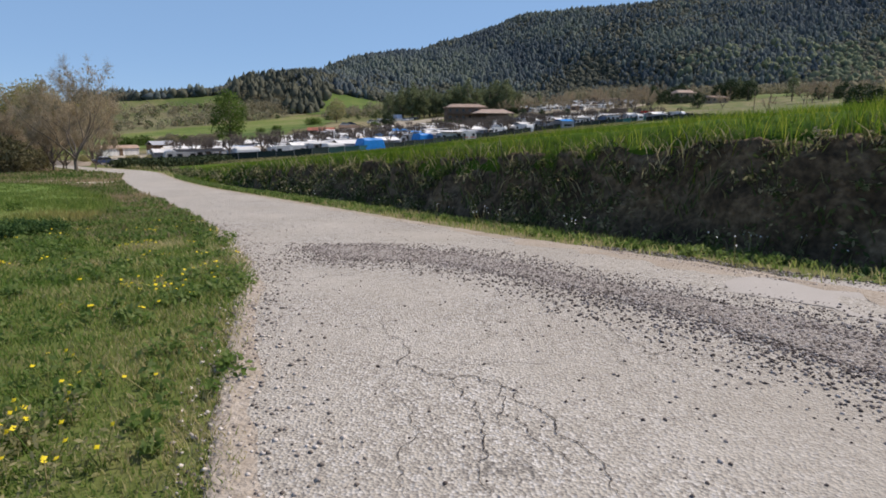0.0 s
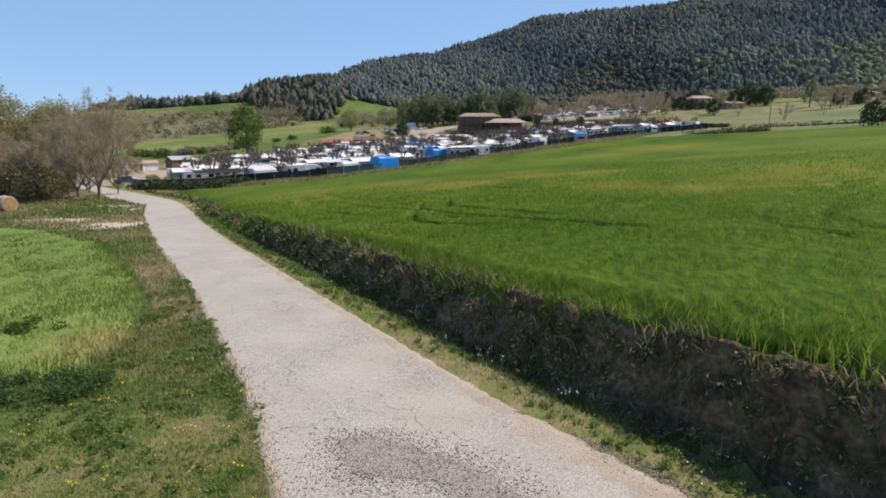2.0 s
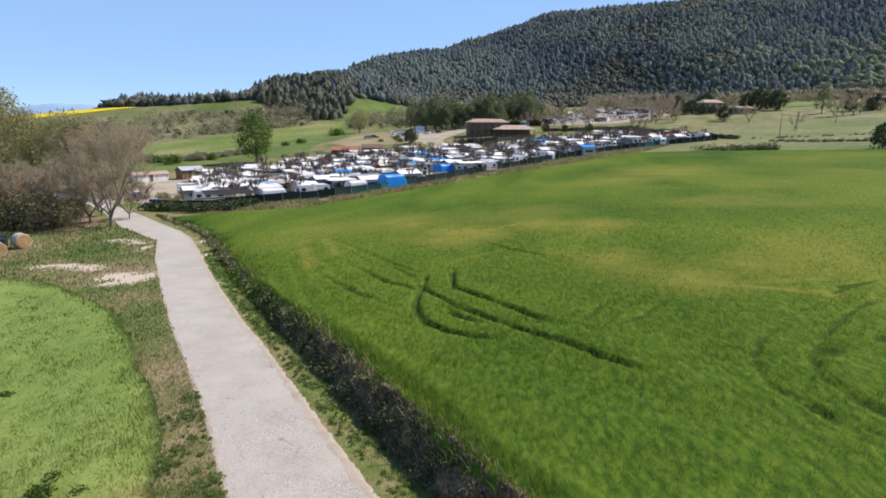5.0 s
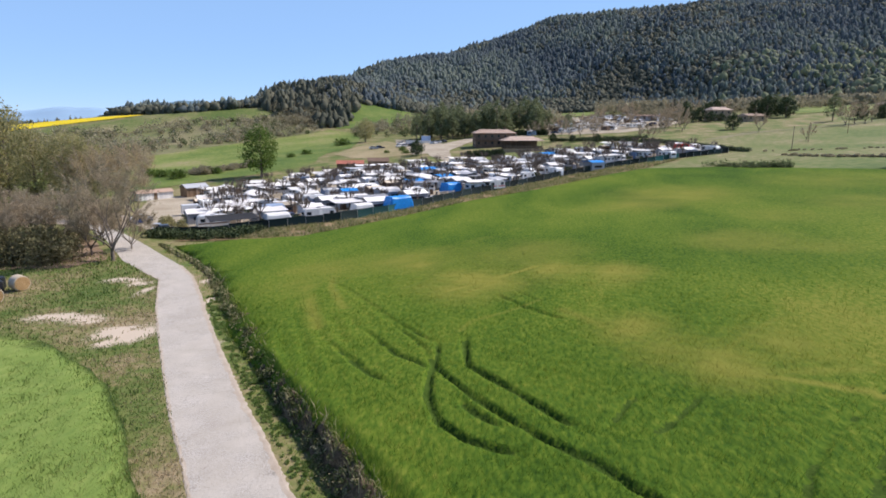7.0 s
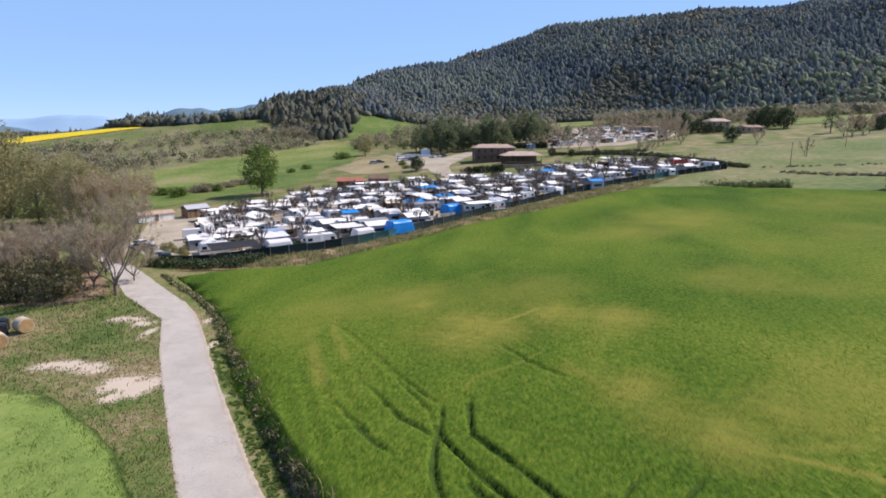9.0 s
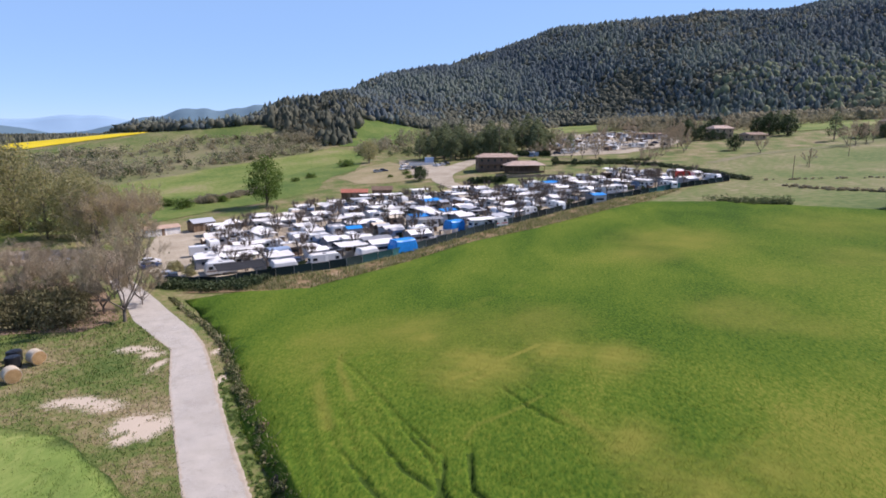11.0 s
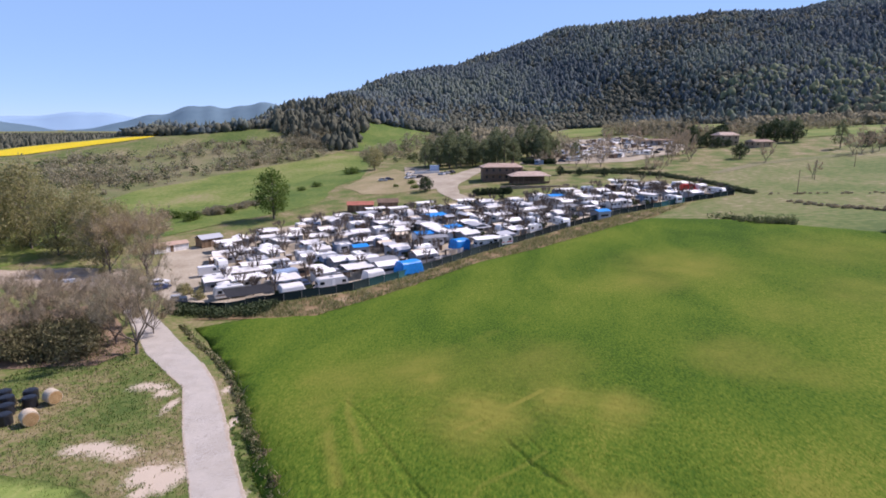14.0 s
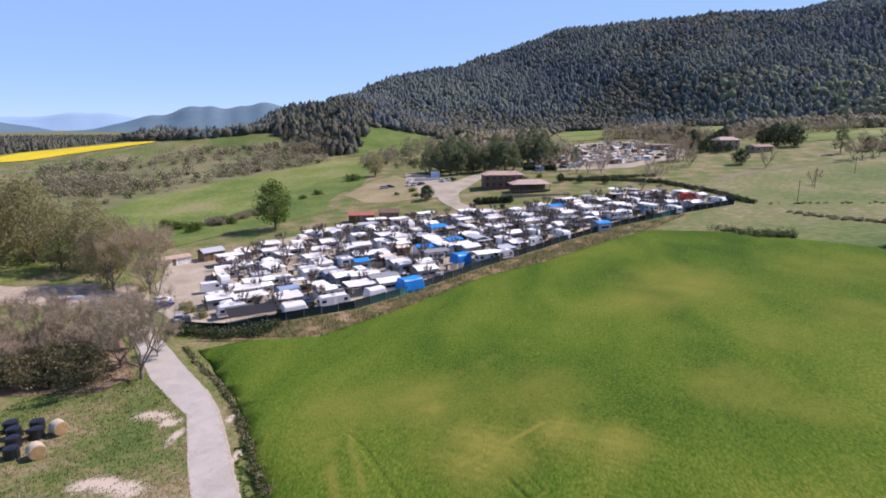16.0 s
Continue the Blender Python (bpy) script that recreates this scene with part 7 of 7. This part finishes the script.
# ---- restaurant, farm, upper camp ----
def tiled_roof(parent, x0, y0, x1, y1, z, rise, over=0.6, hip=0.35, material=None):
    """A hipped roof of overlapping courses."""
    x0, y0, x1, y1 = x0 - over, y0 - over, x1 + over, y1 + over
    bm = bmesh.new()
    courses = 9
    inset_x, inset_y = (x1 - x0) * hip * 0.5, (y1 - y0) * 0.5
    vb = None
    for k in range(courses):
        a, b = k / courses, (k + 1) / courses
        lo = [(x0 + inset_x * a, y0 + inset_y * a), (x1 - inset_x * a, y0 + inset_y * a), (x1 - inset_x * a, y1 - inset_y * a), (x0 + inset_x * a, y1 - inset_y * a)]
        hi = [(x0 + inset_x * b, y0 + inset_y * b), (x1 - inset_x * b, y0 + inset_y * b), (x1 - inset_x * b, y1 - inset_y * b), (x0 + inset_x * b, y1 - inset_y * b)]
        va = [bm.verts.new((x, y, z + rise * a + 0.05)) for x, y in lo]
        vc = vb or [bm.verts.new((x, y, z - 0.06)) for x, y in lo]
        vb = [bm.verts.new((x, y, z + rise * b)) for x, y in hi]
        for i in range(4):
            j = (i + 1) % 4
            bm.faces.new((va[i], va[j], vb[j], vb[i]))
            bm.faces.new((vc[i], vc[j], va[j], va[i]))
        if k == 0:
            bm.faces.new(vc[::-1])
    bm.faces.new(vb)
    return part("roof", bm, material or M_TILE, parent)


def house(label, w, d, storeys, wall, x, y, turn, cols=4, rise=1.6, name="house", hip=0.35):
    root = new(name)
    h = 2.8 * storeys
    block("wall", root, wall, -w / 2, -d / 2, -1.2, w / 2, d / 2, h)
    tiled_roof(root, -w / 2, -d / 2, w / 2, d / 2, h, rise, hip=hip)
    for s in range(storeys):
        z = 2.8 * s + 0.9
        for c in range(cols):
            cx = -w / 2 + w * (c + 0.5) / cols
            for yy in (-d / 2, d / 2):
                win = block("window", root, M_BROWNWALL, cx - 0.55, yy - 0.05, z, cx + 0.55, yy + 0.05, z + 1.25)
                block("pane", win, M_GLASS, cx - 0.45, yy - 0.065, z + 0.1, cx + 0.45, yy + 0.065, z + 1.15)
        for yy in (-d / 4, d / 4):
            for xx in (-w / 2, w / 2):
                win = block("window", root, M_BROWNWALL, xx - 0.05, yy - 0.5, z, xx + 0.05, yy + 0.5, z + 1.25)
                block("pane", win, M_GLASS, xx - 0.065, yy - 0.4, z + 0.1, xx + 0.065, yy + 0.4, z + 1.15)
    block("door", root, M_WOOD, -0.5, -d / 2 - 0.07, 0, 0.5, -d / 2 + 0.02, 2.1)
    block("chimney", root, wall, w * 0.25, -0.3, h + 0.2, w * 0.25 + 0.6, 0.3, h + rise + 0.8)
    put(root, x, y, turn)
    return tagged(root, label, "house")


rest = house("two-storey brown restaurant with a low tiled hip roof", 17, 9, 2, M_BROWNWALL, 9.5, 258, 8, 6, 1.5, "restaurant")
block("balcony", rest, M_WOOD, -8.5, -5.7, 2.55, 8.5, -4.5, 2.75)
for i in range(9):
    post("balcony_post", rest, M_WOOD, -8.3 + i * 2.07, -5.6, 0, 3.6, 0.06)
terrace = tagged(new("terrace_roof"), "low brown tiled roof on timber posts beside the restaurant", "shelter")
tiled_roof(terrace, -8, -3.6, 8, 3.6, 3.2, 1.7, 0.5, 0.45)
for i in range(8):
    for y in (-3.4, 3.4):
        post("post", terrace, M_WOOD, -7.7 + i * 2.2, y, -0.5, 3.2, 0.1)
block("rear_wall", terrace, M_BROWNWALL, -7.6, 2.6, -0.5, 7.6, 2.8, 3.15)
block("railing", terrace, M_WOOD, -7.7, -3.46, 0.1, 7.7, -3.38, 1.0)
put(terrace, 20.5, 246, 12)
hedge_box = bush(3.2, 2.8, M_DARKLEAF, "tall clipped dark hedge below the restaurant", 110, 22, 0.2)
put(hedge_box, -1, 223.5)
for i in range(1, 6):
    repeat(hedge_box, -1 + i * 2.4, 223.5 + i * 0.2, i * 70, 0.95 + 0.05 * (i % 3))["group"] = "hedge below the restaurant"
hedge_box["group"] = "hedge below the restaurant"
for i in range(8):
    repeat(hedge_box, 24 + i * 1.9, 306 - i * 0.5, i * 50, 1.1)["group"] = "hedge of the upper camp"
wall_low = tagged(new("retaining_wall"), "low pale stone retaining wall below the terrace", "wall")
for i in range(14):
    block("stone_course", wall_low, M_WALLSTONE, -14 + i * 2, -0.25, -1.0, -12.04 + i * 2, 0.25, 0.9 + 0.05 * (i % 3))
put(wall_low, 22, 234, 6)
hut = tagged(new("bar_terrace"), "flat pale terrace with low white walls by the car park", "terrace")
block("deck", hut, M_COVER, -6, -4, -1.5, 6, 4, 0.5)
block("parapet", hut, M_COVER, -6.1, -4.1, 0.5, 6.1, -3.9, 1.2)
block("hut", hut, M_BLUEGREY, 1.5, 4.2, -1, 6, 7.5, 3.2)
put(hut, -26, 290, 5)
house("ochre stone farmhouse with tiled roof", 12, 9, 2, M_WALLSTONE, 144, 358, 12, 3, 1.8, "farmhouse")
house("grey-brown stone barn with flat tiled roof", 12, 8, 1, M_WALLSTONE, 158, 346, 18, 3, 1.2, "farmhouse", 0.1)
house("long low farm shed with grey walls", 22, 6, 1, M_GREYCANVAS, 108, 368, 5, 5, 0.8, "farm_shed", 0.05)
house("stone farmhouse half hidden by trees", 14, 8, 1, M_WALLSTONE, 262, 388, 20, 4, 1.4, "farmhouse")
up_rng = np.random.default_rng(33)
for r in range(8):
    for c in range(15):
        x, y = 30 + c * 5.6 + r * 4.0 + up_rng.normal() * 0.7, 303 + r * 12 + c * 2.2 + up_rng.normal() * 0.7
        if inside(np.array([x]), np.array([y]), [(24, 303), (40, 296), (74, 294), (106, 332), (118, 352), (102, 416), (72, 416), (44, 388)])[0]:
            key = str(up_rng.choice(["c1", "c2", "c3", "a1", "g1", "v1", "k2", "k3", "a4", "s1", "g2", "s1", "k4", "l2", "a2", "p1", "p2"]))
            stand(key, x, y, 30 + up_rng.normal() * 12 + 90 * up_rng.integers(0, 2), "pitches of the upper campsite")


def pole(x, y, h):
    root = tagged(new("utility_pole"), "slim wooden utility pole in the pasture", "pole", "utility poles")
    bm = bmesh.new()
    cyl(bm, 0.14, h + 0.6, Matrix.Translation((0, 0, h / 2 - 0.3)), 8, 0.09)
    part("shaft", bm, M_WOOD, root)
    block("crossarm", root, M_WOOD, -0.5, -0.05, h - 0.6, 0.5, 0.05, h - 0.5)
    put(root, x, y, 30)


pole(103.6, 198, 8.0)
pole(127.2, 231.6, 7.5)
pole(160, 262, 7.5)


# ---- bales ----
def bale(label, side, face, r, w, upright, x, y, turn):
    root = new("round_bale")
    m = Matrix.Translation((0, 0, w / 2 if upright else r)) @ (Matrix() if upright else pose(0, 0, 0, 90))
    bm = bmesh.new()
    cyl(bm, r, w, m, 28)
    soften(bm, 0.08)
    for q in bm.verts:
        n = noise.noise(q.co * 2.2 + Vector((x, y, 0)))
        q.co += Vector((n, -n, n * 0.6)) * 0.05
    part("wrap", bm, side, root)
    for s in (-1, 1):
        bm = bmesh.new()
        for k in range(5):
            cyl(bm, (r - 0.1) * (1 - k * 0.19), 0.02, m @ Matrix.Translation((0, 0, s * (w / 2 + 0.012 * (k + 1)))), 24)
        part("end_face", bm, face, root)
    put(root, x, y, turn)
    return tagged(root, label, "bale", "bales at the meadow edge")


bale("straw bale in pale net wrap on its side", M_NETWRAP, M_STRAW, 0.85, 1.4, False, -50.0, 62.4, 62)
bale("straw bale in pale net wrap on its side", M_NETWRAP, M_STRAW, 0.85, 1.4, False, -48.7, 57.2, 52)
for x, y in ((-51.4, 57.0), (-53.0, 59.2), (-54.6, 61.2), (-52.0, 61.4), (-53.3, 63.2), (-56.3, 62.8), (-55.2, 58.6), (-57.2, 60.6)):
    bale("silage bale wrapped in glossy black film", M_BLACKWRAP, M_BLACKWRAP, 0.8, 1.25, True, x, y, 10)
trough = tagged(new("water_trough"), "long white trough beside the dusty track", "trough")
block("basin", trough, M_COVER, -2.6, -0.5, 0, 2.6, 0.5, 0.7, soft=0.05)
put(trough, -90.5, 120, 20)


# ---- lane details ----
road_tree = bvhtree.BVHTree.FromPolygons([q.co for q in road.data.vertices], [tuple(q.vertices) for q in road.data.polygons])


def on_road(x, y):
    """Height of the concrete, or of the ground beside it."""
    z = ground(x, y) + 0.01
    for i in range(len(z)):
        at = road_tree.ray_cast(Vector((x[i], y[i], 9.0)), Vector((0, 0, -1)))[0]
        if at is not None:
            z[i] = at.z
    return z


def fringe(name, line, way, wide, label, inward):
    """Sandy gravel that spreads over the rim of the concrete and feathers into the grass."""
    pts = np.array(densify(line, 0.22, False))
    d = np.gradient(pts, axis=0)
    d /= np.linalg.norm(d, axis=1)[:, None]
    n = np.stack([d[:, 1], -d[:, 0]], -1) * way
    v, m = [], 6
    for p, q in zip(pts, n):
        w = wide * (0.6 + 0.8 * rng.random())
        reach = 0.06 + inward * max(0.0, 0.45 + 0.9 * ripple(p[0] * 3.1, p[1] * 3.1) + 0.35 * rng.random())
        for k, o in enumerate((-reach, -0.5 * reach, -0.04, 0.02, 0.5 * w, w)):
            c = p + q * o
            e = p + q * min(o, -0.05)
            z = on_road(e[:1], e[1:])[0] + (0.0015, 0.005, 0.006, 0.005)[k] if k < 4 else up(c[0], c[1]) + (0.012, -0.05)[k - 4]
            v.append((c[0], c[1], z))
    f = [(j * m + i, j * m + i + 1, (j + 1) * m + i + 1, (j + 1) * m + i) for j in range(len(pts) - 1) for i in range(m - 1)]
    return tagged(new(name, mesh_of(v, f, M_SAND)), label, "gravel edge", kind="structure")


fringe("gravel_edge", ROAD_L[2:17], -1, 0.12, "dusty gravel edge between concrete and grass", 0.12)
fringe("gravel_edge", ROAD_R[1:6], 1, 0.36, "sandy edge of the lane below the bank", 0.6)
fringe("gravel_edge", ROAD_R[5:17], 1, 0.30, "sandy edge of the lane below the bank", 0.22)


def pebbles(name, label, x, y, size, material=M_STONE):
    n = len(x)
    base = np.array([(1, 0, 0), (-1, 0, 0), (0, 1, 0), (0, -1, 0), (0, 0, 0.7), (0, 0, -0.7)], float)
    v = base[None] * (0.65 + 0.7 * rng.random((n, 6, 1))) * size[:, None, None]
    a = rng.random(n) * 6.28
    c, s = np.cos(a)[:, None], np.sin(a)[:, None]
    z = on_road(x, y)
    v = np.stack([v[..., 0] * c - v[..., 1] * s + x[:, None], v[..., 0] * s + v[..., 1] * c + y[:, None], v[..., 2] + z[:, None] + 0.25 * size[:, None]], -1).reshape(-1, 3)
    f = np.array([(0, 2, 4), (2, 1, 4), (1, 3, 4), (3, 0, 4), (2, 0, 5), (1, 2, 5), (3, 1, 5), (0, 3, 5)])
    faces = (np.arange(n)[:, None, None] * 6 + f[None]).reshape(-1, 3)
    return tagged(new(name, raw_mesh(v, faces, material)), label, "gravel", kind="stuff")


STREAK = [(-1.9, 8.7), (-1.3, 8.8), (0.2, 7.9), (1.1, 6.8), (1.7, 5.7), (2.4, 4.9), (3.0, 4.4), (3.4, 3.8), (4.4, 2.6), (3.4, 1.8), (2.9, 3.0), (2.5, 3.6), (2.1, 4.3), (1.5, 5.2), (0.8, 6.3), (-0.2, 7.4), (-1.5, 7.6)]
EDGE_STREAK = [(2.2, 9.1), (3.1, 8.3), (3.8, 6.9), (4.7, 5.7), (5.4, 4.6), (5.0, 4.4), (4.4, 5.2), (3.6, 5.9), (2.9, 7.3), (2.2, 8.6)]
x, y = rng.uniform(-2.5, 5.6, 260000), rng.uniform(1.4, 9.2, 260000)
d, _, _ = along(x, y, STREAK + STREAK[:1])
ok = (inside(x, y, STREAK) & (rng.random(260000) < (0.72 + 0.9 * ripple(x * 1.6, y * 1.6)) * (1 - 0.62 * smooth(4.0, 6.2, y)))) | (np.abs(d) < 0.9 * rng.random(260000) ** 5) | (inside(x, y, EDGE_STREAK) & (rng.random(260000) < 0.3))
ring = wobble(STREAK, 0.22, 0.14)
ix, iy = rng.uniform(-2.5, 5.6, 2500), rng.uniform(1.4, 9.2, 2500)
keep = inside(ix, iy, ring)
pts = [Vector(p) for p in ring] + [Vector(p) for p in zip(ix[keep], iy[keep])]
gv, _, gf, _, _, _ = geometry.delaunay_2d_cdt(pts, [(i, (i + 1) % len(ring)) for i in range(len(ring))], [list(range(len(ring)))], 1, 1e-4)
bx, by = np.array([p.x for p in gv]), np.array([p.y for p in gv])
child("gravel_patch", mesh_of(np.stack([bx, by, on_road(bx, by) + 0.003 + 0.004 * rng.random(len(bx))], -1), [list(q) for q in gf], M_GRAVEL), road, "broken concrete worn down to gravel")
pebbles("loose_gravel", "loose grey gravel strewn across the broken concrete", x[ok], y[ok], 0.006 + 0.013 * rng.random(ok.sum()) ** 2, M_CHIPPING)
ring = wobble([(2.75, 5.4), (3.0, 6.1), (3.6, 6.3), (4.3, 6.0), (4.5, 5.2), (4.0, 4.3), (3.6, 4.1), (3.35, 4.8)], 0.10, 0.15)
cx, cy = np.array([p[0] for p in ring]) + 0.03 * rng.normal(size=len(ring)), np.array([p[1] for p in ring]) + 0.03 * rng.normal(size=len(ring))
child("concrete_patch", mesh_of(np.stack([np.r_[cx, cx.mean()], np.r_[cy, cy.mean()], on_road(np.r_[cx, cx.mean()], np.r_[cy, cy.mean()]) + 0.004], -1), [(i, (i + 1) % len(cx), len(cx)) for i in range(len(cx))], M_PATCH, False), road, "smooth pale concrete patch")
x, y = rng.uniform(-14, 6, 90000), rng.uniform(1.2, 28, 90000)
s, sl = off_road(x, y)
ok = (s < 0.3) & (sl < 0.35) & (rng.random(90000) < 0.14 + 0.9 * np.exp(-np.minimum(-s, -sl).clip(0) / 0.3) + 0.5 * np.exp(-np.hypot(x - 1.2, y - 2.6) / 1.6))
pebbles("loose_gravel", "scattered small stones on the lane", x[ok], y[ok], 0.003 + 0.014 * rng.random(ok.sum()) ** 4, M_CHIPPING)


x, y = rng.uniform(-5, 0.6, 90000), rng.uniform(0.8, 13, 90000)
sl = off_road(x, y)[1]
ok = (sl > -0.7) & (sl < 0.25) & (rng.random(90000) < np.exp(-np.abs(sl + 0.06) / 0.2))
pebbles("loose_gravel", "pale gravel gathered along the grassy edge", x[ok], y[ok], 0.004 + 0.017 * rng.random(ok.sum()) ** 3)


def crack(points, wide):
    """A jagged crack along a wandering line, a shade below its crumbled lips."""
    pts = [np.array(p, float) for p in points]
    for _ in range(5):
        out = []
        for a, b in zip(pts, pts[1:]):
            L = np.linalg.norm(b - a)
            out += [a, (a + b) / 2 + rng.normal(size=2) * L * 0.13]
        pts = out + [pts[-1]]
    v = []
    n = len(pts)
    for i, p in enumerate(pts):
        d = pts[min(i + 1, n - 1)] - pts[max(i - 1, 0)]
        d /= np.linalg.norm(d) + 1e-9
        w = 0.42 * wide * (0.15 + 1.0 * rng.random()) * min(1.0, 4 * min(i, n - 1 - i) / n + 0.15)
        for s in (-1, 1):
            v.append((p[0] - d[1] * w * s, p[1] + d[0] * w * s))
    xs, ys = np.array([q[0] for q in v]), np.array([q[1] for q in v])
    z = on_road(xs, ys) + 0.002
    f = [(2 * i, 2 * i + 1, 2 * i + 3, 2 * i + 2) for i in range(n - 1)]
    return child("crack", mesh_of(np.stack([xs, ys, z + 0.004], -1), f, M_CRACK), road)


for line, wide in (([(-0.62, 5.2), (-0.5, 4.4), (-0.3, 3.6), (-0.1, 3.45), (0.2, 3.4), (0.42, 3.05), (0.6, 2.85), (0.68, 2.6), (0.75, 2.3), (0.9, 1.9)], 0.011), ([(-0.1, 3.5), (0.1, 3.1), (0.2, 2.9), (0.22, 2.5), (0.2, 2.2)], 0.010),
                   ([(0.2, 2.98), (0.4, 2.85), (0.52, 2.55), (0.62, 2.4)], 0.009), ([(0.2, 3.4), (0.35, 3.2), (0.3, 2.9), (0.42, 2.7)], 0.007), ([(-0.3, 3.5), (-0.2, 3.0), (-0.22, 2.5), (-0.1, 2.1)], 0.006), ([(0.9, 5.9), (1.0, 4.9), (1.3, 4.3), (1.4, 3.7), (1.42, 3.2)], 0.007),
                   ([(0.4, 5.5), (0.9, 4.9), (1.05, 4.4)], 0.006), ([(1.2, 4.3), (1.4, 3.8), (1.8, 3.6), (2.0, 3.5)], 0.007), ([(0.6, 4.6), (1.1, 4.1), (1.2, 3.6), (1.6, 3.0)], 0.005), ([(-1.6, 7.2), (-1.1, 6.4), (-0.7, 6.9)], 0.008), ([(-1.7, 7.7), (-1.1, 7.3), (-0.7, 6.9), (-0.1, 6.6)], 0.008),
                   ([(-2.4, 11.3), (-1.6, 10.9), (-1.3, 10.5)], 0.012), ([(-0.8, 8.5), (-0.6, 9.5), (-0.7, 10), (-1.1, 10), (-1.6, 10.9)], 0.014), ([(-5, 14.2), (-3.9, 12.4), (-3.2, 11.1), (-2.4, 11.3)], 0.010), ([(-4.2, 13.4), (-3.7, 12.6), (-3.6, 11.8)], 0.008),
                   ([(-8.6, 21.5), (-8.2, 19.4), (-7.2, 17.8), (-6.0, 15.6)], 0.012), ([(-7.6, 19.8), (-6.2, 17.2), (-5.4, 15.2)], 0.01), ([(0.5, 5.2), (0.2, 4.6), (0.35, 4.1), (0.1, 3.7)], 0.005)):
    crack(line, wide)
